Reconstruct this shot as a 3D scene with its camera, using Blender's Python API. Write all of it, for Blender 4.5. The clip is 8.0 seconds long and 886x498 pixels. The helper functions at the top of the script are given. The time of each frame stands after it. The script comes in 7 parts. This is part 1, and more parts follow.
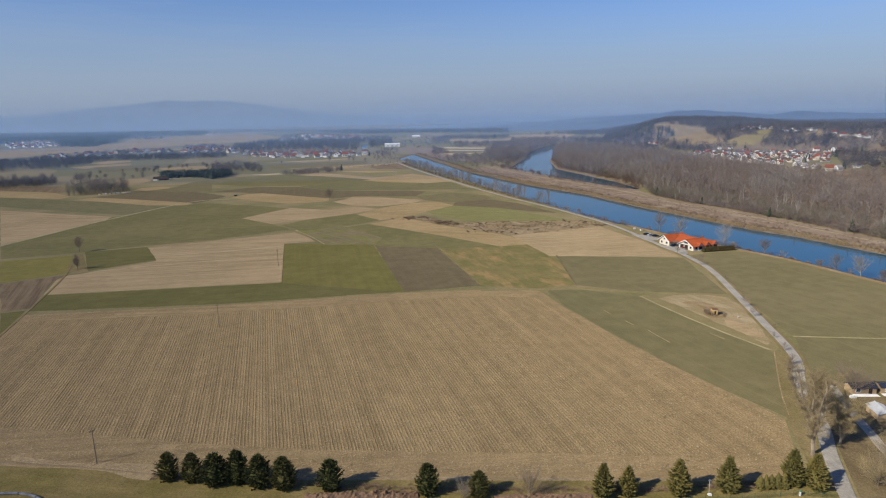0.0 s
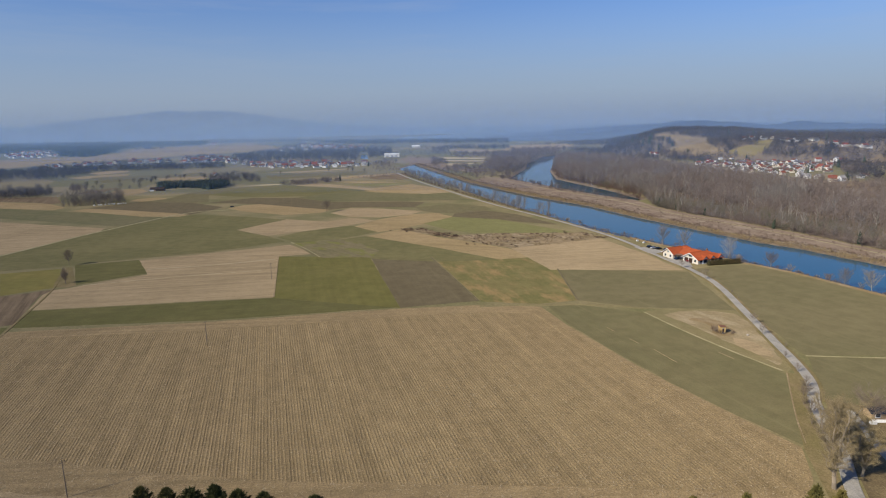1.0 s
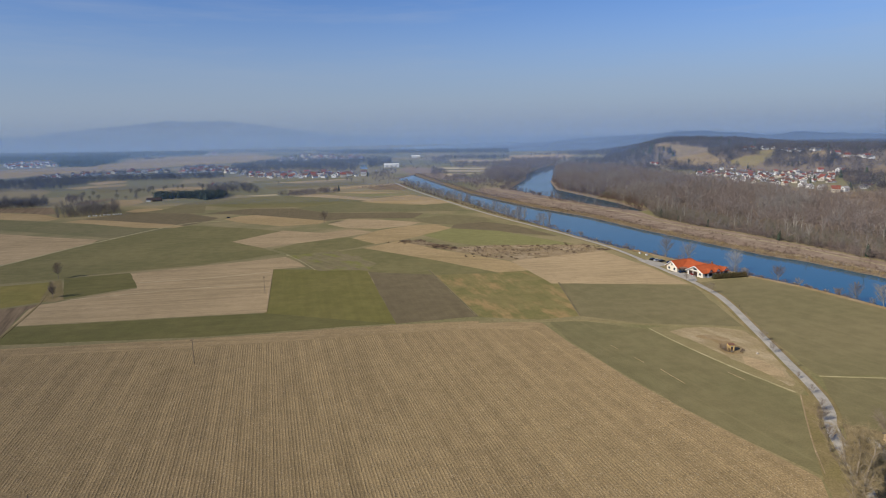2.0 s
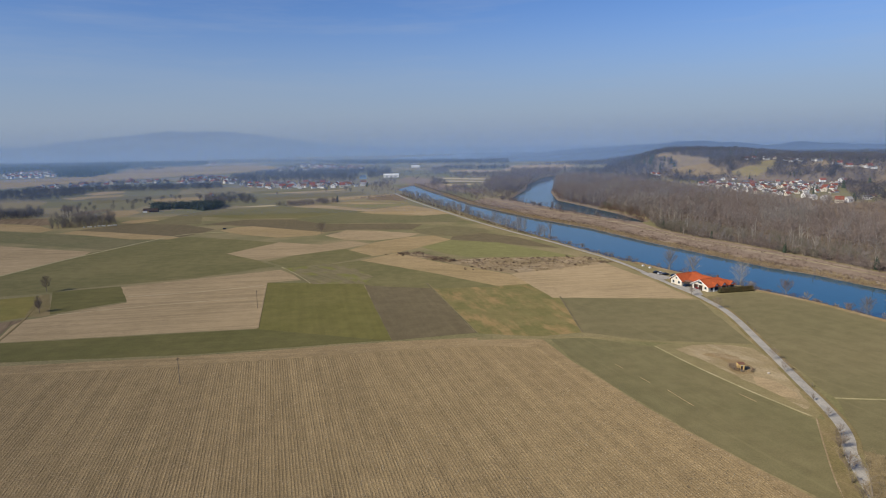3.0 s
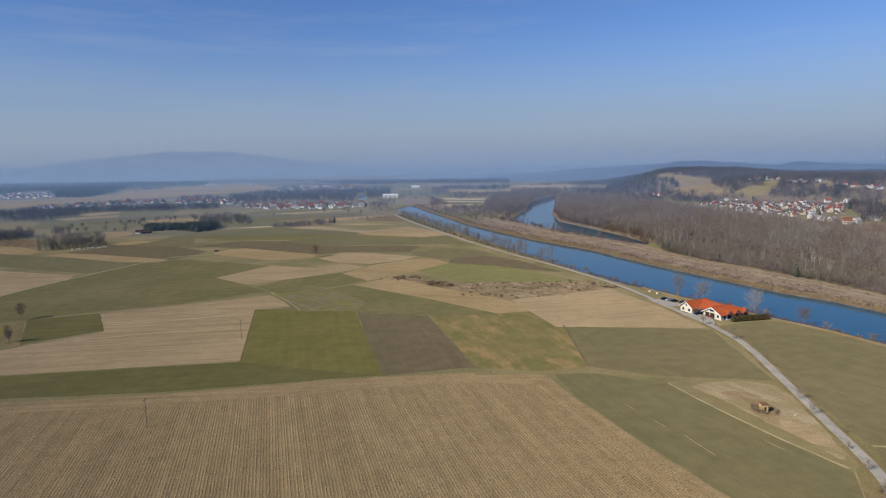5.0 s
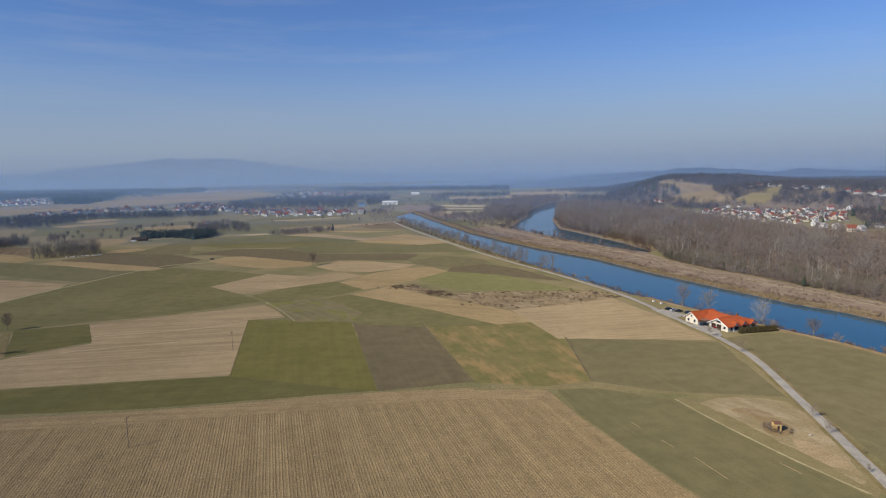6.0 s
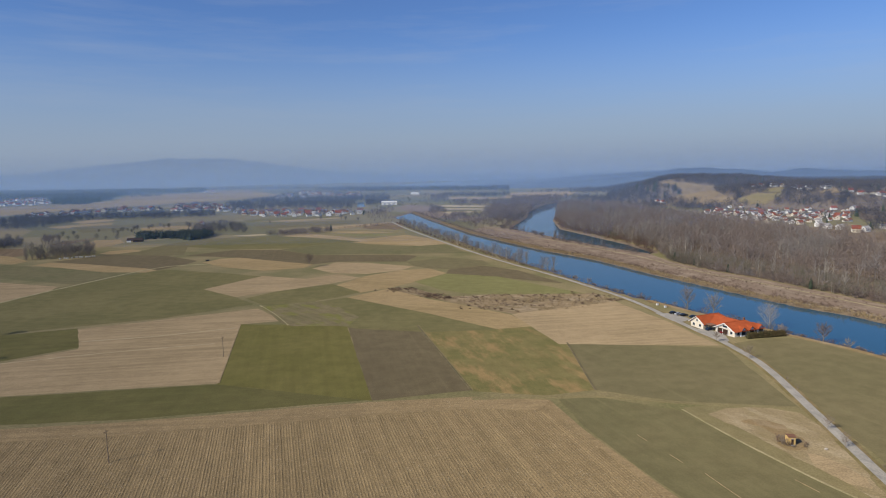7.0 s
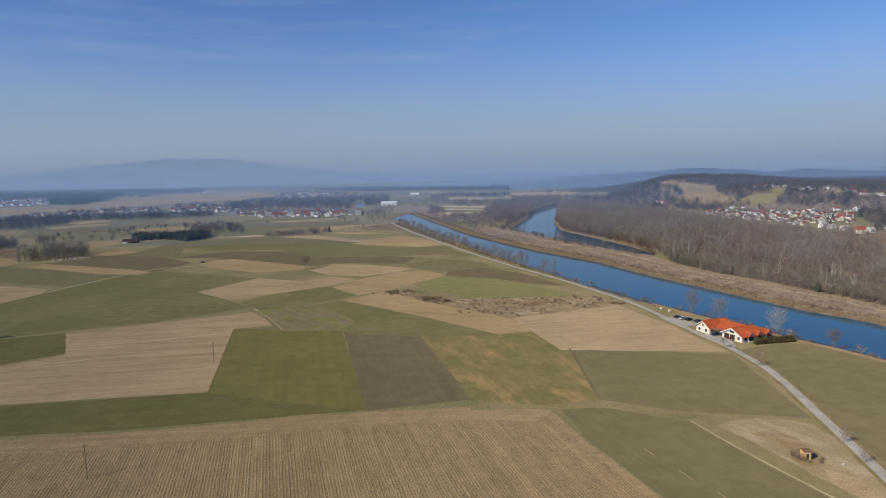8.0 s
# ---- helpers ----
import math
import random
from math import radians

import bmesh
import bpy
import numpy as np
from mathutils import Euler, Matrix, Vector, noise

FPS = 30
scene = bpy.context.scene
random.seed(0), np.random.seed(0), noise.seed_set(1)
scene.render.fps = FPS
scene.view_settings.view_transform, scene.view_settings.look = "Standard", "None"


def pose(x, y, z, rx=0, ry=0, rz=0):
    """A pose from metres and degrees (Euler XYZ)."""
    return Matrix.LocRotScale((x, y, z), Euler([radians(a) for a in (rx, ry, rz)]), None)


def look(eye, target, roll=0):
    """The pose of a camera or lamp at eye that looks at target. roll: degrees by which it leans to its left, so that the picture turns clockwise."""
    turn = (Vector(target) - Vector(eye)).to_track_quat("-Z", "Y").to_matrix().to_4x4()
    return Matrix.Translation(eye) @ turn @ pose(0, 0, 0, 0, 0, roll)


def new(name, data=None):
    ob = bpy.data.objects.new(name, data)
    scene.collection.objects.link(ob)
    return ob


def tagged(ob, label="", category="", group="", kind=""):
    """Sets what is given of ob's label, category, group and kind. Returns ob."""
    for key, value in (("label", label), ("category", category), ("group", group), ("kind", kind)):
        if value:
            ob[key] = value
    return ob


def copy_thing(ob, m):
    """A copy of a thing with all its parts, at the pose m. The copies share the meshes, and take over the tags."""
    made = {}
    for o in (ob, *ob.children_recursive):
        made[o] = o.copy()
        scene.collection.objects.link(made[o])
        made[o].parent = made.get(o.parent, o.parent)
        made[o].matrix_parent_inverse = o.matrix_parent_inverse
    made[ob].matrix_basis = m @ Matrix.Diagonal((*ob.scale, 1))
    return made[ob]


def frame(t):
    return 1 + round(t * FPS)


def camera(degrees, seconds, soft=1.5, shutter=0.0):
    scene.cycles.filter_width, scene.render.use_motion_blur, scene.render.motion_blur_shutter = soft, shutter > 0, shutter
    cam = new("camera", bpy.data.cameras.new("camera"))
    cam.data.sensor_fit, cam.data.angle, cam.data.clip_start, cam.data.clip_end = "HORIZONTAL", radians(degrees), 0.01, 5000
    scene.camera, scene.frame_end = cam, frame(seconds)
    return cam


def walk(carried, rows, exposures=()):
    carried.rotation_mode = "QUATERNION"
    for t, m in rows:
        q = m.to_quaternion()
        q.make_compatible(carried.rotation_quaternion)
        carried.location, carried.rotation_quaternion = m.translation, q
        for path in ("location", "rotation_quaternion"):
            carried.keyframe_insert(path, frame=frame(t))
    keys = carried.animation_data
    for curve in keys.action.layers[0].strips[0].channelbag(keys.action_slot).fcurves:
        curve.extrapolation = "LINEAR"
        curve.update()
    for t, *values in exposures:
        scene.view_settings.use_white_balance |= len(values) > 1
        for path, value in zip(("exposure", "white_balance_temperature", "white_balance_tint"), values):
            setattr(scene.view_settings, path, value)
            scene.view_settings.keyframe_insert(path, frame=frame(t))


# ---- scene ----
cam = camera(71.0, 8.0, soft=1.05)
PATH = [  # seconds, x, y, pitch, yaw; the flight keeps its height
    (0.0, 0.07, -0.19, -12.40, 0.00),
    (1.0, 1.25, 8.34, -11.50, 0.01),
    (2.25, 2.69, 18.99, -10.36, 0.02),
    (3.5, 4.05, 29.64, -9.23, 0.035),
    (4.5, 5.09, 38.15, -8.33, 0.045),
    (5.2, 5.80, 44.10, -7.69, 0.052),
    (5.6, 6.20, 47.50, -7.35, 0.056),
    (5.85, 6.44, 49.63, -7.26, 0.06),
    (6.5, 7.07, 55.16, -7.26, 0.065),
    (7.2, 7.73, 61.10, -7.26, 0.07),
    (8.0, 8.45, 67.90, -7.24, 0.08),
]
HEIGHT, ROLL = 75.0, -1.12
walk(cam, [(t, look((x, y, HEIGHT), Vector((x, y, HEIGHT)) + pose(0, 0, 0, 90 + p, 0, w).to_3x3() @ Vector((0, 0, -1)), ROLL)) for t, x, y, p, w in PATH], [(0.0, 0.03), (1.5, -0.03), (4.0, -0.05), (8.0, -0.06)])

# ---- world, sun, exposure ----
SUN_ELEVATION, SUN_AZIMUTH = radians(34), radians(237)
world = bpy.data.worlds.new("sky")
scene.world = world
world.use_nodes = True
sky = world.node_tree.nodes.new("ShaderNodeTexSky")
sky.sky_type = "NISHITA"
sky.sun_disc = False
sky.sun_elevation, sky.sun_rotation = SUN_ELEVATION, SUN_AZIMUTH
sky.altitude, sky.air_density, sky.dust_density, sky.ozone_density = 300, 1.0, 0.6, 6.0
background = world.node_tree.nodes["Background"]
background.inputs["Strength"].default_value = 0.10
tint = world.node_tree.nodes.new("ShaderNodeMix")
tint.data_type, tint.blend_type = "RGBA", "MULTIPLY"
tint.inputs[0].default_value, tint.inputs[7].default_value = 1.0, (0.82, 0.915, 1.16, 1)
world.node_tree.links.new(sky.outputs[0], tint.inputs[6])
direction = world.node_tree.nodes.new("ShaderNodeTexCoord")
stretch = world.node_tree.nodes.new("ShaderNodeMapping")
stretch.inputs["Scale"].default_value, stretch.inputs["Rotation"].default_value = (1.6, 1.6, 16), (0.03, 0.05, 0.4)
wisps = world.node_tree.nodes.new("ShaderNodeTexNoise")
wisps.inputs["Scale"].default_value, wisps.inputs["Detail"].default_value, wisps.inputs["Roughness"].default_value = 1.5, 6, 0.62
wisp_range = world.node_tree.nodes.new("ShaderNodeMapRange")
for n, v in enumerate((0.48, 0.72, 0.0, 0.16)):
    wisp_range.inputs[n + 1].default_value = v
cirrus = world.node_tree.nodes.new("ShaderNodeMix")
cirrus.data_type = "RGBA"
cirrus.inputs[7].default_value = (5.0, 5.3, 5.7, 1)
for a, b in ((direction.outputs["Generated"], stretch.inputs["Vector"]), (stretch.outputs["Vector"], wisps.inputs["Vector"]), (wisps.outputs["Fac"], wisp_range.inputs[0]), (wisp_range.outputs[0], cirrus.inputs[0]), (tint.outputs[2], cirrus.inputs[6]), (cirrus.outputs[2], background.inputs["Color"])):
    world.node_tree.links.new(a, b)
sun = new("sun", bpy.data.lights.new("sun", "SUN"))
sun.data.energy, sun.data.angle, sun.data.color = 4.6, radians(0.55), (1.0, 0.915, 0.77)
sun_from = Vector((math.sin(SUN_AZIMUTH) * math.cos(SUN_ELEVATION), math.cos(SUN_AZIMUTH) * math.cos(SUN_ELEVATION), math.sin(SUN_ELEVATION)))
sun.matrix_world = look(sun_from * 400, (0, 0, 0))


# ---- materials ----
def material(name, rough=0.9):
    mat = bpy.data.materials.new(name)
    mat.use_nodes = True
    nodes, links = mat.node_tree.nodes, mat.node_tree.links
    bsdf = nodes["Principled BSDF"]
    bsdf.inputs["Roughness"].default_value = rough
    bsdf.inputs["Specular IOR Level"].default_value = 0.25
    bsdf.inputs["Diffuse Roughness"].default_value = 0.6
    return mat, nodes, links, bsdf


def noise_node(nodes, links, coord, scale, detail=4.0, rough=0.6):
    n = nodes.new("ShaderNodeTexNoise")
    n.inputs["Scale"].default_value, n.inputs["Detail"].default_value, n.inputs["Roughness"].default_value = scale, detail, rough
    links.new(coord, n.inputs["Vector"])
    return n.outputs["Fac"]


def mix_node(nodes, links, fac, a, b, blend="MIX"):
    m = nodes.new("ShaderNodeMix")
    m.data_type, m.blend_type = "RGBA", blend
    for value, socket in ((fac, m.inputs[0]), (a, m.inputs[6]), (b, m.inputs[7])):
        if isinstance(value, (int, float)):
            socket.default_value = value
        elif isinstance(value, tuple):
            socket.default_value = (*value, 1)
        else:
            links.new(value, socket)
    return m.outputs[2]


def range_node(nodes, links, value, a, b, c=0.0, d=1.0):
    r = nodes.new("ShaderNodeMapRange")
    r.interpolation_type = "SMOOTHSTEP"
    for n, v in enumerate((a, b, c, d)):
        r.inputs[n + 1].default_value = v
    links.new(value, r.inputs[0])
    return r.outputs[0]


def turned(nodes, links, degrees, stretch=(1, 1, 1)):
    """Ground coordinates turned so that x runs across rows that lie that many degrees to the left of y; stretch scales them."""
    c = nodes.new("ShaderNodeTexCoord")
    m = nodes.new("ShaderNodeMapping")
    m.inputs["Rotation"].default_value = (0, 0, -radians(degrees))
    links.new(c.outputs["Object"], m.inputs["Vector"])
    s = nodes.new("ShaderNodeMapping")
    s.inputs["Scale"].default_value = stretch
    links.new(m.outputs["Vector"], s.inputs["Vector"])
    return s.outputs["Vector"]


def field_material(name, main, other, angle=0.0, patch=0.03, amount=0.6, streak=0.0, spacing=0.75, rows=0.0, fleck=None, coarse=0.65, tram=0.0, blots=(0.13, 0.05)):
    """Open land: two colours in soft patches, streaks along the working direction, rows, and fine grain."""
    mat, nodes, links, bsdf = material(name, 0.95)
    bsdf.inputs["Specular IOR Level"].default_value = 0.1
    flat = turned(nodes, links, 0)
    big = range_node(nodes, links, noise_node(nodes, links, flat, patch, 3), 0.36, 0.64, 0, amount)
    col = mix_node(nodes, links, big, main, other)
    if streak:
        along = turned(nodes, links, angle, (0.35, 0.012, 1))
        s = range_node(nodes, links, noise_node(nodes, links, along, 1.0, 5, 0.7), 0.3, 0.7)
        col = mix_node(nodes, links, streak, col, mix_node(nodes, links, s, tuple(0.5 * v for v in main), tuple(min(1, 1.45 * v) for v in main)), "MIX")
    if fleck:
        f = range_node(nodes, links, noise_node(nodes, links, turned(nodes, links, angle, (*blots, 1)), 1.0, 6, 0.7), 0.47, 0.62, 0, 0.8)
        col = mix_node(nodes, links, f, col, fleck)
    mottle = range_node(nodes, links, noise_node(nodes, links, flat, 0.16, 5, 0.7), 0.3, 0.7)
    col = mix_node(nodes, links, 0.45, col, mix_node(nodes, links, mottle, (0.40, 0.39, 0.375), (0.61, 0.605, 0.59)), "OVERLAY")
    grain = noise_node(nodes, links, flat, 2.3, 5, 0.8)
    height = grain
    col = mix_node(nodes, links, coarse, col, mix_node(nodes, links, range_node(nodes, links, grain, 0.3, 0.7), (0.3, 0.3, 0.3), (0.72, 0.72, 0.72)), "OVERLAY")
    if rows:
        w = nodes.new("ShaderNodeTexWave")
        w.inputs["Scale"].default_value = 2 * math.pi / spacing / 20
        w.inputs["Distortion"].default_value, w.inputs["Detail"].default_value = 0.8, 2
        w.inputs["Detail Scale"].default_value = 0.35
        links.new(turned(nodes, links, angle), w.inputs["Vector"])
        fade = noise_node(nodes, links, turned(nodes, links, angle, (0.12, 0.02, 1)), 1.0, 3)
        f = nodes.new("ShaderNodeMath")
        f.operation = "MULTIPLY"
        links.new(w.outputs["Fac"], f.inputs[0])
        links.new(range_node(nodes, links, fade, 0.3, 0.65, 0.25, rows), f.inputs[1])
        col = mix_node(nodes, links, f.outputs[0], col, tuple(0.42 * v for v in main))
    if tram:
        w = nodes.new("ShaderNodeTexWave")
        w.inputs["Scale"].default_value = 2 * math.pi / 9.0 / 20
        w.inputs["Distortion"].default_value, w.inputs["Detail Scale"].default_value = 0.6, 0.05
        links.new(turned(nodes, links, angle), w.inputs["Vector"])
        fade = noise_node(nodes, links, turned(nodes, links, angle, (0.05, 0.01, 1)), 1.0, 2)
        f = nodes.new("ShaderNodeMath")
        f.operation = "MULTIPLY"
        links.new(range_node(nodes, links, w.outputs["Fac"], 0.95, 1.0), f.inputs[0])
        links.new(range_node(nodes, links, fade, 0.4, 0.65, 0.0, tram), f.inputs[1])
        col = mix_node(nodes, links, f.outputs[0], col, tuple(1.7 * v for v in main))
    bump = nodes.new("ShaderNodeBump")
    bump.inputs["Strength"].default_value, bump.inputs["Distance"].default_value = 0.6, 0.25
    links.new(height, bump.inputs["Height"])
    links.new(bump.outputs[0], bsdf.inputs["Normal"])
    links.new(col, bsdf.inputs["Base Color"])
    return mat


STUBBLE = field_material("maize_stubble", (0.264, 0.193, 0.099), (0.243, 0.176, 0.090), 15.5, 0.02, 0.5, 0.3, coarse=0.9)
HEADLAND = field_material("stubble_headland", (0.282, 0.206, 0.108), (0.238, 0.174, 0.09), 94, 0.05, 0.7, 0.3)
STRAW = field_material("straw_stubble", (0.335, 0.25, 0.142), (0.27, 0.202, 0.112), -82, 0.02, 0.9, 0.27)
STRAW_WARM = field_material("warm_straw_stubble", (0.315, 0.23, 0.118), (0.255, 0.188, 0.09), 70, 0.02, 0.7, 0.2)
STRAW_PALE = field_material("pale_straw_stubble", (0.40, 0.325, 0.20), (0.34, 0.265, 0.15), 70, 0.02, 0.6, 0.2)
GREEN = field_material("winter_wheat", (0.112, 0.103, 0.037), (0.138, 0.121, 0.046), -82, 0.03, 0.7, 0.12, coarse=0.4)
GREEN_BRIGHT = field_material("young_winter_wheat", (0.135, 0.121, 0.037), (0.158, 0.137, 0.046), 13, 0.03, 0.7, 0.12, coarse=0.4, tram=0.05)
GREEN_OLIVE = field_material("olive_winter_crop", (0.14, 0.126, 0.053), (0.175, 0.15, 0.066), 80, 0.02, 0.8, 0.1, coarse=0.4, tram=0.2)
OLIVE = field_material("sparse_winter_crop", (0.15, 0.129, 0.064), (0.17, 0.142, 0.073), 20, 0.02, 0.7, 0.05, coarse=0.3, tram=0.12)
OLIVE_ROWS = field_material("drilled_winter_crop", (0.148, 0.13, 0.062), (0.17, 0.142, 0.07), 20, 0.03, 0.7, 0.12, coarse=0.3, tram=0.3)
OLIVE_DARK = field_material("dark_olive_crop", (0.14, 0.13, 0.062), (0.17, 0.145, 0.075), 70, 0.02, 0.7, 0.1, coarse=0.4)
OLIVE_DRY = field_material("dry_olive_land", (0.215, 0.175, 0.085), (0.18, 0.155, 0.075), 60, 0.03, 0.7, 0.12)
BROWN = field_material("brown_seedbed", (0.132, 0.105, 0.058), (0.150, 0.120, 0.066), 13, 0.02, 0.6, 0.1, coarse=0.4, tram=0.15)
PLOUGH = field_material("ploughed_soil", (0.165, 0.12, 0.073), (0.21, 0.155, 0.095), 25, 0.05, 0.7, 0.7)
MIXED = field_material("patchy_meadow", (0.15, 0.135, 0.05), (0.185, 0.152, 0.062), 15, 0.04, 0.9, 0.1, fleck=(0.285, 0.192, 0.085), blots=(0.10, 0.028))
ROUGH = field_material("rough_fallow", (0.185, 0.15, 0.08), (0.155, 0.135, 0.065), 40, 0.06, 0.9, 0.25, fleck=(0.165, 0.165, 0.04))
MEADOW = field_material("pale_meadow", (0.19, 0.178, 0.07), (0.17, 0.158, 0.062), 70, 0.03, 0.7, 0.1)
YELLOW = field_material("yellowed_meadow", (0.17, 0.148, 0.045), (0.20, 0.16, 0.05), 80, 0.04, 0.8, 0.15)
DRY = field_material("dry_grassland", (0.26, 0.192, 0.112), (0.195, 0.148, 0.08), 60, 0.05, 0.9, 0.15, fleck=(0.325, 0.252, 0.16))
DRY_BARE = field_material("bare_dry_patch", (0.29, 0.225, 0.128), (0.205, 0.16, 0.08), 30, 0.08, 0.9, 0.1, fleck=(0.335, 0.268, 0.165))
DRY_BROWN = field_material("brown_dry_soil", (0.245, 0.173, 0.088), (0.205, 0.148, 0.074), 30, 0.15, 0.9, 0.1, fleck=(0.28, 0.215, 0.13))
LAWN = field_material("rough_winter_grass", (0.165, 0.135, 0.045), (0.22, 0.165, 0.07), 80, 0.08, 0.9, 0.2)
VERGE = field_material("brownish_verge_grass", (0.185, 0.145, 0.068), (0.15, 0.122, 0.05), 20, 0.08, 0.9, 0.1, fleck=(0.235, 0.175, 0.09))
VERGE_DARK = field_material("dead_winter_grass", (0.155, 0.118, 0.062), (0.195, 0.15, 0.08), 20, 0.12, 0.9, 0.1, fleck=(0.12, 0.09, 0.05))
SOIL = field_material("dug_soil", (0.17, 0.105, 0.065), (0.24, 0.16, 0.10), 0, 0.3, 0.8, 0.0)


def ground_material():
    """Rough grass with dry patches; far off a patchwork of open fields; scrub on the river banks."""
    mat, nodes, links, bsdf = material("open_ground", 0.95)
    flat = turned(nodes, links, 0)
    col = mix_node(nodes, links, range_node(nodes, links, noise_node(nodes, links, flat, 0.02, 5), 0.35, 0.65), (0.15, 0.135, 0.055), (0.235, 0.185, 0.09))
    cells = nodes.new("ShaderNodeTexVoronoi")
    cells.inputs["Scale"].default_value = 1.0
    links.new(turned(nodes, links, 18, (0.012, 0.0045, 0)), cells.inputs["Vector"])
    ramp = nodes.new("ShaderNodeValToRGB")
    ramp.color_ramp.interpolation = "CONSTANT"
    for n, c in enumerate(((0.16, 0.142, 0.07), (0.215, 0.175, 0.095), (0.15, 0.137, 0.068), (0.185, 0.157, 0.085), (0.138, 0.128, 0.062))):
        e = ramp.color_ramp.elements[0] if n == 0 else ramp.color_ramp.elements.new(n / 5)
        e.position, e.color = n / 5, (*c, 1)
    split = nodes.new("ShaderNodeSeparateColor")
    links.new(cells.outputs["Color"], split.inputs[0])
    links.new(split.outputs[0], ramp.inputs[0])
    place = nodes.new("ShaderNodeTexCoord")
    axes = nodes.new("ShaderNodeSeparateXYZ")
    links.new(place.outputs["Object"], axes.inputs[0])
    col = mix_node(nodes, links, range_node(nodes, links, axes.outputs[1], 720, 760), col, ramp.outputs[0])
    litter = mix_node(nodes, links, range_node(nodes, links, noise_node(nodes, links, flat, 0.03, 4), 0.35, 0.65), (0.135, 0.105, 0.08), (0.19, 0.15, 0.105))
    col = mix_node(nodes, links, range_node(nodes, links, axes.outputs[2], 1.0, 4.0), col, litter)
    shore = mix_node(nodes, links, range_node(nodes, links, noise_node(nodes, links, flat, 0.2, 4), 0.4, 0.6), (0.20, 0.15, 0.10), (0.145, 0.108, 0.075))
    col = mix_node(nodes, links, range_node(nodes, links, axes.outputs[2], -0.05, -0.4), col, shore)
    grain = noise_node(nodes, links, flat, 0.9, 5, 0.75)
    col = mix_node(nodes, links, 0.6, col, mix_node(nodes, links, range_node(nodes, links, grain, 0.3, 0.7), (0.3, 0.3, 0.3), (0.7, 0.7, 0.7)), "OVERLAY")
    links.new(col, bsdf.inputs["Base Color"])
    return mat


GROUND = ground_material()
HILLSIDE = field_material("dry_hillside_grass", (0.225, 0.17, 0.10), (0.165, 0.125, 0.08), -60, 0.03, 0.9, 0.35, fleck=(0.27, 0.215, 0.135))
HILLSIDE_OLIVE = field_material("olive_hillside_grass", (0.19, 0.16, 0.075), (0.24, 0.19, 0.10), -60, 0.03, 0.9, 0.3)
LITTER = field_material("leaf_litter", (0.145, 0.108, 0.08), (0.19, 0.145, 0.10), 0, 0.04, 0.9)
DYKE = field_material("dyke_grass", (0.215, 0.16, 0.115), (0.175, 0.128, 0.095), 20, 0.05, 0.9, 0.2, fleck=(0.27, 0.215, 0.155))


def water_material():
    mat, nodes, links, bsdf = material("river_water", 0.06)
    bsdf.inputs["Base Color"].default_value = (0.011, 0.057, 0.091, 1)
    bsdf.inputs["Specular IOR Level"].default_value = 0.5
    bsdf.inputs["IOR"].default_value = 1.33
    bump = nodes.new("ShaderNodeBump")
    bump.inputs["Strength"].default_value, bump.inputs["Distance"].default_value = 0.06, 0.08
    links.new(noise_node(nodes, links, turned(nodes, links, 20, (0.35, 0.2, 1)), 1.0, 4, 0.6), bump.inputs["Height"])
    links.new(bump.outputs[0], bsdf.inputs["Normal"])
    return mat


WATER = water_material()


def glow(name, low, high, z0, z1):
    """Far distance as a plain glowing backdrop: haze is put into its colour, paler towards its foot."""
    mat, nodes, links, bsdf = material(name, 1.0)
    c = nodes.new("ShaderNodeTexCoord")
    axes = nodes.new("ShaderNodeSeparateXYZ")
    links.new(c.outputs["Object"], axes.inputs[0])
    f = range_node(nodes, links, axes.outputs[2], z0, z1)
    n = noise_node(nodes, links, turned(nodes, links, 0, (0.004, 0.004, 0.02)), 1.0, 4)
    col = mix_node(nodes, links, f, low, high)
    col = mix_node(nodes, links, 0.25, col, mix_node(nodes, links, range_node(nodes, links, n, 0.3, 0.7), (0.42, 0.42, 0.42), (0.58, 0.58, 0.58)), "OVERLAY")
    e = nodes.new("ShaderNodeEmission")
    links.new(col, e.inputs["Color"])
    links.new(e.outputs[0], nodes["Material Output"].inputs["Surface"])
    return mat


# ---- ground, river and hills ----
def mesh_object(name, verts, faces, mat, parent=None, smooth=False):
    me = bpy.data.meshes.new(name)
    me.from_pydata([tuple(map(float, v)) for v in verts], [], [tuple(map(int, f)) for f in faces])
    me.materials.append(mat)
    if smooth:
        me.polygons.foreach_set("use_smooth", [True] * len(me.polygons))
    me.update()
    ob = new(name, me)
    if parent:
        ob.parent = parent
    return ob


RIVER = [(-72, 1078), (-28, 912), (16, 757), (43, 659), (67, 576), (92, 498.5), (103.7, 459.4), (118, 420), (139, 377), (161, 335), (176, 304), (192, 259), (215, 190), (240, 90),
         (300, 90), (255, 240), (229, 312), (209, 365), (196, 384), (174, 442), (155, 493), (132, 568), (96, 642), (65, 725), (38, 805), (-10, 1010), (-50, 1190)]
BEND = [(288, 1483), (214, 1346), (158, 1151), (138, 1025), (100, 880), (94, 844), (122, 769), (137, 713), (169, 631), (188, 592), (193, 607), (186, 673), (153, 832), (167, 962), (219, 1212), (310, 1455)]


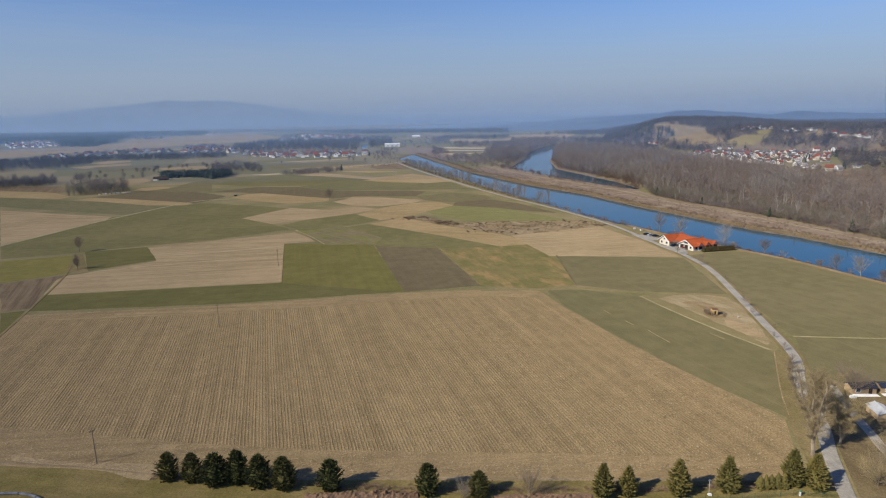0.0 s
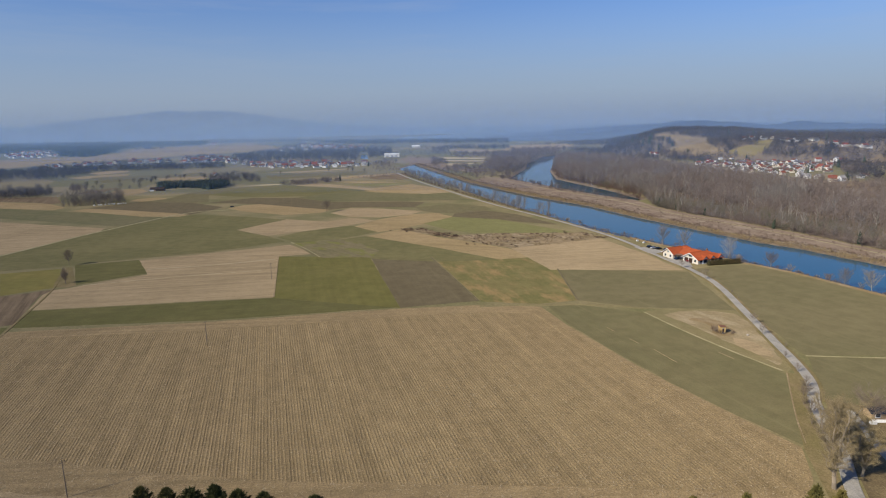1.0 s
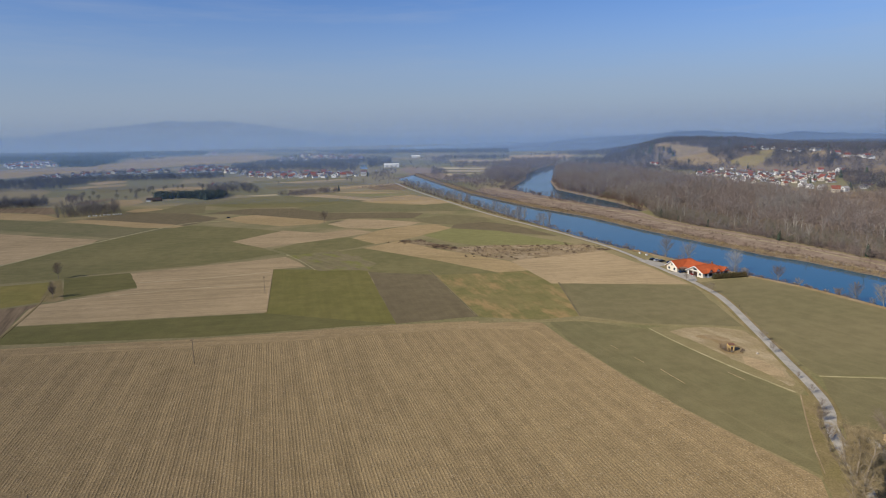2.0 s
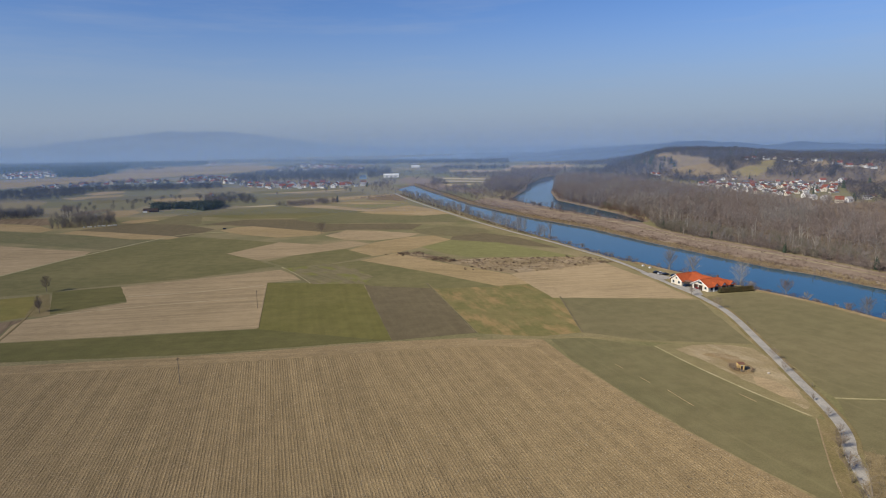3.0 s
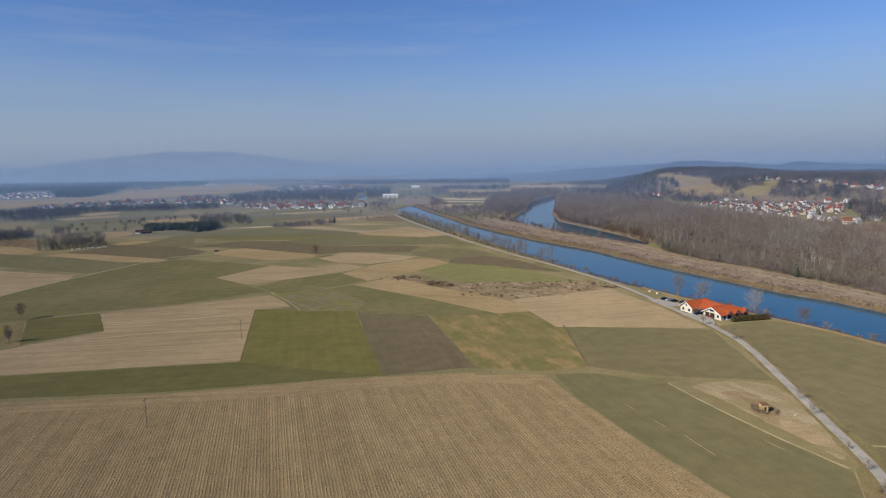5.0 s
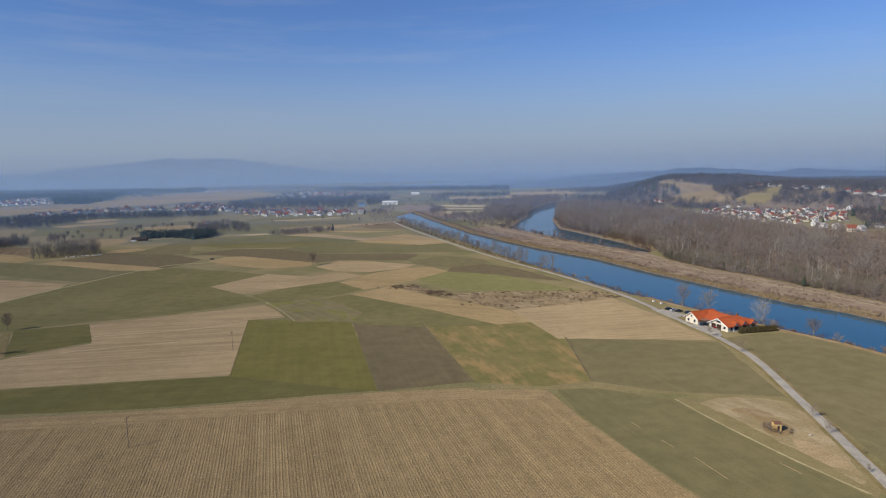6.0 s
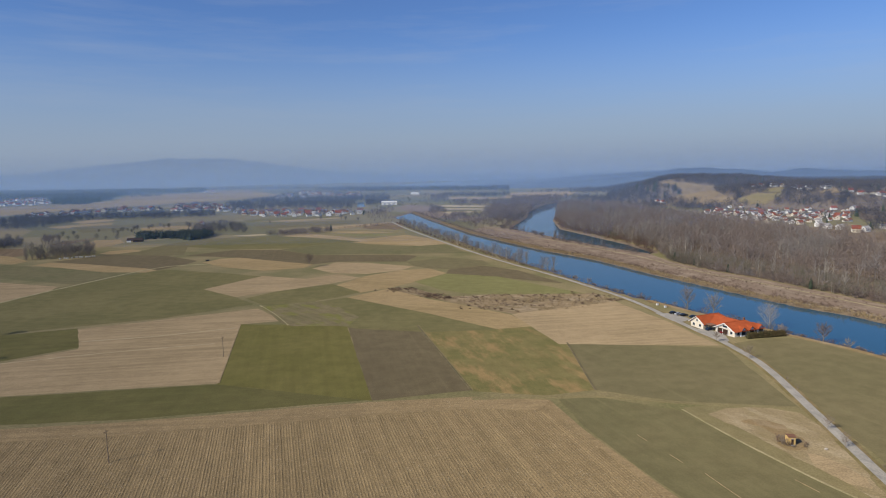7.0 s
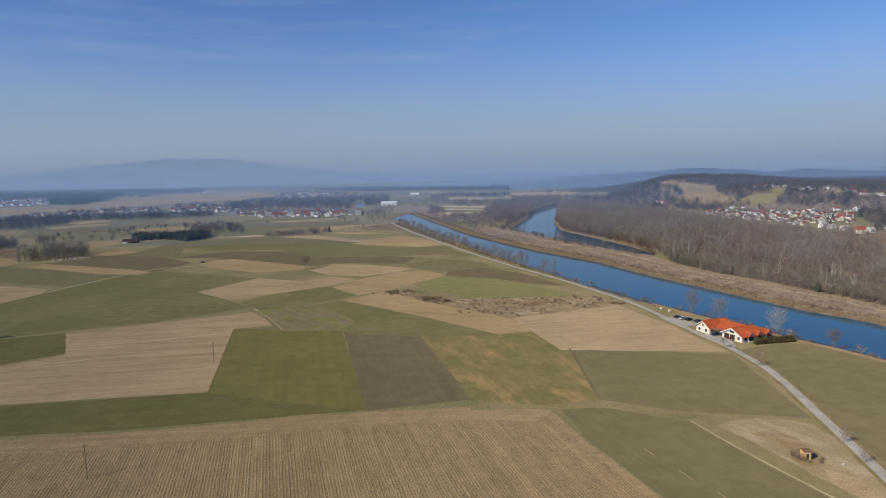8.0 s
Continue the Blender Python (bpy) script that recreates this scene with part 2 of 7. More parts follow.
def outline_distance(poly, x, y):
    """Distance to a closed outline, negative inside it."""
    best, inside = np.full(x.shape, 1e9), np.zeros(x.shape, bool)
    for (ax, ay), (bx, by) in zip(poly, poly[1:] + poly[:1]):
        ux, uy = bx - ax, by - ay
        f = np.clip(((x - ax) * ux + (y - ay) * uy) / (ux * ux + uy * uy), 0, 1)
        best = np.minimum(best, np.hypot(x - ax - f * ux, y - ay - f * uy))
        cross = ((ay > y) != (by > y)) & (x < ux * (y - ay) / (uy if uy else 1e-9) + ax)
        inside ^= cross
    return np.where(inside, -best, best)


def smooth(v, a, b):
    v = np.clip((v - a) / (b - a), 0, 1)
    return v * v * (3 - 2 * v)


def land_height(x, y):
    x, y = np.asarray(x, float), np.asarray(y, float)
    d = (x - 400) * 0.722 + (y - 1180) * 0.693
    hill = 38 * (1 - np.exp(-np.clip(d, 0, None) / 66)) * smooth(x / np.maximum(y, 1), 0.24, 0.36) * smooth(y, 500, 700)
    ratio = x / np.maximum(y, 1)
    hill *= (1 - 0.2 * smooth(ratio, 0.45, 0.6) * smooth(d, 120, 300)) * (1 - 0.4 * smooth(d, 350, 900))
    hill += 7 * np.exp(-((x - 620) / 110) ** 2 - ((y - 1480) / 200) ** 2) + 5 * np.exp(-((x - 520) / 60) ** 2 - ((y - 1420) / 120) ** 2)
    s = np.minimum(outline_distance(RIVER, x, y), outline_distance(BEND, x, y))
    bank = np.clip(-1.5 + 0.38 * s, -4, 0)
    return hill + bank


def steps(*spans):
    out = []
    for a, b, step in spans:
        out += list(np.arange(a, b, step))
    return np.array(out + [spans[-1][1]])


gx = steps((-4700, -1500, 200), (-1500, -150, 60), (-150, 330, 6), (330, 900, 25), (900, 4700, 200))
gy = steps((-400, 60, 40), (60, 1300, 6), (1300, 2200, 30), (2200, 4750, 150))
GX, GY = np.meshgrid(gx, gy)
GZ = land_height(GX, GY)
index = np.arange(GX.size).reshape(GX.shape)
quads = np.stack([index[:-1, :-1], index[:-1, 1:], index[1:, 1:], index[1:, :-1]], -1).reshape(-1, 4)
ground = mesh_object("ground", np.stack([GX, GY, GZ], -1).reshape(-1, 3), quads, GROUND, smooth=True)
tagged(ground, "wide flat river plain with rough winter grass and a low hill", "ground", kind="structure")
water = mesh_object("water", [(-300, 60, -1.5), (420, 60, -1.5), (420, 1520, -1.5), (-300, 1520, -1.5)], [(0, 1, 2, 3)], WATER)
tagged(water, "calm deep blue river between straight grassy banks", "river", kind="structure")


def sheet(name, mat, corners, z):
    bm = bmesh.new()
    bm.faces.new([bm.verts.new((x, y, z)) for x, y in corners])
    bmesh.ops.triangulate(bm, faces=bm.faces[:])
    for f in bm.faces:
        if f.normal.z < 0:
            f.normal_flip()
    me = bpy.data.meshes.new(name)
    bm.to_mesh(me)
    bm.free()
    me.materials.append(mat)
    return new(name, me)


tagged(sheet("water", WATER, [(-178, 1395), (-197, 1565), (-186, 1588), (-159, 1389)], 0.06), "far reach of the river behind the village", "river", kind="structure")

FIELDS = [
    ("corn_main", STUBBLE, [(-166, 234), (-92, 242), (-17, 255), (16, 258), (41, 254), (47, 230), (58, 197), (66, 176), (76, 154), (83, 139), (78, 126), (70, 116), (46, 116), (-4, 119), (-33, 120), (-61, 122), (-79, 125), (-101, 128), (-138, 132)]),
    ("green_strip", GREEN, [(-167, 239), (-175, 262), (-75, 275), (-17, 257), (-93, 244)]),
    ("green_bright", GREEN_BRIGHT, [(-95, 364), (-41, 359), (-17, 256), (-75, 275)]),
    ("brown_plough", BROWN, [(-41, 359), (-6, 355), (16, 264), (-17, 256)]),
    ("meadow_mixed", MIXED, [(-5, 355), (48, 353), (60, 320), (58, 262), (41, 258), (17, 263)]),
    ("olive_e", OLIVE, [(60, 320), (123, 308), (116, 241), (84, 249), (58, 262)]),
    ("olive_f", OLIVE_ROWS, [(44, 254), (57, 256), (81, 242), (93, 208), (102, 181), (89, 152), (84, 140), (76, 155), (66, 177), (58, 199), (48, 230)]),
    ("dry_margin", OLIVE_DRY, [(81, 245), (96, 248), (117, 242), (114, 215), (110, 200), (107, 186), (103, 182), (94.5, 202), (88, 219)]),
    ("olive_h", OLIVE, [(129, 314), (150, 322), (160, 319), (170, 302), (176, 286), (184, 262), (191, 246), (146, 193), (116, 196), (119, 229), (126, 271)]),
    ("olive_h2", OLIVE, [(116, 194), (144, 191), (121, 158), (101, 158), (108, 174)]),
    ("tan_i", STRAW, [(-175, 360), (-97, 400), (-75, 370), (-95, 364), (-75, 276), (-176, 263), (-188, 295), (-181, 299), (-154, 325)]),
    ("green_i", GREEN, [(-207, 351), (-176, 362), (-155, 327), (-180, 305)]),
    ("yellow_i", YELLOW, [(-242, 331), (-208, 343), (-185, 303), (-210, 284)]),
    ("plough_i", PLOUGH, [(-209, 283), (-185, 298), (-186, 287), (-169, 243), (-178, 239)]),
    ("green_left", GREEN, [(-177, 237), (-169, 240), (-160, 212)]),
    ("green_j", GREEN_OLIVE, [(-264, 427), (-261, 472), (-249, 492), (-232, 531), (-215, 551), (-161, 528), (-126, 509), (-151, 462), (-121, 434), (-103, 412), (-141, 381), (-177, 366), (-198, 358), (-209, 349), (-246, 337), (-268, 369), (-272, 410)]),
    ("tan_k", STRAW, [(-379, 529), (-259, 482), (-255, 466), (-273, 376)]),
    ("olive_l", OLIVE_DARK, [(-461, 625), (-387, 601), (-350, 586), (-308, 569), (-260, 543), (-224, 541), (-251, 494), (-254, 490), (-296, 508), (-333, 525), (-407, 557)]),
    ("tan_m", STRAW_WARM, [(-511, 687), (-430, 662), (-406, 651), (-369, 616), (-371, 599), (-390, 605), (-465, 629)]),
    ("tan_n", STRAW_WARM, [(-348, 590), (-342, 605), (-308, 594), (-236, 560), (-221, 549), (-225, 538), (-260, 543), (-308, 569)]),
    ("brown_n", BROWN, [(-344, 609), (-323, 639), (-314, 654), (-252, 637), (-208, 598), (-211, 575), (-221, 549), (-236, 560), (-308, 594)]),
    ("tan_n2", STRAW_WARM, [(-329, 660), (-330, 682), (-312, 693), (-297, 681), (-294, 664), (-312, 654)]),
    ("tan_o", STRAW_WARM, [(-200, 587), (-192, 610), (-178, 615), (-133, 588), (-100, 564), (-104, 546), (-133, 536), (-171, 558)]),
    ("tan_p", STRAW, [(-151, 462), (-121, 434), (-98, 451), (-68, 475), (-52, 495), (-71, 512), (-91, 495), (-126, 511)]),
    ("light_q", STRAW, [(-96, 542), (-82, 574), (-52, 564), (-16, 544), (-25, 525), (-50, 510), (-76, 518)]),
    ("tan_r", STRAW_WARM, [(-65, 466), (-49, 502), (-25, 525), (-4, 531), (10, 508), (-12, 475), (-28, 454), (-45, 440)]),
    ("dark_s", GREEN_OLIVE, [(-113, 429), (-98, 451), (-68, 472), (-45, 442), (-57, 427), (-69, 417), (-93, 405)]),
    ("tan_t", STRAW_WARM, [(-51, 426), (-29, 452), (-3, 419), (41, 375), (50, 349), (32, 345), (-2, 381)]),
    ("green_u", MEADOW, [(-13, 475), (9, 506), (45, 489), (82, 437), (95, 421), (66, 421), (43, 428), (22, 430), (5, 445)]),
    ("scrub_v", DRY, [(-29, 450), (-14, 454), (8, 422), (36, 426), (97, 424), (105, 403), (75, 383), (42, 376), (11, 407)]),
    ("tan_w", STRAW, [(42, 375), (103, 401), (116, 350), (122, 311), (56, 318), (49, 347)]),
    ("green_x", GREEN_OLIVE, [(-70, 414), (-51, 426), (-2, 381), (32, 344), (-1, 342), (-35, 351), (-67, 371)]),
    ("tan_y", STRAW_WARM, [(-98, 728), (-79, 753), (-36, 788), (-9, 746), (13, 689), (-27, 681), (-73, 703)]),
    ("dark_y", GREEN_OLIVE, [(-266, 709), (-264, 751), (-234, 799), (-188, 804), (-140, 770), (-82, 725), (-126, 702), (-144, 676), (-201, 676)]),
    ("green_z", OLIVE_DARK, [(-153, 668), (-125, 697), (-97, 723), (-72, 698), (-27, 676), (10, 684), (23, 637), (30, 616), (-37, 618), (-111, 625)]),
    ("olive_z2", BROWN, [(-235, 635), (-199, 671), (-152, 664), (-110, 621), (-37, 614), (-16, 604), (-24, 570), (-82, 578), (-100, 564), (-178, 615)]),
    ("brown_z3", BROWN, [(11, 524), (38, 540), (62, 515), (86, 458), (54, 479), (45, 489), (9, 506)]),
    ("olive_z4", OLIVE, [(-16, 544), (-24, 567), (9, 589), (40, 568), (44, 545), (13, 526), (-4, 531)]),
    ("tan_far4", STRAW_WARM, [(-1254, 1608), (-1139, 1664), (-1043, 1734), (-1004, 1965), (-1181, 2423), (-1002, 2751), (-909, 3003), (-572, 2233), (-579, 1935), (-690, 1749), (-746, 1608), (-824, 1498), (-877, 1398), (-882, 1300), (-925, 1199)]),
    ("tan_far5", STRAW, [(9, 1686), (33, 1778), (189, 1708), (182, 1644), (101, 1617)]),
    ("tan_far6", STRAW, [(168, 1718), (224, 2021), (404, 2076), (408, 1922), (320, 1649)]),
    ("plough_far", PLOUGH, [(-541, 723), (-469, 717), (-439, 717), (-398, 658), (-406, 651), (-434, 667), (-515, 692)]),
    ("plough_far2", PLOUGH, [(-103, 885), (-90, 966), (-56, 963), (-43, 872), (-63, 836)]),
    ("stripe_a", STRAW, [(-186, 797), (-162, 826), (-116, 784), (-74, 735), (-82, 725), (-133, 769)]),
    ("stripe_b", OLIVE_DRY, [(-163, 833), (-128, 855), (-70, 867), (-42, 838), (-36, 788), (-80, 759), (-116, 784)]),
    ("stripe_c", STRAW_WARM, [(-155, 846), (-97, 842), (-52, 818), (-93, 813)]),
    ("stripe_d", MEADOW, [(-126, 805), (-51, 804), (-38, 795), (-82, 778)]),
    ("lane_tan", STRAW, [(-43, 698), (-8, 718), (13, 689), (-18, 675)]),
    ("olive_mid", OLIVE, [(-294, 677), (-295, 734), (-267, 786), (-239, 794), (-262, 709), (-237, 639), (-252, 637), (-312, 654)]),
    ("tan_belt1", STRAW, [(-615, 1090), (-609, 1148), (-571, 1151), (-549, 1109), (-573, 1059)]),
    ("tan_belt2", STRAW_WARM, [(-598, 1004), (-566, 1047), (-529, 1070), (-509, 1024), (-554, 967)]),
    ("green_belt", OLIVE, [(-554, 994), (-504, 1022), (-460, 1033), (-396, 1061), (-369, 983), (-439, 970), (-479, 894)]),
    ("tan_belt3", STRAW_WARM, [(-434, 960), (-402, 980), (-364, 982), (-349, 933), (-407, 912)]),
    ("tan_shed", STRAW_WARM, [(-396, 746), (-406, 793), (-378, 794), (-354, 760), (-354, 724), (-372, 716)]),
    ("plough_strip", PLOUGH, [(-434, 747), (-438, 786), (-423, 821), (-414, 806), (-414, 738)]),
    ("tan_v1", STRAW, [(-293, 1026), (-234, 1056), (-158, 1097), (-154, 1072), (-226, 1021)]),
    ("green_v1", GREEN_OLIVE, [(-323, 1078), (-243, 1094), (-170, 1113), (-163, 1099), (-234, 1056), (-293, 1026)]),
    ("green_v2", OLIVE, [(-272, 971), (-214, 1008), (-121, 1028), (-113, 964), (-164, 929), (-244, 903)]),
    ("tan_v3", STRAW, [(-167, 903), (-110, 944), (-72, 974), (-69, 954), (-105, 907), (-132, 880)]),
    ("tan_hedge", STRAW_PALE, [(-252, 816), (-216, 829), (-206, 814), (-229, 805)]),
    ("red_bank", DYKE, [(-88, 1326), (-74, 1447), (-9, 1339), (13, 1131), (73, 1014), (60, 943), (-6, 1046), (-54, 1195)]),
    ("striped_field", STRAW_PALE, [(-4, 1400), (96, 1344), (80, 1187), (22, 1101), (1, 1194)]),
    ("stripe_green", OLIVE, [(-1, 1336), (91, 1287), (88, 1251), (0, 1298)]),
    ("stripe_green2", OLIVE, [(2, 1243), (83, 1218), (74, 1173), (5, 1178)]),
    ("rough_mid", ROUGH, [(-96, 404), (-69, 417), (-53, 401), (-37, 375), (-40, 357), (-68, 358), (-76, 366)]),
]
def ragged(corners, step=5.0, most=0.35):
    """The outline with slightly wavering edges, as fields have."""
    out = []
    for (ax, ay), (bx, by) in zip(corners, corners[1:] + corners[:1]):
        length = math.hypot(bx - ax, by - ay)
        count = max(1, int(length / step))
        for k in range(count):
            t = k / count
            x, y = ax + (bx - ax) * t, ay + (by - ay) * t
            w = most * (1.6 * noise.noise(Vector((x * 0.09, y * 0.09, 3))) + noise.noise(Vector((x * 0.4, y * 0.4, 8)))) * min(1.0, length / 30) if k else 0.0
            out.append((x + w * (by - ay) / length, y - w * (bx - ax) / length))
    return out


for n, (name, mat, corners) in enumerate(FIELDS):
    tagged(sheet("field", mat, ragged(corners), 0.03 + 0.0015 * n), mat.name.replace("_", " ") + " on a flat field with straight edges", "field", kind="structure")


def ribbon(name, mat, points, width, z):
    """A lane along a line of points, smoothed, with a slightly cambered top."""
    pts = [Vector((x, y, 0)) for x, y in points]
    fine = []
    for i in range(len(pts) - 1):
        p0, p1, p2, p3 = pts[max(i - 1, 0)], pts[i], pts[i + 1], pts[min(i + 2, len(pts) - 1)]
        for k in range(6):
            t = k / 6
            fine.append(0.5 * (2 * p1 + (p2 - p0) * t + (2 * p0 - 5 * p1 + 4 * p2 - p3) * t * t + (3 * p1 - p0 - 3 * p2 + p3) * t ** 3))
    fine.append(pts[-1])
    verts, faces = [], []
    for i, p in enumerate(fine):
        d = (fine[min(i + 1, len(fine) - 1)] - fine[max(i - 1, 0)]).normalized()
        side = Vector((d.y, -d.x, 0))
        for k, dz in ((-0.5, -0.12), (-0.46, -0.01), (0, 0.03), (0.46, -0.01), (0.5, -0.12)):
            q = p + side * width * k
            verts.append((q.x, q.y, z + dz))
        if i:
            b = 5 * i
            faces += [(b - 5 + k, b - 4 + k, b + 1 + k, b + k) for k in range(4)]
    return mesh_object(name, verts, faces, mat)


ASPHALT = field_material("worn_asphalt", (0.29, 0.272, 0.24), (0.325, 0.30, 0.255), 0, 0.15, 0.8, coarse=0.45, fleck=(0.24, 0.225, 0.20), blots=(0.5, 0.2))
TRACK = field_material("grassy_track", (0.33, 0.28, 0.16), (0.25, 0.22, 0.11), 0, 0.15, 0.8)
DITCH = field_material("damp_ditch", (0.125, 0.105, 0.06), (0.17, 0.135, 0.075), 0, 0.15, 0.8)
ROAD_LINE = [(71, 84), (75.5, 99), (78.2, 107.5), (80.4, 113.2), (84.4, 123.4), (88.0, 131), (90.6, 137), (95.2, 150.5), (99.9, 163), (103.8, 170), (106.8, 177.5), (109.2, 187), (110.9, 195.5), (112.4, 204.4), (115.5, 221), (119.8, 244.8), (122.6, 260), (125.0, 274), (126.8, 290), (126.5, 303), (126.0, 312.4), (124.9, 323), (122.5, 335.2), (119.2, 359.7), (115.3, 388), (109.0, 416), (99.8, 444), (85, 487), (59, 551), (35, 619), (4, 717), (-33, 839), (-52, 909), (-69, 979)]
road = ribbon("road", ASPHALT, ROAD_LINE, 3.2, 0.17)
tagged(ribbon("verge", VERGE, [p for p in ROAD_LINE if 160 < p[1] < 700], 5.4, 0.14), "dry grass verges along the lane", "verge", kind="structure")
tagged(road, "narrow pale grey asphalt lane curving beside the river", "road", kind="structure")
tagged(ribbon("track", TRACK, [(-275, 355), (-265, 410), (-255, 466), (-227, 560), (-191, 577)], 2.6, 0.13), "pale grassy farm track between the fields", "track", kind="structure")

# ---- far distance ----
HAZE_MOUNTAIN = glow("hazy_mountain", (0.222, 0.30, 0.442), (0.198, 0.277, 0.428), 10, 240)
HAZE_PLAIN = glow("hazy_valley_woods", (0.20, 0.27, 0.40), (0.17, 0.24, 0.37), 0, 30)
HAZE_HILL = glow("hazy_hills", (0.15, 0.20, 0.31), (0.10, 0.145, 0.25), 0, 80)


def ridge(name, mat, radius, heights, label):
    """A far ridge on an arc about the start; heights are (degrees to the right, metres), smoothly joined."""
    ang = np.arange(heights[0][0], heights[-1][0] + 0.01, 0.25)
    xs, ys = zip(*heights)
    top = np.interp(ang, xs, ys)
    kernel = np.hanning(9) / np.hanning(9).sum()
    top = np.convolve(np.pad(top, 4, mode="edge"), kernel, "valid")
    top = top + np.array([noise.fractal(Vector((a * 0.6, radius * 0.01, 0)), 1.0, 2.0, 5) for a in ang]) * (0.05 if radius > 4000 else 0.16) * top
    verts, faces = [], []
    for a, h in zip(np.radians(ang), top):
        for k, (dr, f) in enumerate(((-300, 0.0), (-160, 0.55), (0, 1.0), (250, 0.2))):
            verts.append(((radius + dr) * math.sin(a), (radius + dr) * math.cos(a), -3 + (h + 3) * f))
    for i in range(len(ang) - 1):
        for k in range(3):
            b = 4 * i + k
            faces.append((b, b + 4, b + 5, b + 1))
    return tagged(mesh_object(name, verts, faces, mat, smooth=True), label, "hills", kind="structure")


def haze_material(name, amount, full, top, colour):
    """Haze put into a see-through film's colour, lit by sun and sky: dense up to one height, gone at another."""
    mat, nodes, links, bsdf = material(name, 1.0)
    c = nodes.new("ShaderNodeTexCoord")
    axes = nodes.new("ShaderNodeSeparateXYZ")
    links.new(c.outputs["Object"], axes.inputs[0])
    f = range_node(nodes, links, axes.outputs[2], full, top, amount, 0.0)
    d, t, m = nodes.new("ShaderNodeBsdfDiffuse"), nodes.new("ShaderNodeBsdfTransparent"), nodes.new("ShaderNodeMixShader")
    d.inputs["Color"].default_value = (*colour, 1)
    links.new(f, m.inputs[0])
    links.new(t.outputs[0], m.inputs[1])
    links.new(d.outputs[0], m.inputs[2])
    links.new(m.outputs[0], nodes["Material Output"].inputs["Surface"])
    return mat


def haze_sheet(y, amount, full, top, colour):
    """An added upright sheet that stands in for haze across the valley, facing the south."""
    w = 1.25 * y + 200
    ob = mesh_object("backdrop", [(-w, y, -2), (w, y, -2), (w, y, top), (-w, y, top)], [(0, 1, 2, 3)], haze_material("far_haze_sheet", amount, full, top, colour))
    return tagged(ob, "added pale blue sheet standing in for far haze", "haze", kind="structure")


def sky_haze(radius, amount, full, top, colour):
    """A glowing band that paints pale haze over the sky's foot, behind all else."""
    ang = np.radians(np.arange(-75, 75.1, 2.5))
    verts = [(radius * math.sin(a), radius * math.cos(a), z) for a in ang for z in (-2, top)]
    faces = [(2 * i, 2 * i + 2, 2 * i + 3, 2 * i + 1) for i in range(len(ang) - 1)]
    mat, nodes, links, bsdf = material("horizon_haze_glow", 1.0)
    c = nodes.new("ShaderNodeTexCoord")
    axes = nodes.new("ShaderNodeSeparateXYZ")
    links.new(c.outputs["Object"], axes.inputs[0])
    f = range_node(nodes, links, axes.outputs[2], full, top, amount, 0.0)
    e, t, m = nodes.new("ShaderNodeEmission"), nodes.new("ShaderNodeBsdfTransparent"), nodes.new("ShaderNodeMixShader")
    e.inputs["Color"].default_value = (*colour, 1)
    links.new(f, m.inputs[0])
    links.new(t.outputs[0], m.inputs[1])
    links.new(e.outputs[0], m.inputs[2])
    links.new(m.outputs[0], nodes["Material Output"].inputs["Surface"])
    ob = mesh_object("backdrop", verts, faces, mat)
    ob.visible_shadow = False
    return tagged(ob, "glowing band painting pale haze above the horizon", "sky", kind="structure")


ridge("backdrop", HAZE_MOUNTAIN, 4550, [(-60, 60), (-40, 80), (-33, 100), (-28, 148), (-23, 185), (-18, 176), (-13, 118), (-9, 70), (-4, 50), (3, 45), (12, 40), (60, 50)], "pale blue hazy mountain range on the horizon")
ridge("backdrop", HAZE_HILL, 2700, [(4, 14), (9, 30), (14, 45), (17, 52), (19.4, 59), (21.2, 65), (22.5, 64), (24.7, 57), (26, 50), (27, 46), (28.1, 46), (29.1, 52), (30.2, 57), (31.3, 50), (33, 44), (36, 42), (60, 46)], "wooded hills in painted bluish haze behind the valley")
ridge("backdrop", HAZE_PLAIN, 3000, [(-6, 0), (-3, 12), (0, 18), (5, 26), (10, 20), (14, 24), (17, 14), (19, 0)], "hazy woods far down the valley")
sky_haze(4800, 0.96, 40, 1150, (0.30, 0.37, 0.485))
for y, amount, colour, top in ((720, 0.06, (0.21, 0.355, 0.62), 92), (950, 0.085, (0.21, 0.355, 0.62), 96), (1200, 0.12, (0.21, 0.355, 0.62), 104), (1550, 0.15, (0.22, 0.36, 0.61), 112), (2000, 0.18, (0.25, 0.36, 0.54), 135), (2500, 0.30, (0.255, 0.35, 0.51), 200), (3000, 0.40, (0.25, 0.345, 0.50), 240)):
    haze_sheet(y, amount, 30 + 0.006 * y, top, colour)
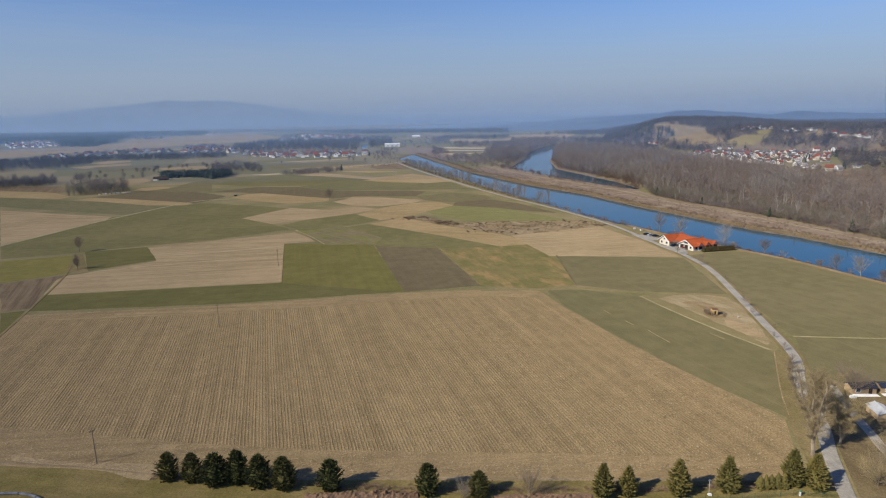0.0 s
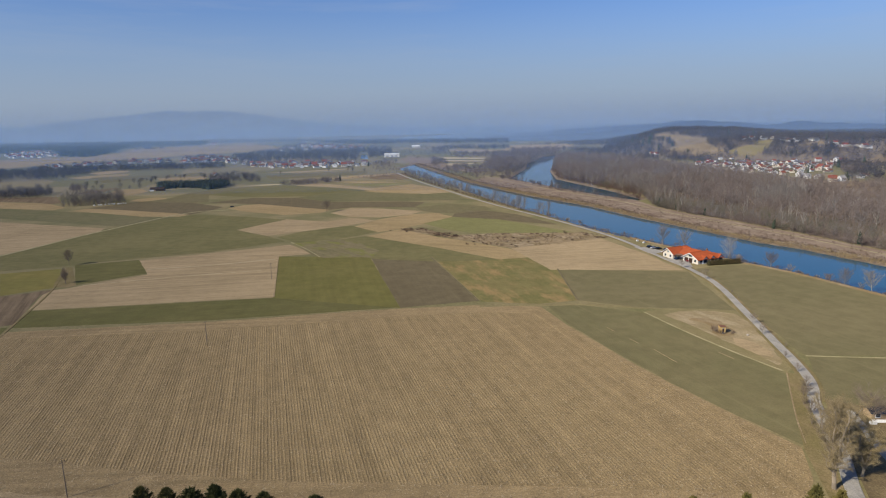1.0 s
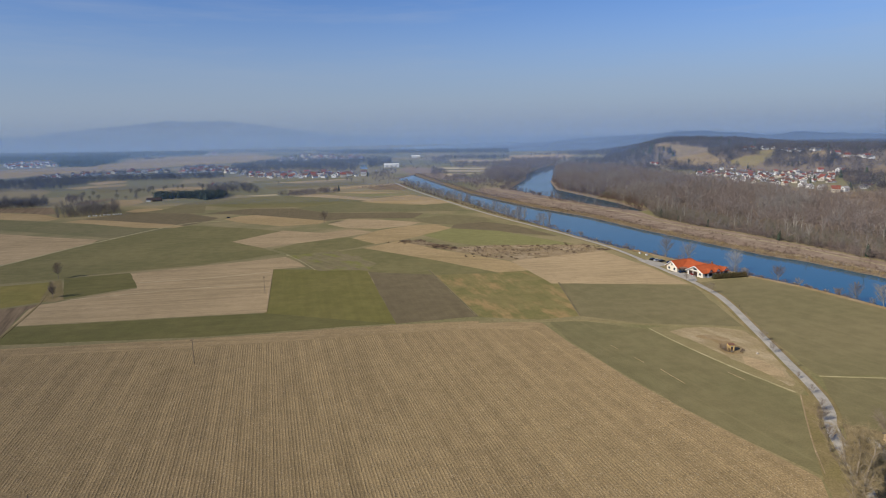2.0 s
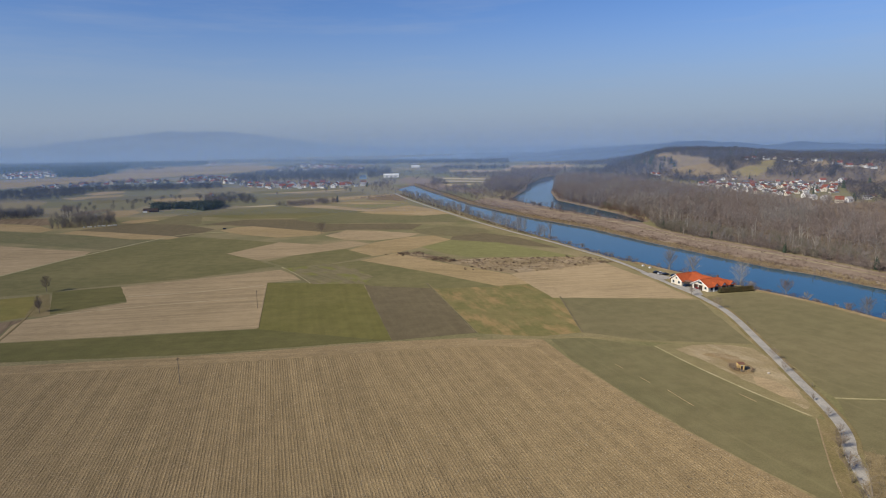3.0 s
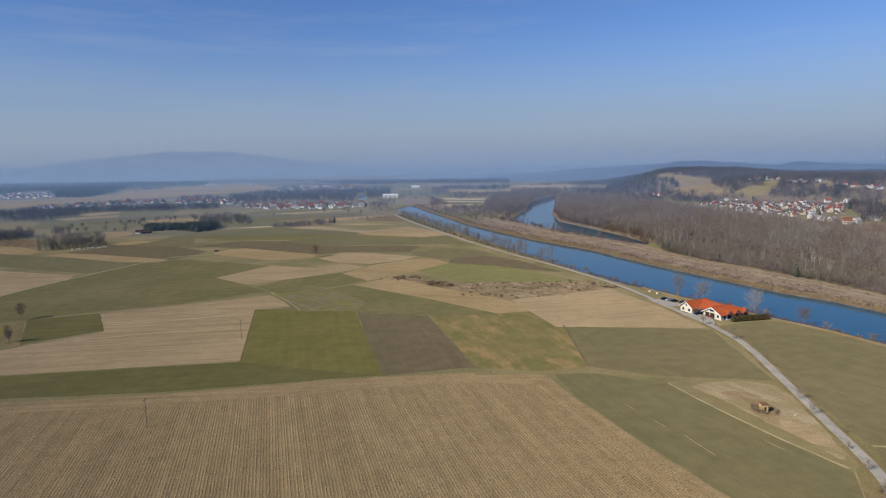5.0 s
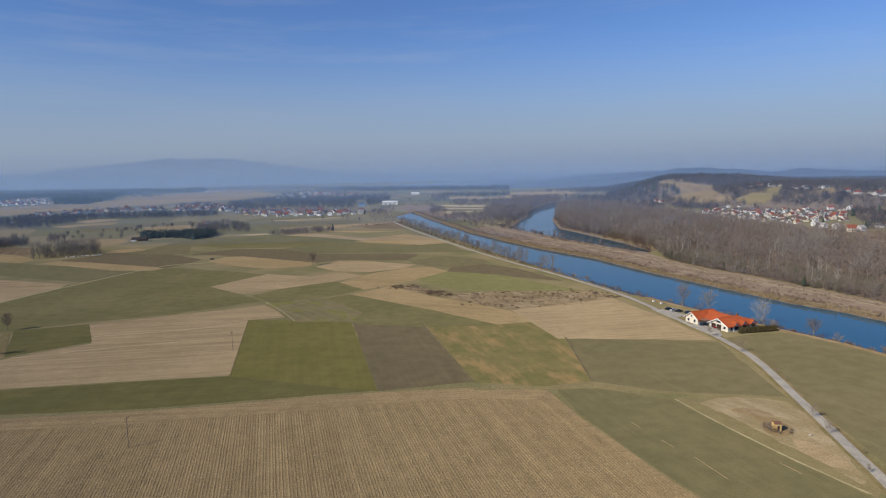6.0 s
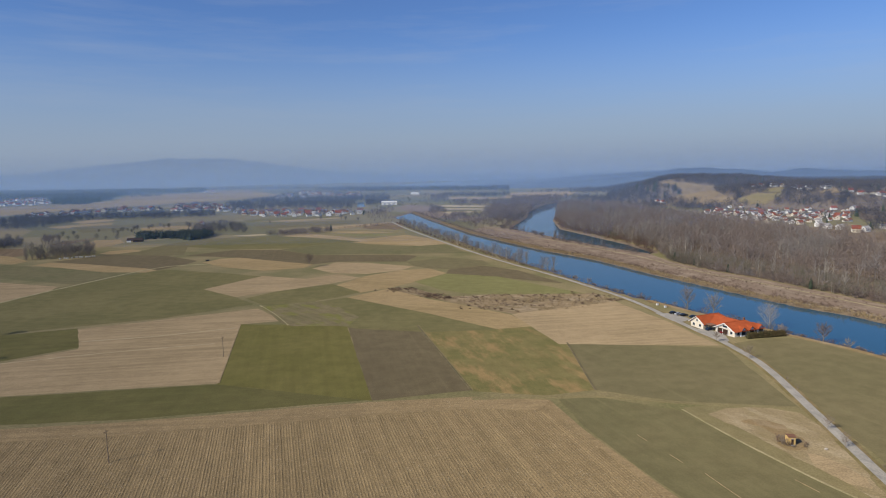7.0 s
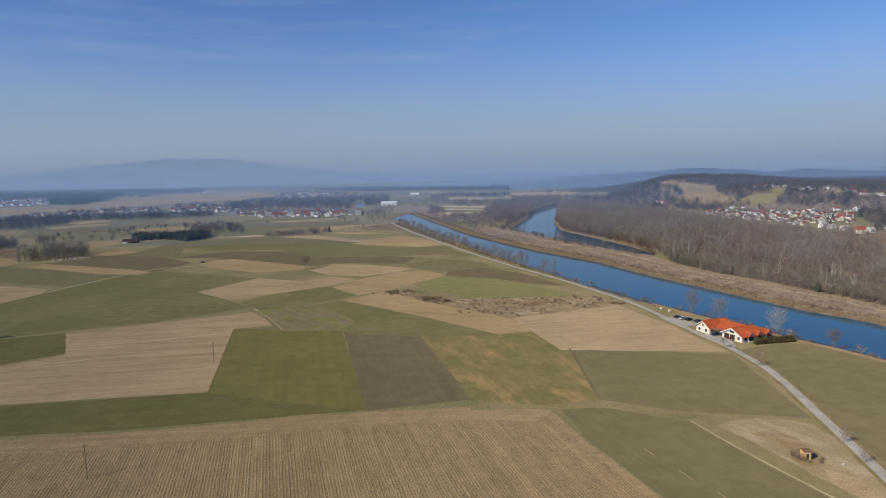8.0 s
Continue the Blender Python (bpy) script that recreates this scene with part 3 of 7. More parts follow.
# flood bank between the two waters
tagged(sheet("flood_bank", DYKE, [(38, 812), (70, 722), (101, 642), (137, 569), (160, 494), (179, 443), (200, 387), (214, 366), (233, 314), (262, 240), (292, 250), (250, 340), (232, 407), (214, 461), (198, 496), (186, 540), (184, 592), (165, 628), (133, 711), (118, 766), (90, 842), (60, 870)], 0.05), "dry brown grass on a long flat flood bank", "embankment", kind="structure")
tagged(ribbon("track", TRACK, [(60, 860), (95, 770), (130, 680), (165, 590), (182, 520), (190, 488), (205, 452), (222, 406), (240, 345), (270, 250)], 1.3, 0.11), "pale gravel track on the flood bank", "track", kind="structure")
for n, (line, width, mat, label) in enumerate((
        ([(80.5, 243.8), (84, 231.5), (88, 218.9), (94.4, 201.6), (98.2, 193), (102.6, 183.5)], 0.75, TRACK, "pale grass strip along a field edge"),
        ([(103, 182), (91, 156), (85, 141)], 0.45, DRY, "pale grass strip along a field edge"),
        ([(116, 195), (130, 193), (146, 191), (170, 188)], 0.7, TRACK, "pale strip between two olive fields"),
        ([(61, 226), (62.4, 222)], 0.10, STRAW, "pale drill line in the winter crop"),
        ([(65.6, 213.5), (67.2, 209)], 0.10, STRAW, "pale drill line in the winter crop"),
        ([(70.5, 203.2), (72, 197.5), (73.8, 191.3)], 0.13, STRAW, "pale drill line in the winter crop"),
        ([(90.3, 199.3), (92.6, 193.4)], 0.12, STRAW, "faint drill line in the winter crop"),
        ([(-98, 408), (-84, 386), (-70, 360)], 1.2, TRACK, "pale track at the corner of a straw field"),
        ([(16, 256), (58, 256), (83, 249), (116, 243)], 2.4, OLIVE_DRY, "strip of rough grass between fields"),
        ([(-6, 355), (16, 264)], 0.8, DITCH, "narrow ditch edge with dry grass"),
        ([(-5.2, 355), (16.8, 264)], 0.3, OLIVE_DRY, "thin pale grass edge beside a ditch"),
        ([(60, 320), (58, 262)], 0.8, DITCH, "narrow ditch edge with dry grass"),
        ([(-206, 340), (-186, 296), (-168, 241), (-157, 205), (-139, 148)], 1.0, VERGE, "yellowish grass strip along ploughed soil"),
        ([(-159.3, 336.6), (-124.9, 345.1), (-95.2, 357.0)], 1.1, STRAW_PALE, "pale swath line across a straw field"),
        ([(-176.0, 304.1), (-137.6, 317.8), (-95.4, 329.2)], 0.9, STRAW_PALE, "faint swath line across a straw field"),
        ([(-75, 276), (-95, 362)], 1.2, STRAW, "pale headland of a straw stubble field"))):
    tagged(ribbon("field_margin", mat, line, width, 0.105 + 0.002 * n), label, "field margin", kind="structure")
tagged(sheet("headland", HEADLAND, [(-166, 233.5), (-92, 241.5), (-17, 254.5), (16, 257.5), (41, 253.5), (37, 245), (16, 247.5), (-17, 243.5), (-92, 231.5), (-162, 225.5)], 0.085), "trampled maize stubble on the far headland", "field", kind="structure")
tagged(sheet("headland", HEADLAND, [(41, 253), (47, 230), (58, 197), (66, 176), (76, 154), (83, 139), (81, 138), (74.5, 152.5), (64.5, 174), (56.5, 195), (45.2, 228)], 0.087), "pale stubble edge of the maize field", "field", kind="structure")
tagged(sheet("verge", VERGE, [(-190, 303), (-182, 301), (-179, 304), (-206, 347), (-209, 344), (-203, 331)], 0.075), "dry grass bank between two lone trees", "verge", kind="structure")
# the dry patch round the hut, and the brown foot of the near river bank
for z, mat, outline, label in ((0.106, DRY_BARE, [(86.5, 239.5), (94.3, 244.1), (105.5, 244.5), (114, 239), (114.2, 226.9), (111, 206.4), (106, 190.1), (103.7, 187.5), (100.4, 202.0), (96.3, 210.5), (92, 227)], "trampled dry grass on an odd corner of land"),
                               (0.109, DRY_BROWN, [(93.5, 233.8), (97, 235.2), (101.5, 233.8), (105, 230.5), (104, 227), (105, 221), (102.2, 214.6), (97, 214.5), (96, 218), (99, 224), (97.5, 229.5)], "bare brown soil round a hut"),
                               (0.111, STRAW, [(101.2, 213), (104, 210.5), (105.7, 207), (107.4, 199), (105.5, 194.3), (101.8, 196.5), (98.6, 205.3)], "bleached dry grass on trampled land")):
    tagged(sheet("dry_patch", mat, ragged(outline, 0.9, 1.1), z), label, "dry grass", kind="structure")
tagged(ribbon("bank_foot", DRY_BROWN, [(122, 402), (131, 381), (139, 364), (148, 345), (157, 328), (164, 316), (171, 303), (177, 288), (185, 265), (196, 235), (212, 190)], 3.4, 0.113), "reddish brown dead grass along the river bank", "river bank", kind="structure")
# lawn and headland by the near trees
tagged(ribbon("field_margin", DRY, [(-142, 129), (-120, 127.6), (-101, 126), (-79, 123.2), (-61, 120), (-33, 117.8), (-4, 116.8), (46, 114.6), (72, 114)], 1.1, 0.14), "ragged strip of dry grass along the stubble", "field margin", kind="structure")
tagged(sheet("verge", VERGE_DARK, [(76.5, 96), (79, 103), (81.8, 111), (85.8, 121), (89.8, 131), (94, 142), (99, 155), (103.5, 164), (112, 158), (112, 150), (125, 150), (125, 92)], 0.108), "bare brown ground with dead grass beside the lane", "verge", kind="structure")
tagged(sheet("headland", HEADLAND, [(-145, 128), (-101, 125), (-79, 122), (-61, 119), (-33, 117), (-4, 116), (46, 113.8), (70, 113.5), (74, 120), (60, 122), (30, 125), (0, 127), (-30, 129), (-60, 133), (-100, 141), (-142, 147)], 0.10), "trampled maize stubble on the headland", "field", kind="structure")
tagged(sheet("lawn", LAWN, [(-130, 60), (90, 60), (80, 100), (76, 113), (46, 114), (-4, 116), (-33, 117), (-61, 119), (-79, 123), (-130, 126)], 0.105), "rough yellowish winter grass before the trees", "lawn", kind="structure")


tagged(sheet("verge", VERGE, [(83, 138), (91, 156), (103, 182), (106, 180), (101, 170), (96.4, 160), (91.4, 147.5), (87, 136), (82, 122), (79, 116), (76, 115)], 0.118), "dry brownish grass between the lane and a field", "verge", kind="structure")


def stubble_rows(outline, spacing, degrees, height, mat, label):
    """Low ridges of maize stubble, row by row, inside a field's outline."""
    rng = random.Random(3)
    along = Vector((-math.sin(radians(degrees)), math.cos(radians(degrees))))
    across = Vector((along.y, -along.x))
    pts = [Vector(p) for p in outline]
    lo, hi = min(p.dot(across) for p in pts), max(p.dot(across) for p in pts)
    verts, faces = [], []
    for n in range(int((hi - lo) / spacing)):
        c = lo + (n + 0.5 + rng.uniform(-0.12, 0.12)) * spacing
        cuts = []
        for p, q in zip(pts, pts[1:] + pts[:1]):
            a, b = p.dot(across) - c, q.dot(across) - c
            if (a < 0) != (b < 0):
                cuts.append(p.lerp(q, a / (a - b)).dot(along))
        cuts.sort()
        for start, end in zip(cuts[::2], cuts[1::2]):
            count = max(2, int((end - start) / 1.2))
            wander = rng.uniform(-0.06, 0.06)
            tall = height * (1.12 if n % 2 else 0.85) * rng.uniform(0.75, 1.25)
            for k in range(count + 1):
                t = start + (end - start) * k / count
                w = wander + rng.gauss(0, 0.06)
                h = tall * rng.uniform(0.4, 1.4)
                for off, z in ((-0.30, 0.02), (w, 0.04 + h), (0.30, 0.02)):
                    p = along * t + across * (c + off * spacing / 0.75)
                    verts.append((p.x, p.y, z))
                if k:
                    e = len(verts)
                    faces += [(e - 6, e - 5, e - 2, e - 3), (e - 5, e - 4, e - 1, e - 2)]
    return tagged(mesh_object("stubble_rows", verts, faces, mat), label, "stubble", kind="stuff")


stubble_rows([(-161, 225), (-92, 231), (-17, 243), (16, 247), (37, 244), (45, 226), (57, 196), (65, 175), (75, 153), (81, 139), (76, 126), (62, 123), (30, 126), (0, 127), (-30, 129), (-60, 133), (-100, 141), (-140, 147)], 0.80, 15.5, 0.06, STUBBLE, "long straight rows of cut maize stubble")
stubble_rows([(69.5, 138.5), (80.5, 136), (76.2, 126.5), (64.0, 125.4)], 0.73, -29, 0.05, STUBBLE, "short cross rows of stubble at the field corner")


def straw_litter(outline, count, mat, label):
    """Bits of cut straw and stalk lying on the stubble."""
    rng = random.Random(8)
    x = np.array([rng.uniform(-165, 82) for _ in range(count)])
    y = np.array([118 + 138 * rng.random() ** 1.3 for _ in range(count)])
    ok = outline_distance(outline, x, y) < -0.3
    verts, faces = [], []
    for px, py in zip(x[ok], y[ok]):
        a, length, w = rng.uniform(0, 6.28), rng.uniform(0.35, 0.9), rng.uniform(0.05, 0.12)
        c, s = math.cos(a), math.sin(a)
        b = len(verts)
        z = 0.13 + rng.uniform(0, 0.05)
        verts += [(px - s * w, py + c * w, z), (px + s * w, py - c * w, z), (px + c * length, py + s * length, z + rng.uniform(0.0, 0.08))]
        faces.append((b, b + 1, b + 2))
    return tagged(mesh_object("straw_litter", verts, faces, mat), label, "straw", kind="stuff")


STRAW_BITS = field_material("cut_straw", (0.42, 0.335, 0.21), (0.20, 0.14, 0.075), 0, 0.9, 1.0)
straw_litter([(-166, 234), (-92, 242), (-17, 255), (16, 258), (41, 254), (47, 230), (58, 197), (66, 176), (76, 154), (83, 139), (78, 126), (70, 115), (46, 115), (-4, 117), (-33, 118), (-61, 120), (-79, 123), (-101, 126), (-138, 130)], 46000, STRAW_BITS, "bits of cut straw scattered over the maize stubble")

# ---- vegetation ----
def leaf_material(name, a, b, scale=0.06, rough=0.85, third=None, contrast=0.8):
    """Bark, twigs or needles: two colours by place, varied from piece to piece."""
    mat, nodes, links, bsdf = material(name, rough)
    bsdf.inputs["Specular IOR Level"].default_value = 0.15
    g = nodes.new("ShaderNodeNewGeometry")
    info = nodes.new("ShaderNodeObjectInfo")
    add = nodes.new("ShaderNodeMath")
    add.operation = "MULTIPLY_ADD"
    add.inputs[1].default_value = 0.5
    links.new(info.outputs["Random"], add.inputs[0])
    links.new(noise_node(nodes, links, g.outputs["Position"], scale, 3), add.inputs[2])
    col = mix_node(nodes, links, range_node(nodes, links, add.outputs[0], 0.5, 0.95), a, b)
    if third:
        col = mix_node(nodes, links, range_node(nodes, links, noise_node(nodes, links, g.outputs["Position"], scale * 2.3, 2), 0.55, 0.65), col, third)
    island = mix_node(nodes, links, g.outputs["Random Per Island"], (0.32, 0.32, 0.32), (0.68, 0.68, 0.68))
    links.new(mix_node(nodes, links, contrast, col, island, "OVERLAY"), bsdf.inputs["Base Color"])
    return mat


BARK = leaf_material("grey_bark", (0.17, 0.135, 0.105), (0.23, 0.19, 0.15))
BARK_PALE = leaf_material("pale_bark", (0.36, 0.33, 0.29), (0.28, 0.25, 0.21))
TWIGS = leaf_material("bare_twigs", (0.19, 0.145, 0.105), (0.25, 0.20, 0.15))
TWIGS_RED = leaf_material("reddish_twigs", (0.175, 0.118, 0.085), (0.15, 0.105, 0.08))
TWIGS_PALE = leaf_material("pale_twigs", (0.33, 0.28, 0.22), (0.28, 0.23, 0.17))
WOODS = leaf_material("bare_wood", (0.145, 0.112, 0.098), (0.203, 0.165, 0.146), 0.03, third=(0.245, 0.218, 0.198), contrast=0.7)
WOODS_GREY = leaf_material("grey_bare_wood", (0.225, 0.207, 0.19), (0.18, 0.16, 0.15), 0.03, contrast=0.55)
YOUNG_WOOD = leaf_material("olive_grey_young_wood", (0.195, 0.175, 0.135), (0.155, 0.135, 0.105), 0.04, third=(0.115, 0.115, 0.075), contrast=0.6)
WOODS_DARK = leaf_material("dark_bare_wood", (0.084, 0.078, 0.084), (0.125, 0.113, 0.115), 0.02, contrast=0.6)
NEEDLES = leaf_material("spruce_needles", (0.056, 0.062, 0.021), (0.10, 0.092, 0.031), 0.4)
NEEDLES_OLIVE = leaf_material("thuja_needles", (0.165, 0.138, 0.042), (0.115, 0.103, 0.033), 0.4)
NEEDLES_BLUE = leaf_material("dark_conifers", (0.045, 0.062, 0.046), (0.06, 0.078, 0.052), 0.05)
HEDGE = leaf_material("winter_hedge", (0.075, 0.065, 0.028), (0.10, 0.075, 0.035), 0.3)
DRY_STEMS = leaf_material("dry_stems", (0.25, 0.17, 0.105), (0.33, 0.245, 0.15), 0.2)


class Shape:
    """Gathers triangles for one mesh."""

    def __init__(self):
        self.v, self.f = [], []

    def tube(self, p, q, r0, r1, n=5):
        p, q = Vector(p), Vector(q)
        d = (q - p).normalized()
        a = d.orthogonal().normalized()
        b = d.cross(a)
        base = len(self.v)
        for c, r in ((p, r0), (q, r1)):
            for k in range(n):
                t = 2 * math.pi * k / n
                self.v.append(tuple(c + a * (r * math.cos(t)) + b * (r * math.sin(t))))
        for k in range(n):
            i, j = base + k, base + (k + 1) % n
            self.f += [(i, j, j + n), (i, j + n, i + n)]

    def blade(self, p, q, w, rng):
        """A slender twig: a triangle that runs to a point."""
        p, q = Vector(p), Vector(q)
        d = q - p
        side = d.cross(Vector((rng.uniform(-1, 1), rng.uniform(-1, 1), rng.uniform(-0.3, 0.3) + 1e-3))).normalized() * w
        base = len(self.v)
        self.v += [tuple(p - side), tuple(p + side), tuple(q)]
        self.f.append((base, base + 1, base + 2))

    def arrays(self):
        return np.array(self.v, float).reshape(-1, 3), np.array(self.f, int).reshape(-1, 3)

    def mesh(self, name, mat):
        me = bpy.data.meshes.new(name)
        me.from_pydata(self.v, [], self.f)
        me.materials.append(mat)
        me.update()
        return me


def bare_tree(rng, h, spread, limbs, twigs, twig_width, lean=0.0, low=0.22, sides=5, limb_sides=3, upright=0.6):
    """Trunk with limbs, and a crown of twigs, of a leafless tree."""
    wood, crown = Shape(), Shape()
    r = h * 0.014 + 0.02
    points, p = [], Vector((0, 0, 0))
    for k in range(5):
        points.append(p.copy())
        p = p + Vector((rng.gauss(lean, 0.02) * h * 0.25, rng.gauss(0, 0.02) * h * 0.25, h * 0.21))
    for k in range(4):
        wood.tube(points[k] - Vector((0, 0, 0.15 if k == 0 else 0)), points[k + 1], r * (1 - 0.22 * k), r * (1 - 0.22 * (k + 1)), sides)
    for n in range(limbs):
        f = low + (0.97 - low) * (n + rng.random()) / limbs
        k = min(int(f * 4), 3)
        start = points[k].lerp(points[k + 1], f * 4 - k)
        a = n * 2.4 + rng.uniform(-0.5, 0.5)
        reach = spread * (0.45 + 0.75 * math.sin(math.pi * min(1, 0.22 + 0.72 * f))) * rng.uniform(0.75, 1.1) * (1.05 - 0.55 * f)
        way = Vector((math.cos(a), math.sin(a), upright * rng.uniform(0.7, 1.6)))
        end = start + way * reach
        mid = start.lerp(end, 0.5) - Vector((0, 0, 0.08 * reach))
        lr = r * (0.5 - 0.3 * f)
        wood.tube(start, mid, lr, lr * 0.7, limb_sides)
        wood.tube(mid, end, lr * 0.7, lr * 0.2, limb_sides)
        for m in range(twigs):
            g = rng.uniform(0.15, 1.0)
            q = start.lerp(mid, g * 2) if g < 0.5 else mid.lerp(end, g * 2 - 1)
            d = Vector((rng.gauss(0, 1), rng.gauss(0, 1), rng.gauss(0.45, 0.7))).normalized() + way.normalized() * 0.6
            crown.blade(q, q + d * reach * rng.uniform(0.2, 0.5), twig_width * rng.uniform(0.6, 1.3), rng)
    return wood, crown


def conifer(rng, h, r, tiers, per_tier, fullness=1.0):
    """Trunk, and drooping needle sprays in tiers round a dense core."""
    wood, crown = Shape(), Shape()
    wood.tube((0, 0, -0.1), (0, 0, h * 0.95), h * 0.02 + 0.02, 0.02, 6)
    core = len(crown.v)
    rings = 9
    for k in range(rings + 1):
        f = k / rings
        rad = r * 0.66 * min(1, 0.7 + 1.4 * f) * (1 - f) ** 0.5
        for m in range(8):
            a = 2 * math.pi * (m + 0.5 * (k % 2)) / 8
            q = rad * rng.uniform(0.8, 1.2)
            crown.v.append((q * math.cos(a), q * math.sin(a), h * (0.04 + 0.93 * f)))
        if k:
            for m in range(8):
                i, j = core + 8 * (k - 1) + m, core + 8 * (k - 1) + (m + 1) % 8
                crown.f += [(i, j, j + 8), (i, j + 8, i + 8)]
    for t in range(tiers):
        f = (t + 0.5) / tiers
        z, rad = h * (0.03 + 0.95 * f), r * min(1, 0.72 + 1.3 * f) * (1 - f) ** 0.5
        count = max(4, int(per_tier * (1 - 0.6 * f)))
        turn = rng.uniform(0, 6.28)
        for n in range(count):
            a = turn + 2 * math.pi * n / count + rng.uniform(-0.25, 0.25)
            out = rad * rng.uniform(0.75, 1.15)
            d = Vector((math.cos(a), math.sin(a), 0))
            tip = d * out + Vector((0, 0, z + out * rng.uniform(-0.12, 0.22)))
            start = d * (0.25 * out) + Vector((0, 0, z + 0.12 * out))
            crown.blade(start, tip, 0.10 * r * fullness + 0.05, rng)
            for m in range(5):
                g = rng.uniform(0.25, 0.95)
                q = start.lerp(tip, g)
                e = q + (d * rng.uniform(0.1, 0.6) + Vector((-d.y, d.x, 0)) * rng.uniform(-0.8, 0.8) + Vector((0, 0, rng.uniform(-0.1, 0.55)))) * out * 0.38
                crown.blade(q, e, (0.07 * r + 0.03) * fullness, rng)
    crown.blade((0, 0, h * 0.9), (0, 0, h * 1.02), 0.08 * r, rng)
    return wood, crown


def tree_thing(name, wood, crown, bark, leaf, label, group, category="tree"):
    root = new(name)
    root.empty_display_size = 0.5
    for part_name, shape, mat in (("trunk", wood, bark), ("crown", crown, leaf)):
        ob = new(part_name, shape.mesh(part_name, mat))
        ob.parent = root
    return tagged(root, label, category, group)


def plant(kinds, rng, places, sizes=(0.85, 1.15)):
    """Sets trees of some kinds at places (x, y) or (x, y, size); the first of each kind is moved, the rest are copies."""
    fresh = list(kinds)
    for n, (x, y, *size) in enumerate(places):
        k = kinds[n % len(kinds)]
        s = (size[0] if size else 1.0) * rng.uniform(*sizes)
        z = float(land_height(x, y))
        m = Matrix.LocRotScale((x, y, z), Euler((0, 0, rng.uniform(0, 6.28))), None)
        if k in fresh:
            fresh.remove(k)
            ob = k
            ob.matrix_basis = m
        else:
            ob = copy_thing(k, m)
        ob.scale = (s, s, s * rng.uniform(0.92, 1.1))


def stamp(name, shapes, mat, places, rng, label, category="woods", z_of=None):
    """Many alike plants joined into one mesh: places are (x, y, height factor, width factor)."""
    arrays = [s.arrays() for s in shapes]
    vs, fs, base = [], [], 0
    places = np.array(places, float)
    zs = land_height(places[:, 0], places[:, 1])
    for (x, y, sh, sw), z in zip(places, zs):
        v, f = arrays[rng.randrange(len(arrays))]
        a = rng.uniform(0, 6.28)
        c, s = math.cos(a), math.sin(a)
        w = np.empty_like(v)
        w[:, 0] = (v[:, 0] * c - v[:, 1] * s) * sw + x
        w[:, 1] = (v[:, 0] * s + v[:, 1] * c) * sw + y
        w[:, 2] = v[:, 2] * sh + z
        vs.append(w)
        fs.append(f + base)
        base += len(v)
    v, f = np.concatenate(vs), np.concatenate(fs)
    me = bpy.data.meshes.new(name)
    me.vertices.add(len(v))
    me.vertices.foreach_set("co", v.astype(np.float32).ravel())
    me.loops.add(3 * len(f))
    me.loops.foreach_set("vertex_index", f.astype(np.int32).ravel())
    me.polygons.add(len(f))
    me.polygons.foreach_set("loop_start", np.arange(0, 3 * len(f), 3, dtype=np.int32))
    me.update(calc_edges=True)
    me.validate()
    me.materials.append(mat)
    return tagged(new(name, me), label, category, kind="stuff")


def merged(wood, crown):
    s = Shape()
    s.v = list(wood.v) + list(crown.v)
    s.f = list(wood.f) + [(a + len(wood.v), b + len(wood.v), c + len(wood.v)) for a, b, c in crown.f]
    return s


def inside(poly, x, y):
    return float(outline_distance(poly, np.array([x], float), np.array([y], float))[0]) < 0


def scatter(poly, count, rng, holes=(), apart=0.0, keep=None):
    """Random places inside an outline, outside the holes."""
    xs, ys = [p[0] for p in poly], [p[1] for p in poly]
    x = np.array([rng.uniform(min(xs), max(xs)) for _ in range(count * 8)])
    y = np.array([rng.uniform(min(ys), max(ys)) for _ in range(count * 8)])
    ok = outline_distance(poly, x, y) < 0
    for hole in holes:
        ok &= outline_distance(hole, x, y) > 0
    if keep:
        ok &= keep(x, y)
    pts = list(zip(x[ok], y[ok]))
    if apart:
        out = []
        for p in pts:
            if all((p[0] - q[0]) ** 2 + (p[1] - q[1]) ** 2 > apart * apart for q in out):
                out.append(p)
            if len(out) >= count:
                break
        return out
    return pts[:count]


def twiggy(rng, spread, limbs, twigs, width, low=0.15, upright=1.0):
    """A small leafless tree for woods, one metre high, of slender blades."""
    s = Shape()
    top = Vector((rng.gauss(0, 0.03), rng.gauss(0, 0.03), 1))
    s.blade((0, 0, -0.02), top, 0.014, rng)
    s.blade((0, 0, -0.02), top, 0.014, rng)
    for n in range(limbs):
        f = low + (0.92 - low) * (n + rng.random()) / limbs
        a = n * 2.4 + rng.uniform(-0.5, 0.5)
        reach = spread * (0.4 + 0.8 * math.sin(math.pi * min(1, 0.2 + 0.7 * f))) * rng.uniform(0.7, 1.15)
        way = Vector((math.cos(a), math.sin(a), upright * rng.uniform(0.7, 1.6)))
        start = top * f
        s.blade(start, start + way * reach, 0.008, rng)
        for m in range(twigs):
            q = start + way * reach * rng.uniform(0.15, 1.0)
            d = Vector((rng.gauss(0, 1), rng.gauss(0, 1), rng.gauss(0.5, 0.7))).normalized() + way.normalized() * 0.6
            s.blade(q, q + d * reach * rng.uniform(0.25, 0.6), width * rng.uniform(0.6, 1.4), rng)
    return s


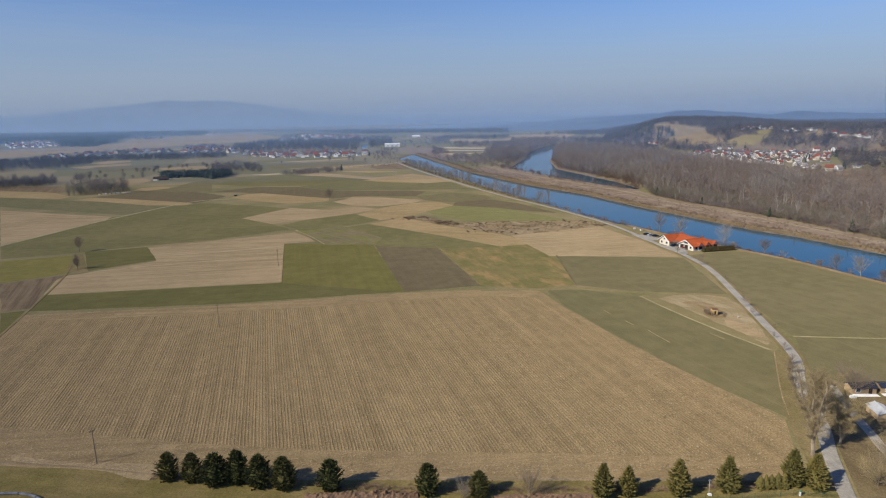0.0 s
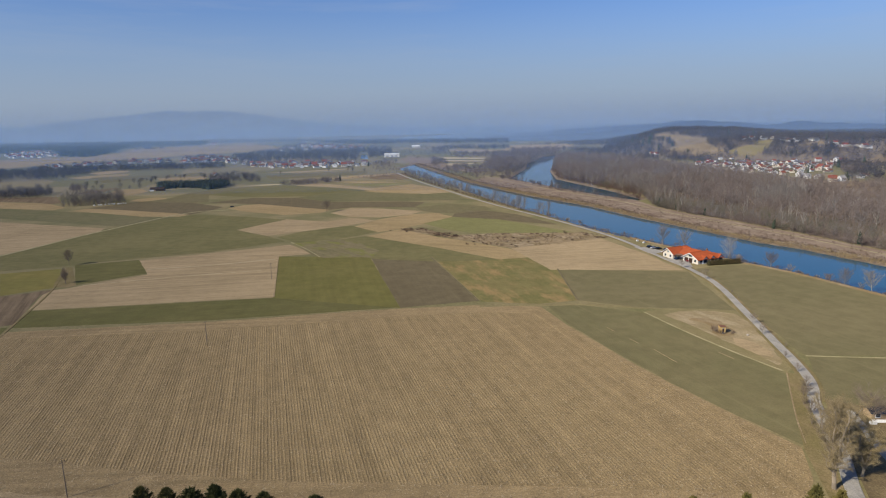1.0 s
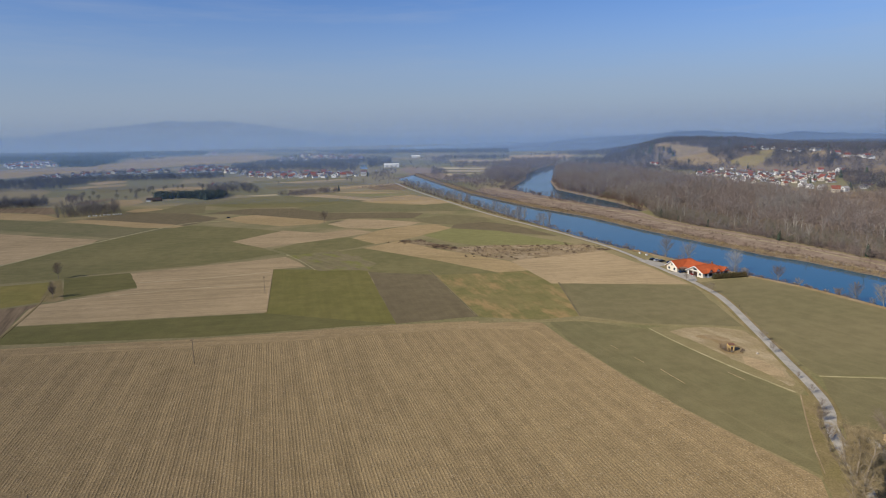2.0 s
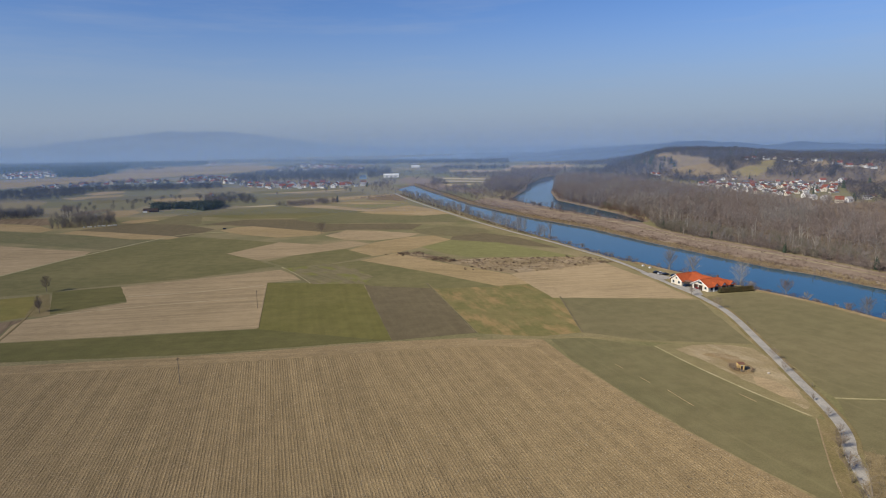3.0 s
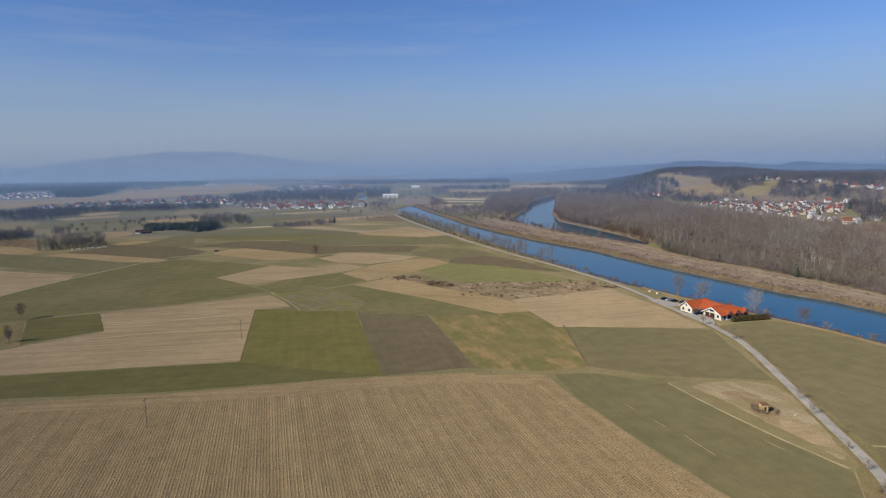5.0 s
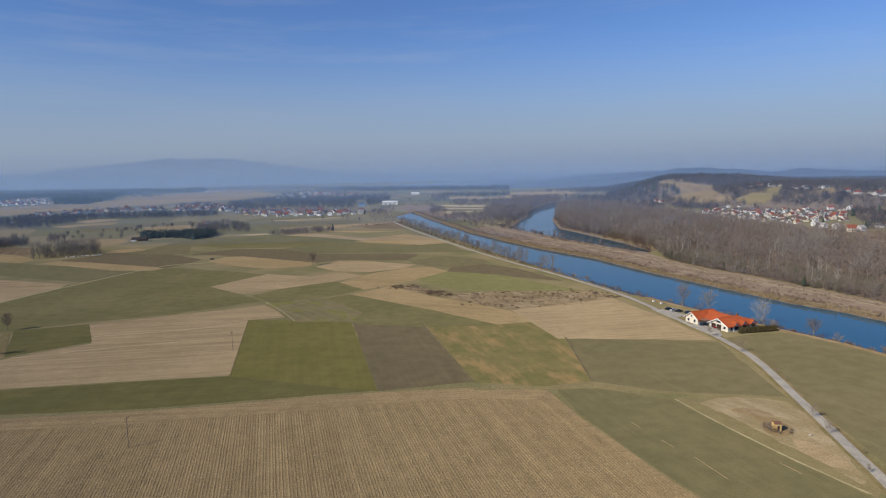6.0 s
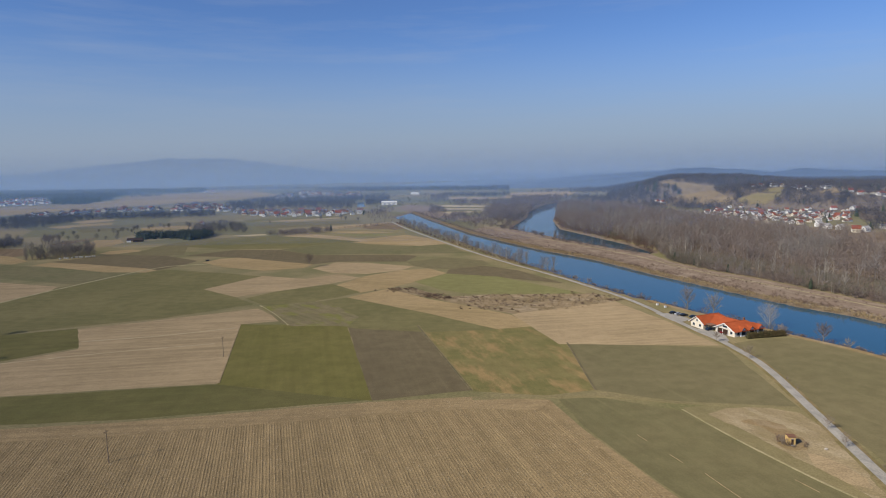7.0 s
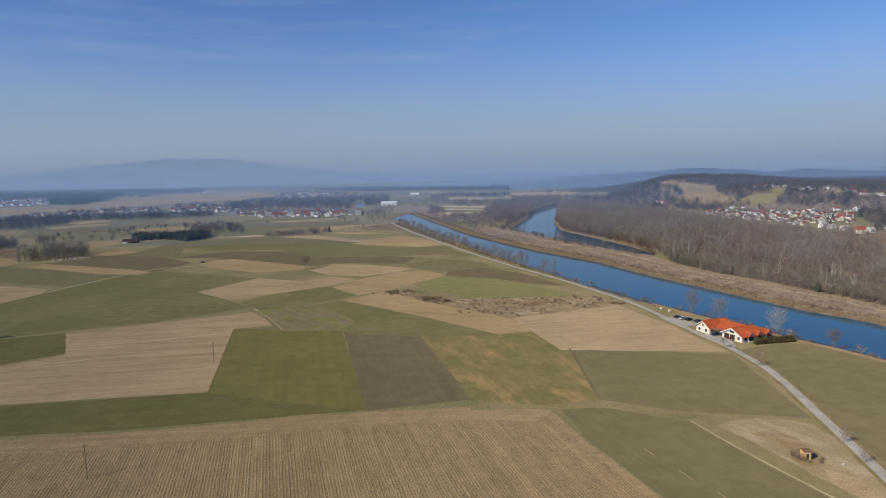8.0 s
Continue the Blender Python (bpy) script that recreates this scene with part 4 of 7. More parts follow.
def far_fir(rng, spread):
    """A small conifer for woods, one metre high: ragged cones set over one another."""
    s = Shape()
    for k in range(5):
        z, r = 0.02 + 0.17 * k, spread * (1 - 0.15 * k) * rng.uniform(0.85, 1.15)
        base = len(s.v)
        s.v.append((0, 0, z + 0.34))
        for m in range(8):
            q = r * rng.uniform(0.65, 1.2)
            s.v.append((q * math.cos(m * 0.785 + k), q * math.sin(m * 0.785 + k), z + rng.uniform(-0.03, 0.05)))
        s.f += [(base, base + 1 + m, base + 1 + (m + 1) % 8) for m in range(8)]
    return s


# ---- the riverside forest ----
rng = random.Random(5)
FOREST = [(158, 820), (192, 690), (203, 620), (188, 541), (200, 498), (216, 463), (234, 409), (252, 342), (300, 250), (420, 380), (365, 545), (357, 590), (350, 660), (347, 745), (335, 820), (338, 985), (326, 1085), (312, 1250), (255, 1290), (225, 1225), (172, 962)]
low_trees = [twiggy(rng, rng.uniform(0.17, 0.27), 11, 8, 0.0095, rng.uniform(0.15, 0.35), 1.1) for _ in range(12)]
BACK_FOREST = [(420, 380), (365, 545), (350, 660), (338, 800), (338, 985), (372, 990), (388, 905), (404, 790), (440, 690), (505, 640), (600, 560), (560, 430)]
FRONT = [(186, 560), (188, 541), (200, 498), (216, 463), (234, 409), (252, 342), (300, 250)]


def from_front(x, y):
    """Distance from the front line of the young trees before the forest."""
    best = np.full(np.shape(x), 1e9)
    for (ax, ay), (bx, by) in zip(FRONT, FRONT[1:]):
        f = np.clip(((x - ax) * (bx - ax) + (y - ay) * (by - ay)) / ((bx - ax) ** 2 + (by - ay) ** 2), 0, 1)
        best = np.minimum(best, np.hypot(x - ax - f * (bx - ax), y - ay - f * (by - ay)))
    return best


def rolling(x, y, scale, seed):
    return np.array([noise.noise(Vector((a * scale, b * scale, seed))) for a, b in zip(x, y)])


spots = scatter(FOREST, 3200, rng, keep=lambda x, y: (rolling(x, y, 0.03, 21) > -0.38) & (from_front(x, y) > 34 + 16 * rolling(x, y, 0.03, 17))) + scatter(BACK_FOREST, 900, rng)
tall = [(0.7 if x > 352 else 1.0) * (0.75 + 0.55 * (noise.noise(Vector((x * 0.025, y * 0.025, 1))) * 0.5 + 0.5)) for x, y in spots]
kind_of = [noise.noise(Vector((x * 0.018, y * 0.018, 4))) + rng.uniform(-0.25, 0.25) for x, y in spots]
stamp("forest", low_trees, WOODS, [(x, y, k * rng.uniform(8, 17), rng.uniform(10, 18)) for (x, y), k, c in zip(spots, tall, kind_of) if c < 0.22], rng, "dense leafless riverside forest of purplish brown trees")
stamp("forest", low_trees, WOODS_GREY, [(x, y, k * rng.uniform(9, 18), rng.uniform(10, 18)) for (x, y), k, c in zip(spots, tall, kind_of) if c >= 0.22], rng, "leafless grey trees in the riverside forest")
under = scatter(FOREST, 1500, rng)
brush = [twiggy(rng, 0.5, 7, 8, 0.026, 0.05, 0.8) for _ in range(6)]
stamp("undergrowth", brush, WOODS, [(x, y, rng.uniform(3, 6), rng.uniform(3.5, 6)) for x, y in under], rng, "tangled brown undergrowth below the leafless forest", "shrubs")

pale_trees = [merged(*bare_tree(rng, 1.0, 0.2, 8, 8, 0.006, low=0.3, sides=3, upright=1.3)) for _ in range(5)]
pale = scatter(FOREST, 300, rng, keep=lambda x, y: np.array([noise.noise(Vector((a * 0.03, b * 0.03, 7))) for a, b in zip(x, y)]) > 0.05)
stamp("pale_trees", pale_trees, BARK_PALE, [(x, y, rng.uniform(12, 18), rng.uniform(11, 16)) for x, y in pale], rng, "pale-barked leafless trees standing in the riverside forest")
tagged(sheet("forest_floor", LITTER, FOREST[:9] + [(520, 480), (600, 760), (470, 720), (440, 770), (415, 900), (405, 1120)] + FOREST[-5:], 0.06), "brown leaf litter below the riverside forest", "forest floor", kind="structure")

# a lower tier of young trees in front of the forest, dense to the ground
tier_line = [(158, 830), (191, 690), (201, 622), (185, 541), (197, 497), (213, 462), (231, 408), (249, 342), (290, 252)]
tier = []
for (ax, ay), (bx, by) in zip(tier_line, tier_line[1:]):
    for k in range(int(math.hypot(bx - ax, by - ay) * 1.5)):
        t, o = rng.random(), abs(rng.gauss(0, 6))
        x, y = ax + (bx - ax) * t + o, ay + (by - ay) * t + 0.3 * o
        tall_here = 0.7 + 0.6 * noise.noise(Vector((x * 0.05, y * 0.05, 12)))
        tier.append((x, y, tall_here * rng.uniform(3, 7.5), rng.uniform(3, 5.5)))
for material_here, pick, label in ((YOUNG_WOOD, 0, "dense grey young trees before the riverside forest"), (WOODS, 1, "dense brown shrubs before the riverside forest")):
    stamp("thicket", brush, material_here, [p for p in tier if (noise.noise(Vector((p[0] * 0.03, p[1] * 0.03, 15))) > 0) == (pick == 1)], rng, label, "shrubs")
young = [(x, y) for x, y in scatter(FOREST, 2600, rng, keep=lambda x, y: from_front(x, y) < 36)]
for material_here, pick, label in ((YOUNG_WOOD, 0, "grey-green young trees in a low belt before the forest"), (WOODS_GREY, 1, "pale grey young trees in a low belt before the forest")):
    stamp("young_trees", low_trees, material_here, [(x, y, rng.uniform(3.5, 8.0), rng.uniform(4.5, 8.5)) for n, (x, y) in enumerate(young) if (n % 3 == 0) == (pick == 1)], rng, label)
# single trees along the forest's front
edge_kinds = []
for n, (bark, leaf, h) in enumerate(((BARK, TWIGS, 14), (BARK_PALE, TWIGS_PALE, 15), (BARK, WOODS, 12), (BARK, WOODS, 13), (BARK, TWIGS_RED, 9), (BARK, WOODS_DARK, 11))):
    w, c = bare_tree(rng, h, h * 0.24, 14, 24, 0.075, low=0.12, upright=1.1)
    edge_kinds.append(tree_thing("tree", w, c, bark, leaf, "tall leafless tree at the edge of the riverside forest", "trees along the forest edge"))
front = []
line = [(158, 822), (193, 690), (203, 622), (187, 541), (199, 497), (215, 462), (233, 408), (251, 342)]
for (ax, ay), (bx, by) in zip(line, line[1:]):
    count = int(math.hypot(bx - ax, by - ay) / 4.2)
    for k in range(count):
        t = (k + rng.random()) / count
        front.append((ax + (bx - ax) * t + rng.uniform(-3, 6), ay + (by - ay) * t + rng.uniform(-3, 3)))
plant(edge_kinds, rng, [(x, y, 1.0 if y > 560 else rng.uniform(0.5, 0.75)) for n, (x, y) in enumerate(front) if y > 560 or n % 2], (0.6, 1.15))
w, c = conifer(rng, 9, 2.4, 14, 10)
pine = tree_thing("conifer", w, c, BARK, NEEDLES_BLUE, "dark green conifer among the leafless riverside trees", "conifers in the forest edge")
plant([pine], rng, [(206, 488), (226, 424), (196, 522), (246, 366), (190, 545), (231, 432), (258, 352)], (0.6, 1.0))

# ---- trees and shrubs on the river banks ----
bank_kinds = []
for n, (bark, leaf, h, s) in enumerate(((BARK, WOODS_GREY, 12, 0.26), (BARK_PALE, TWIGS_PALE, 13, 0.22), (BARK, WOODS_GREY, 11, 0.30), (BARK, TWIGS_PALE, 11, 0.26))):
    w, c = bare_tree(rng, h, h * s, 18, 30, 0.05, low=0.10, upright=1.2)
    bank_kinds.append(tree_thing("riverside_tree", w, c, bark, leaf, "leafless grey tree on the grassy river bank", "trees between the lane and the river"))
def lane_x(y):
    ys = [p[1] for p in ROAD_LINE]
    return float(np.interp(y, ys, [p[0] for p in ROAD_LINE]))


bank_spots = []
y = 500.0
while y < 945:
    if noise.noise(Vector((0, y * 0.045, 2))) > -0.32 or y > 640:
        bank_spots.append((lane_x(y) + rng.uniform(3.5, 8.5), y))
    y += rng.uniform(4.0, 8.0)
plant(bank_kinds, rng, bank_spots, (0.75, 1.25))
for bark, leaf, h, s, x, y, label in ((BARK, TWIGS, 13, 0.36, 134.5, 378, "broad leafless grey tree on the bank behind the red-roofed house"),
                                      (BARK, TWIGS_PALE, 11, 0.36, 142, 364, "spreading leafless tree with fine grey twigs beside the river"),
                                      (BARK_PALE, TWIGS_PALE, 14, 0.34, 158, 341, "pale leafless birch on the bank behind the red-roofed house"),
                                      (BARK, TWIGS_RED, 8, 0.40, 168, 316, "round leafless tree with reddish twigs on the river bank"),
                                      (BARK_PALE, TWIGS_PALE, 10, 0.36, 187, 268, "white-barked leafless tree leaning over the river bank"),
                                      (BARK, TWIGS, 8, 0.34, 182, 279, "slender leafless tree on the low river bank"),
                                      (BARK, TWIGS_RED, 7, 0.42, 190, 257, "bushy leafless tree with brown twigs on the river bank")):
    w, c = bare_tree(rng, h, h * s, 24, 40, 0.035, low=0.16, upright=1.0, lean=0.12 if "leaning" in label else 0)
    plant([tree_thing("riverside_tree", w, c, bark, leaf, label, "single trees on the river bank")], rng, [(x, y)], (1, 1))

shrub_kinds = []
for leaf, label in ((TWIGS_RED, "low leafless shrub with reddish brown twigs"), (TWIGS, "low leafless grey-brown shrub on the bank"), (DRY_STEMS, "dry straw-coloured shrub beside the water")):
    w, c = bare_tree(rng, 2.6, 1.5, 10, 16, 0.05, low=0.03, sides=3, upright=0.8)
    shrub_kinds.append(tree_thing("shrub", w, c, BARK, leaf, label, "shrubs on the river banks", "shrub"))
near_edge, far_edge = RIVER[:14], RIVER[14:]
shrubs = []
for (ax, ay), (bx, by) in zip(near_edge, near_edge[1:]):
    if ay > 960 or by < 180:
        continue
    count = int(math.hypot(bx - ax, by - ay) / (4.5 if ay > 400 else 4.0))
    for k in range(count):
        t = rng.random()
        shrubs.append((ax + (bx - ax) * t - rng.uniform(0.3, 3.0), ay + (by - ay) * t - rng.uniform(0, 2), rng.uniform(0.5, 1.3)))
plant(shrub_kinds, rng, shrubs[-290:])

# rocks and dry scrub along the far bank
def rock(rng, r):
    bm = bmesh.new()
    bmesh.ops.create_icosphere(bm, subdivisions=1, radius=r)
    for v in bm.verts:
        v.co = Vector((v.co.x * rng.uniform(0.8, 1.4), v.co.y * rng.uniform(0.7, 1.2), v.co.z * rng.uniform(0.5, 0.9)))
    s = Shape()
    s.v = [tuple(v.co) for v in bm.verts]
    s.f = [tuple(v.index for v in f.verts) for f in bm.faces]
    bm.free()
    return s


ROCK = field_material("bank_rock", (0.46, 0.41, 0.35), (0.33, 0.28, 0.22), 0, 0.4, 0.9)
REED = leaf_material("dry_reed", (0.37, 0.28, 0.155), (0.29, 0.21, 0.115), 0.1)
rocks, reeds, scrubs = [], [], []
for (ax, ay), (bx, by) in zip(far_edge, far_edge[1:]):
    length = math.hypot(bx - ax, by - ay)
    ux, uy = (bx - ax) / length, (by - ay) / length
    nx, ny = uy, -ux
    for k in range(int(length * 4.5)):
        t, o = rng.uniform(0, length), rng.uniform(0.2, 3.6)
        reeds.append((ax + ux * t + nx * o, ay + uy * t + ny * o, rng.uniform(0.6, 1.5), rng.uniform(0.8, 1.6)))
    for k in range(int(length * 7.0)):
        t, o = rng.uniform(0, length), (3 + abs(rng.gauss(0, 4.5)) if k % 3 else rng.uniform(3, 34))
        p = (ax + ux * t + nx * o, ay + uy * t + ny * o)
        if noise.noise(Vector((p[0] * 0.06, p[1] * 0.06, 3))) > -0.3:
            scrubs.append((*p, rng.uniform(0.25, 1.0), rng.uniform(0.7, 1.7)))
    for k in range(int(length * 4.0)):
        t, o = rng.uniform(0, length), rng.uniform(4, 8)
        p = (ax + ux * t + nx * o, ay + uy * t + ny * o)
        if noise.noise(Vector((p[0] * 0.02, p[1] * 0.02, 0))) > 0.12:
            rocks.append((*p, rng.uniform(0.2, 0.6), rng.uniform(0.3, 0.9)))
tuft = [twiggy(rng, 0.55, 5, 5, 0.075, 0.02, 1.2) for _ in range(5)]
stamp("bank_rocks", [rock(rng, 0.7) for _ in range(6)], ROCK, rocks, rng, "pale loose rocks along the far river bank", "rocks")
stamp("reeds", tuft, REED, reeds, rng, "dry yellow reeds at the foot of the far bank", "reeds")
stamp("dyke_scrub", tuft, TWIGS_RED, scrubs, rng, "low reddish brown scrub on the flood bank", "shrubs")

# brown shrubs between the lane and the water, and trees along the bend
band = [(lane_x(y) + rng.uniform(3, 9), y, rng.uniform(0.4, 1.5), rng.uniform(0.9, 2.0)) for y in (rng.uniform(470, 960) for _ in range(430))]
for (ax, ay), (bx, by) in zip(near_edge, near_edge[1:]):
    if ay < 470 and by > 150:
        for k in range(int(math.hypot(bx - ax, by - ay) * 1.7)):
            t = rng.random()
            band.append((ax + (bx - ax) * t - 0.6 - abs(rng.gauss(0, 0.9)), ay + (by - ay) * t, rng.uniform(0.3, 1.1), rng.uniform(0.7, 1.5)))
brown_tuft = [twiggy(rng, 0.6, 7, 8, 0.05, 0.02, 0.9) for _ in range(5)]
east_line = [(190, 600), (188, 673), (156, 832), (170, 962), (221, 1212)]
for (ax, ay), (bx, by) in zip(east_line, east_line[1:]):
    for k in range(int(math.hypot(bx - ax, by - ay) / 1.6)):
        t = rng.random()
        band.append((ax + (bx - ax) * t + rng.uniform(-1, 8), ay + (by - ay) * t, rng.uniform(1.5, 4), rng.uniform(2, 4)))
stamp("bank_shrubs", brown_tuft, TWIGS_RED, band, rng, "reddish brown leafless shrubs along the river bank", "shrubs")
bend_line = [(228, 1290), (156, 1151), (135, 1025), (97, 880), (89, 846), (117, 766), (132, 709), (164, 627), (181, 588)]
bend_trees, bend_scrub = [], []
for (ax, ay), (bx, by) in zip(bend_line, bend_line[1:]):
    for k in range(int(math.hypot(bx - ax, by - ay) / 2.2)):
        t, o = rng.random(), rng.uniform(0, 12)
        p = (ax + (bx - ax) * t - o, ay + (by - ay) * t - 0.4 * o)
        if k % 3 == 0 and noise.noise(Vector((p[0] * 0.03, p[1] * 0.03, 6))) > -0.2:
            bend_trees.append((*p, rng.uniform(4, 9), rng.uniform(6, 10)))
        else:
            bend_scrub.append((*p, rng.uniform(1.5, 4), rng.uniform(2, 4.5)))
stamp("bend_trees", low_trees, WOODS, bend_trees, rng, "small leafless trees along the river bend")
TONGUE = [(60, 850), (88, 850), (96, 880), (133, 1025), (150, 1140), (90, 1200), (86, 1140), (24, 1090), (-10, 1040), (40, 880)]
bend_scrub += [(x, y, rng.uniform(1.0, 4.5), rng.uniform(2, 4.5)) for x, y in scatter(TONGUE, 420, rng)]
stamp("bend_scrub", brown_tuft, WOODS, bend_scrub, rng, "brown leafless scrub on the tongue of land between the waters", "shrubs")

# ---- the row of conifers by the near field ----
def spruce(rng, h, r, branches, sprays, peak=0.28, blunt=0.8):
    """A bushy young spruce: boughs that rise to their tips, with short needle sprays along them, in uneven clumps."""
    wood, crown = Shape(), Shape()
    wood.tube((0, 0, -0.1), (0, 0, h * 0.9), h * 0.018 + 0.03, 0.02, 6)
    lumps = [(rng.uniform(0, 6.28), rng.uniform(0.05, 0.95), rng.uniform(-0.28, 0.25)) for _ in range(16)]

    def reach_at(f, a):
        base = (0.62 + 0.38 * min(1, f / peak)) if f < peak else max(0.0, 1 - ((f - peak) / (1 - peak)) ** 1.35) ** blunt
        for la, lf, k in lumps:
            d = math.acos(max(-1, min(1, math.cos(a - la)))) ** 2 / 0.3 + (f - lf) ** 2 / 0.012
            base *= 1 + k * math.exp(-d)
        return r * base

    rings = 8
    core = len(crown.v)
    for k in range(rings + 1):
        f = 0.02 + 0.9 * k / rings
        for m in range(9):
            a = 6.283 * (m + 0.5 * (k % 2)) / 9
            q = 0.52 * reach_at(f, a) * rng.uniform(0.8, 1.15)
            crown.v.append((q * math.cos(a), q * math.sin(a), h * f))
        if k:
            for m in range(9):
                p, q = core + 9 * (k - 1) + m, core + 9 * (k - 1) + (m + 1) % 9
                crown.f += [(p, q, q + 9), (p, q + 9, p + 9)]
    for n in range(branches):
        f = ((n + rng.random()) / branches) ** 1.15 * 0.97
        a = n * 2.39996 + rng.uniform(-0.3, 0.3)
        out = max(0.12 * r, reach_at(f, a) * rng.uniform(0.8, 1.12))
        d = Vector((math.cos(a), math.sin(a), 0))
        rise = rng.uniform(0.12, 0.42) + 0.35 * f
        start = Vector((0, 0, h * (0.03 + 0.9 * f) - 0.1 * out))
        tip = start + d * out + Vector((0, 0, rise * out))
        side = Vector((-d.y, d.x, 0))
        size = 0.055 * h * rng.uniform(0.8, 1.2)
        for m in range(sprays):
            g = 0.42 + 0.58 * (m + rng.random()) / sprays
            q = start.lerp(tip, g) + Vector((0, 0, -0.10 * out * math.sin(math.pi * g)))
            e = d * rng.uniform(0.25, 0.9) + side * rng.uniform(-0.8, 0.8) * (1.15 - 0.5 * g) + Vector((0, 0, rng.uniform(-0.15, 0.75)))
            crown.blade(q, q + e.normalized() * size * rng.uniform(0.7, 1.5), 0.017 * h * rng.uniform(0.7, 1.2), rng)
    for _ in range(7):
        crown.blade((rng.gauss(0, 0.05), rng.gauss(0, 0.05), h * 0.9), (rng.gauss(0, 0.12), rng.gauss(0, 0.12), h * rng.uniform(0.96, 1.03)), 0.08, rng)
    return wood, crown


rng = random.Random(11)
spruces = []
for h, r, leaf, label in ((7.0, 2.65, NEEDLES, "dense dark green spruce at the edge of a stubble field"), (7.0, 2.5, NEEDLES, "bushy dark green spruce casting a long shadow"), (7.0, 2.8, NEEDLES, "broad dark green spruce beside rough grass"), (7.0, 2.45, NEEDLES, "slightly open dark green spruce in a row"),
                          (8.0, 2.35, NEEDLES_OLIVE, "olive green conifer at the field edge"), (8.0, 2.1, NEEDLES_OLIVE, "loose golden olive conifer with rising boughs"), (8.0, 2.45, NEEDLES_OLIVE, "bushy olive green conifer casting a long shadow")):
    w, c = spruce(rng, h, r, 230, 15, rng.uniform(0.24, 0.36) if h < 8 else rng.uniform(0.16, 0.24), 0.8 if h < 8 else 1.1)
    spruces.append(tree_thing("spruce", w, c, BARK, leaf, label, "conifers along the near field edge"))
plant(spruces[:4], rng, [(-58.9, 118.1, 0.94), (-53.5, 117.3, 0.94), (-48.3, 116.1, 1.08), (-43.8, 116.4, 1.05), (-38.8, 115.0, 1.06), (-33.6, 114.2, 1.10), (-23.8, 113.3, 0.98), (-4.0, 111.1, 0.98), (6.3, 110.1, 0.85)], (0.97, 1.03))
plant(spruces[4:], rng, [(30.8, 109.3, 0.9), (35.8, 109.5, 0.85), (45.8, 109.5, 1.05), (56.0, 110.3, 1.06), (69.6, 111.8, 1.06), (73.4, 110.4, 1.0)], (0.97, 1.03))
w, c = conifer(rng, 3.4, 1.1, 12, 11, 1.3)
thuja = tree_thing("thuja", w, c, BARK, NEEDLES_OLIVE, "small olive green thuja in a short hedge", "thujas in the hedge", "shrub")
plant([thuja], rng, [(62.5, 110.6), (63.7, 110.7), (64.9, 110.9), (66.2, 110.9), (67.4, 110.8)], (0.85, 1.15))


def mound(name, x0, x1, y, width, height, mat, label, rng):
    """A long uneven heap of dug soil."""
    nx, ny = int((x1 - x0) * 2.5), 9
    verts, faces = [], []
    for i in range(nx + 1):
        for j in range(ny + 1):
            u, v = i / nx, j / ny * 2 - 1
            x, yy = x0 + (x1 - x0) * u, y + v * width
            edge = math.sin(math.pi * u) ** 0.4 * max(0.0, 1 - v * v)
            z = 0.10 + height * edge * (0.45 + 0.9 * abs(noise.fractal(Vector((x * 0.9, yy * 0.9, 2)), 0.8, 2.1, 5))) - 0.06 * (edge <= 0.01)
            verts.append((x, yy + noise.noise(Vector((x, 0, 7))) * 0.4, z))
    for i in range(nx):
        for j in range(ny):
            a = i * (ny + 1) + j
            faces.append((a, a + ny + 1, a + ny + 2, a + 1))
    return tagged(mesh_object(name, verts, faces, mat, smooth=False), label, "soil heap")


mound("soil_mound", -29, -5.5, 110.6, 1.9, 1.3, SOIL, "long heap of reddish brown dug soil", rng)
mound("soil_mound", 9, 29, 109.0, 1.7, 0.9, SOIL, "low heap of bare reddish soil beside trees", rng)
for x, y, h, s, leaf, label in ((16.3, 110.1, 4.6, 0.55, TWIGS, "round leafless brown bush at the field edge"), (3.4, 109.4, 3.0, 0.6, TWIGS_PALE, "pale dry bush in front of a small spruce")):
    w, c = bare_tree(rng, h, h * s, 26, 50, 0.016, low=0.03, sides=4, upright=1.3)
    plant([tree_thing("bush", w, c, BARK, leaf, label, "bushes at the field edge", "shrub")], rng, [(x, y)], (1, 1))
dry_kind = Shape()
for n in range(60):
    a = rng.uniform(0, 6.28)
    dry_kind.blade((rng.gauss(0, 0.25), rng.gauss(0, 0.25), 0), (rng.gauss(0, 0.5), rng.gauss(0, 0.5), rng.uniform(0.4, 1.0)), 0.03, rng)
verge = [(rng.uniform(-64, 78), 0, 0.6, 0.9) for _ in range(420)]
verge = [(x, float(np.interp(x, [-64, -33, -4, 46, 78], [119.5, 115.5, 112.6, 111.2, 112.5])) + rng.gauss(0, 0.6), rng.uniform(0.3, 0.9), rng.uniform(0.6, 1.4)) for x, *_ in verge]
stamp("dry_grass", [dry_kind], DRY_STEMS, verge, rng, "tufts of dry straw-coloured grass below the trees", "grass")

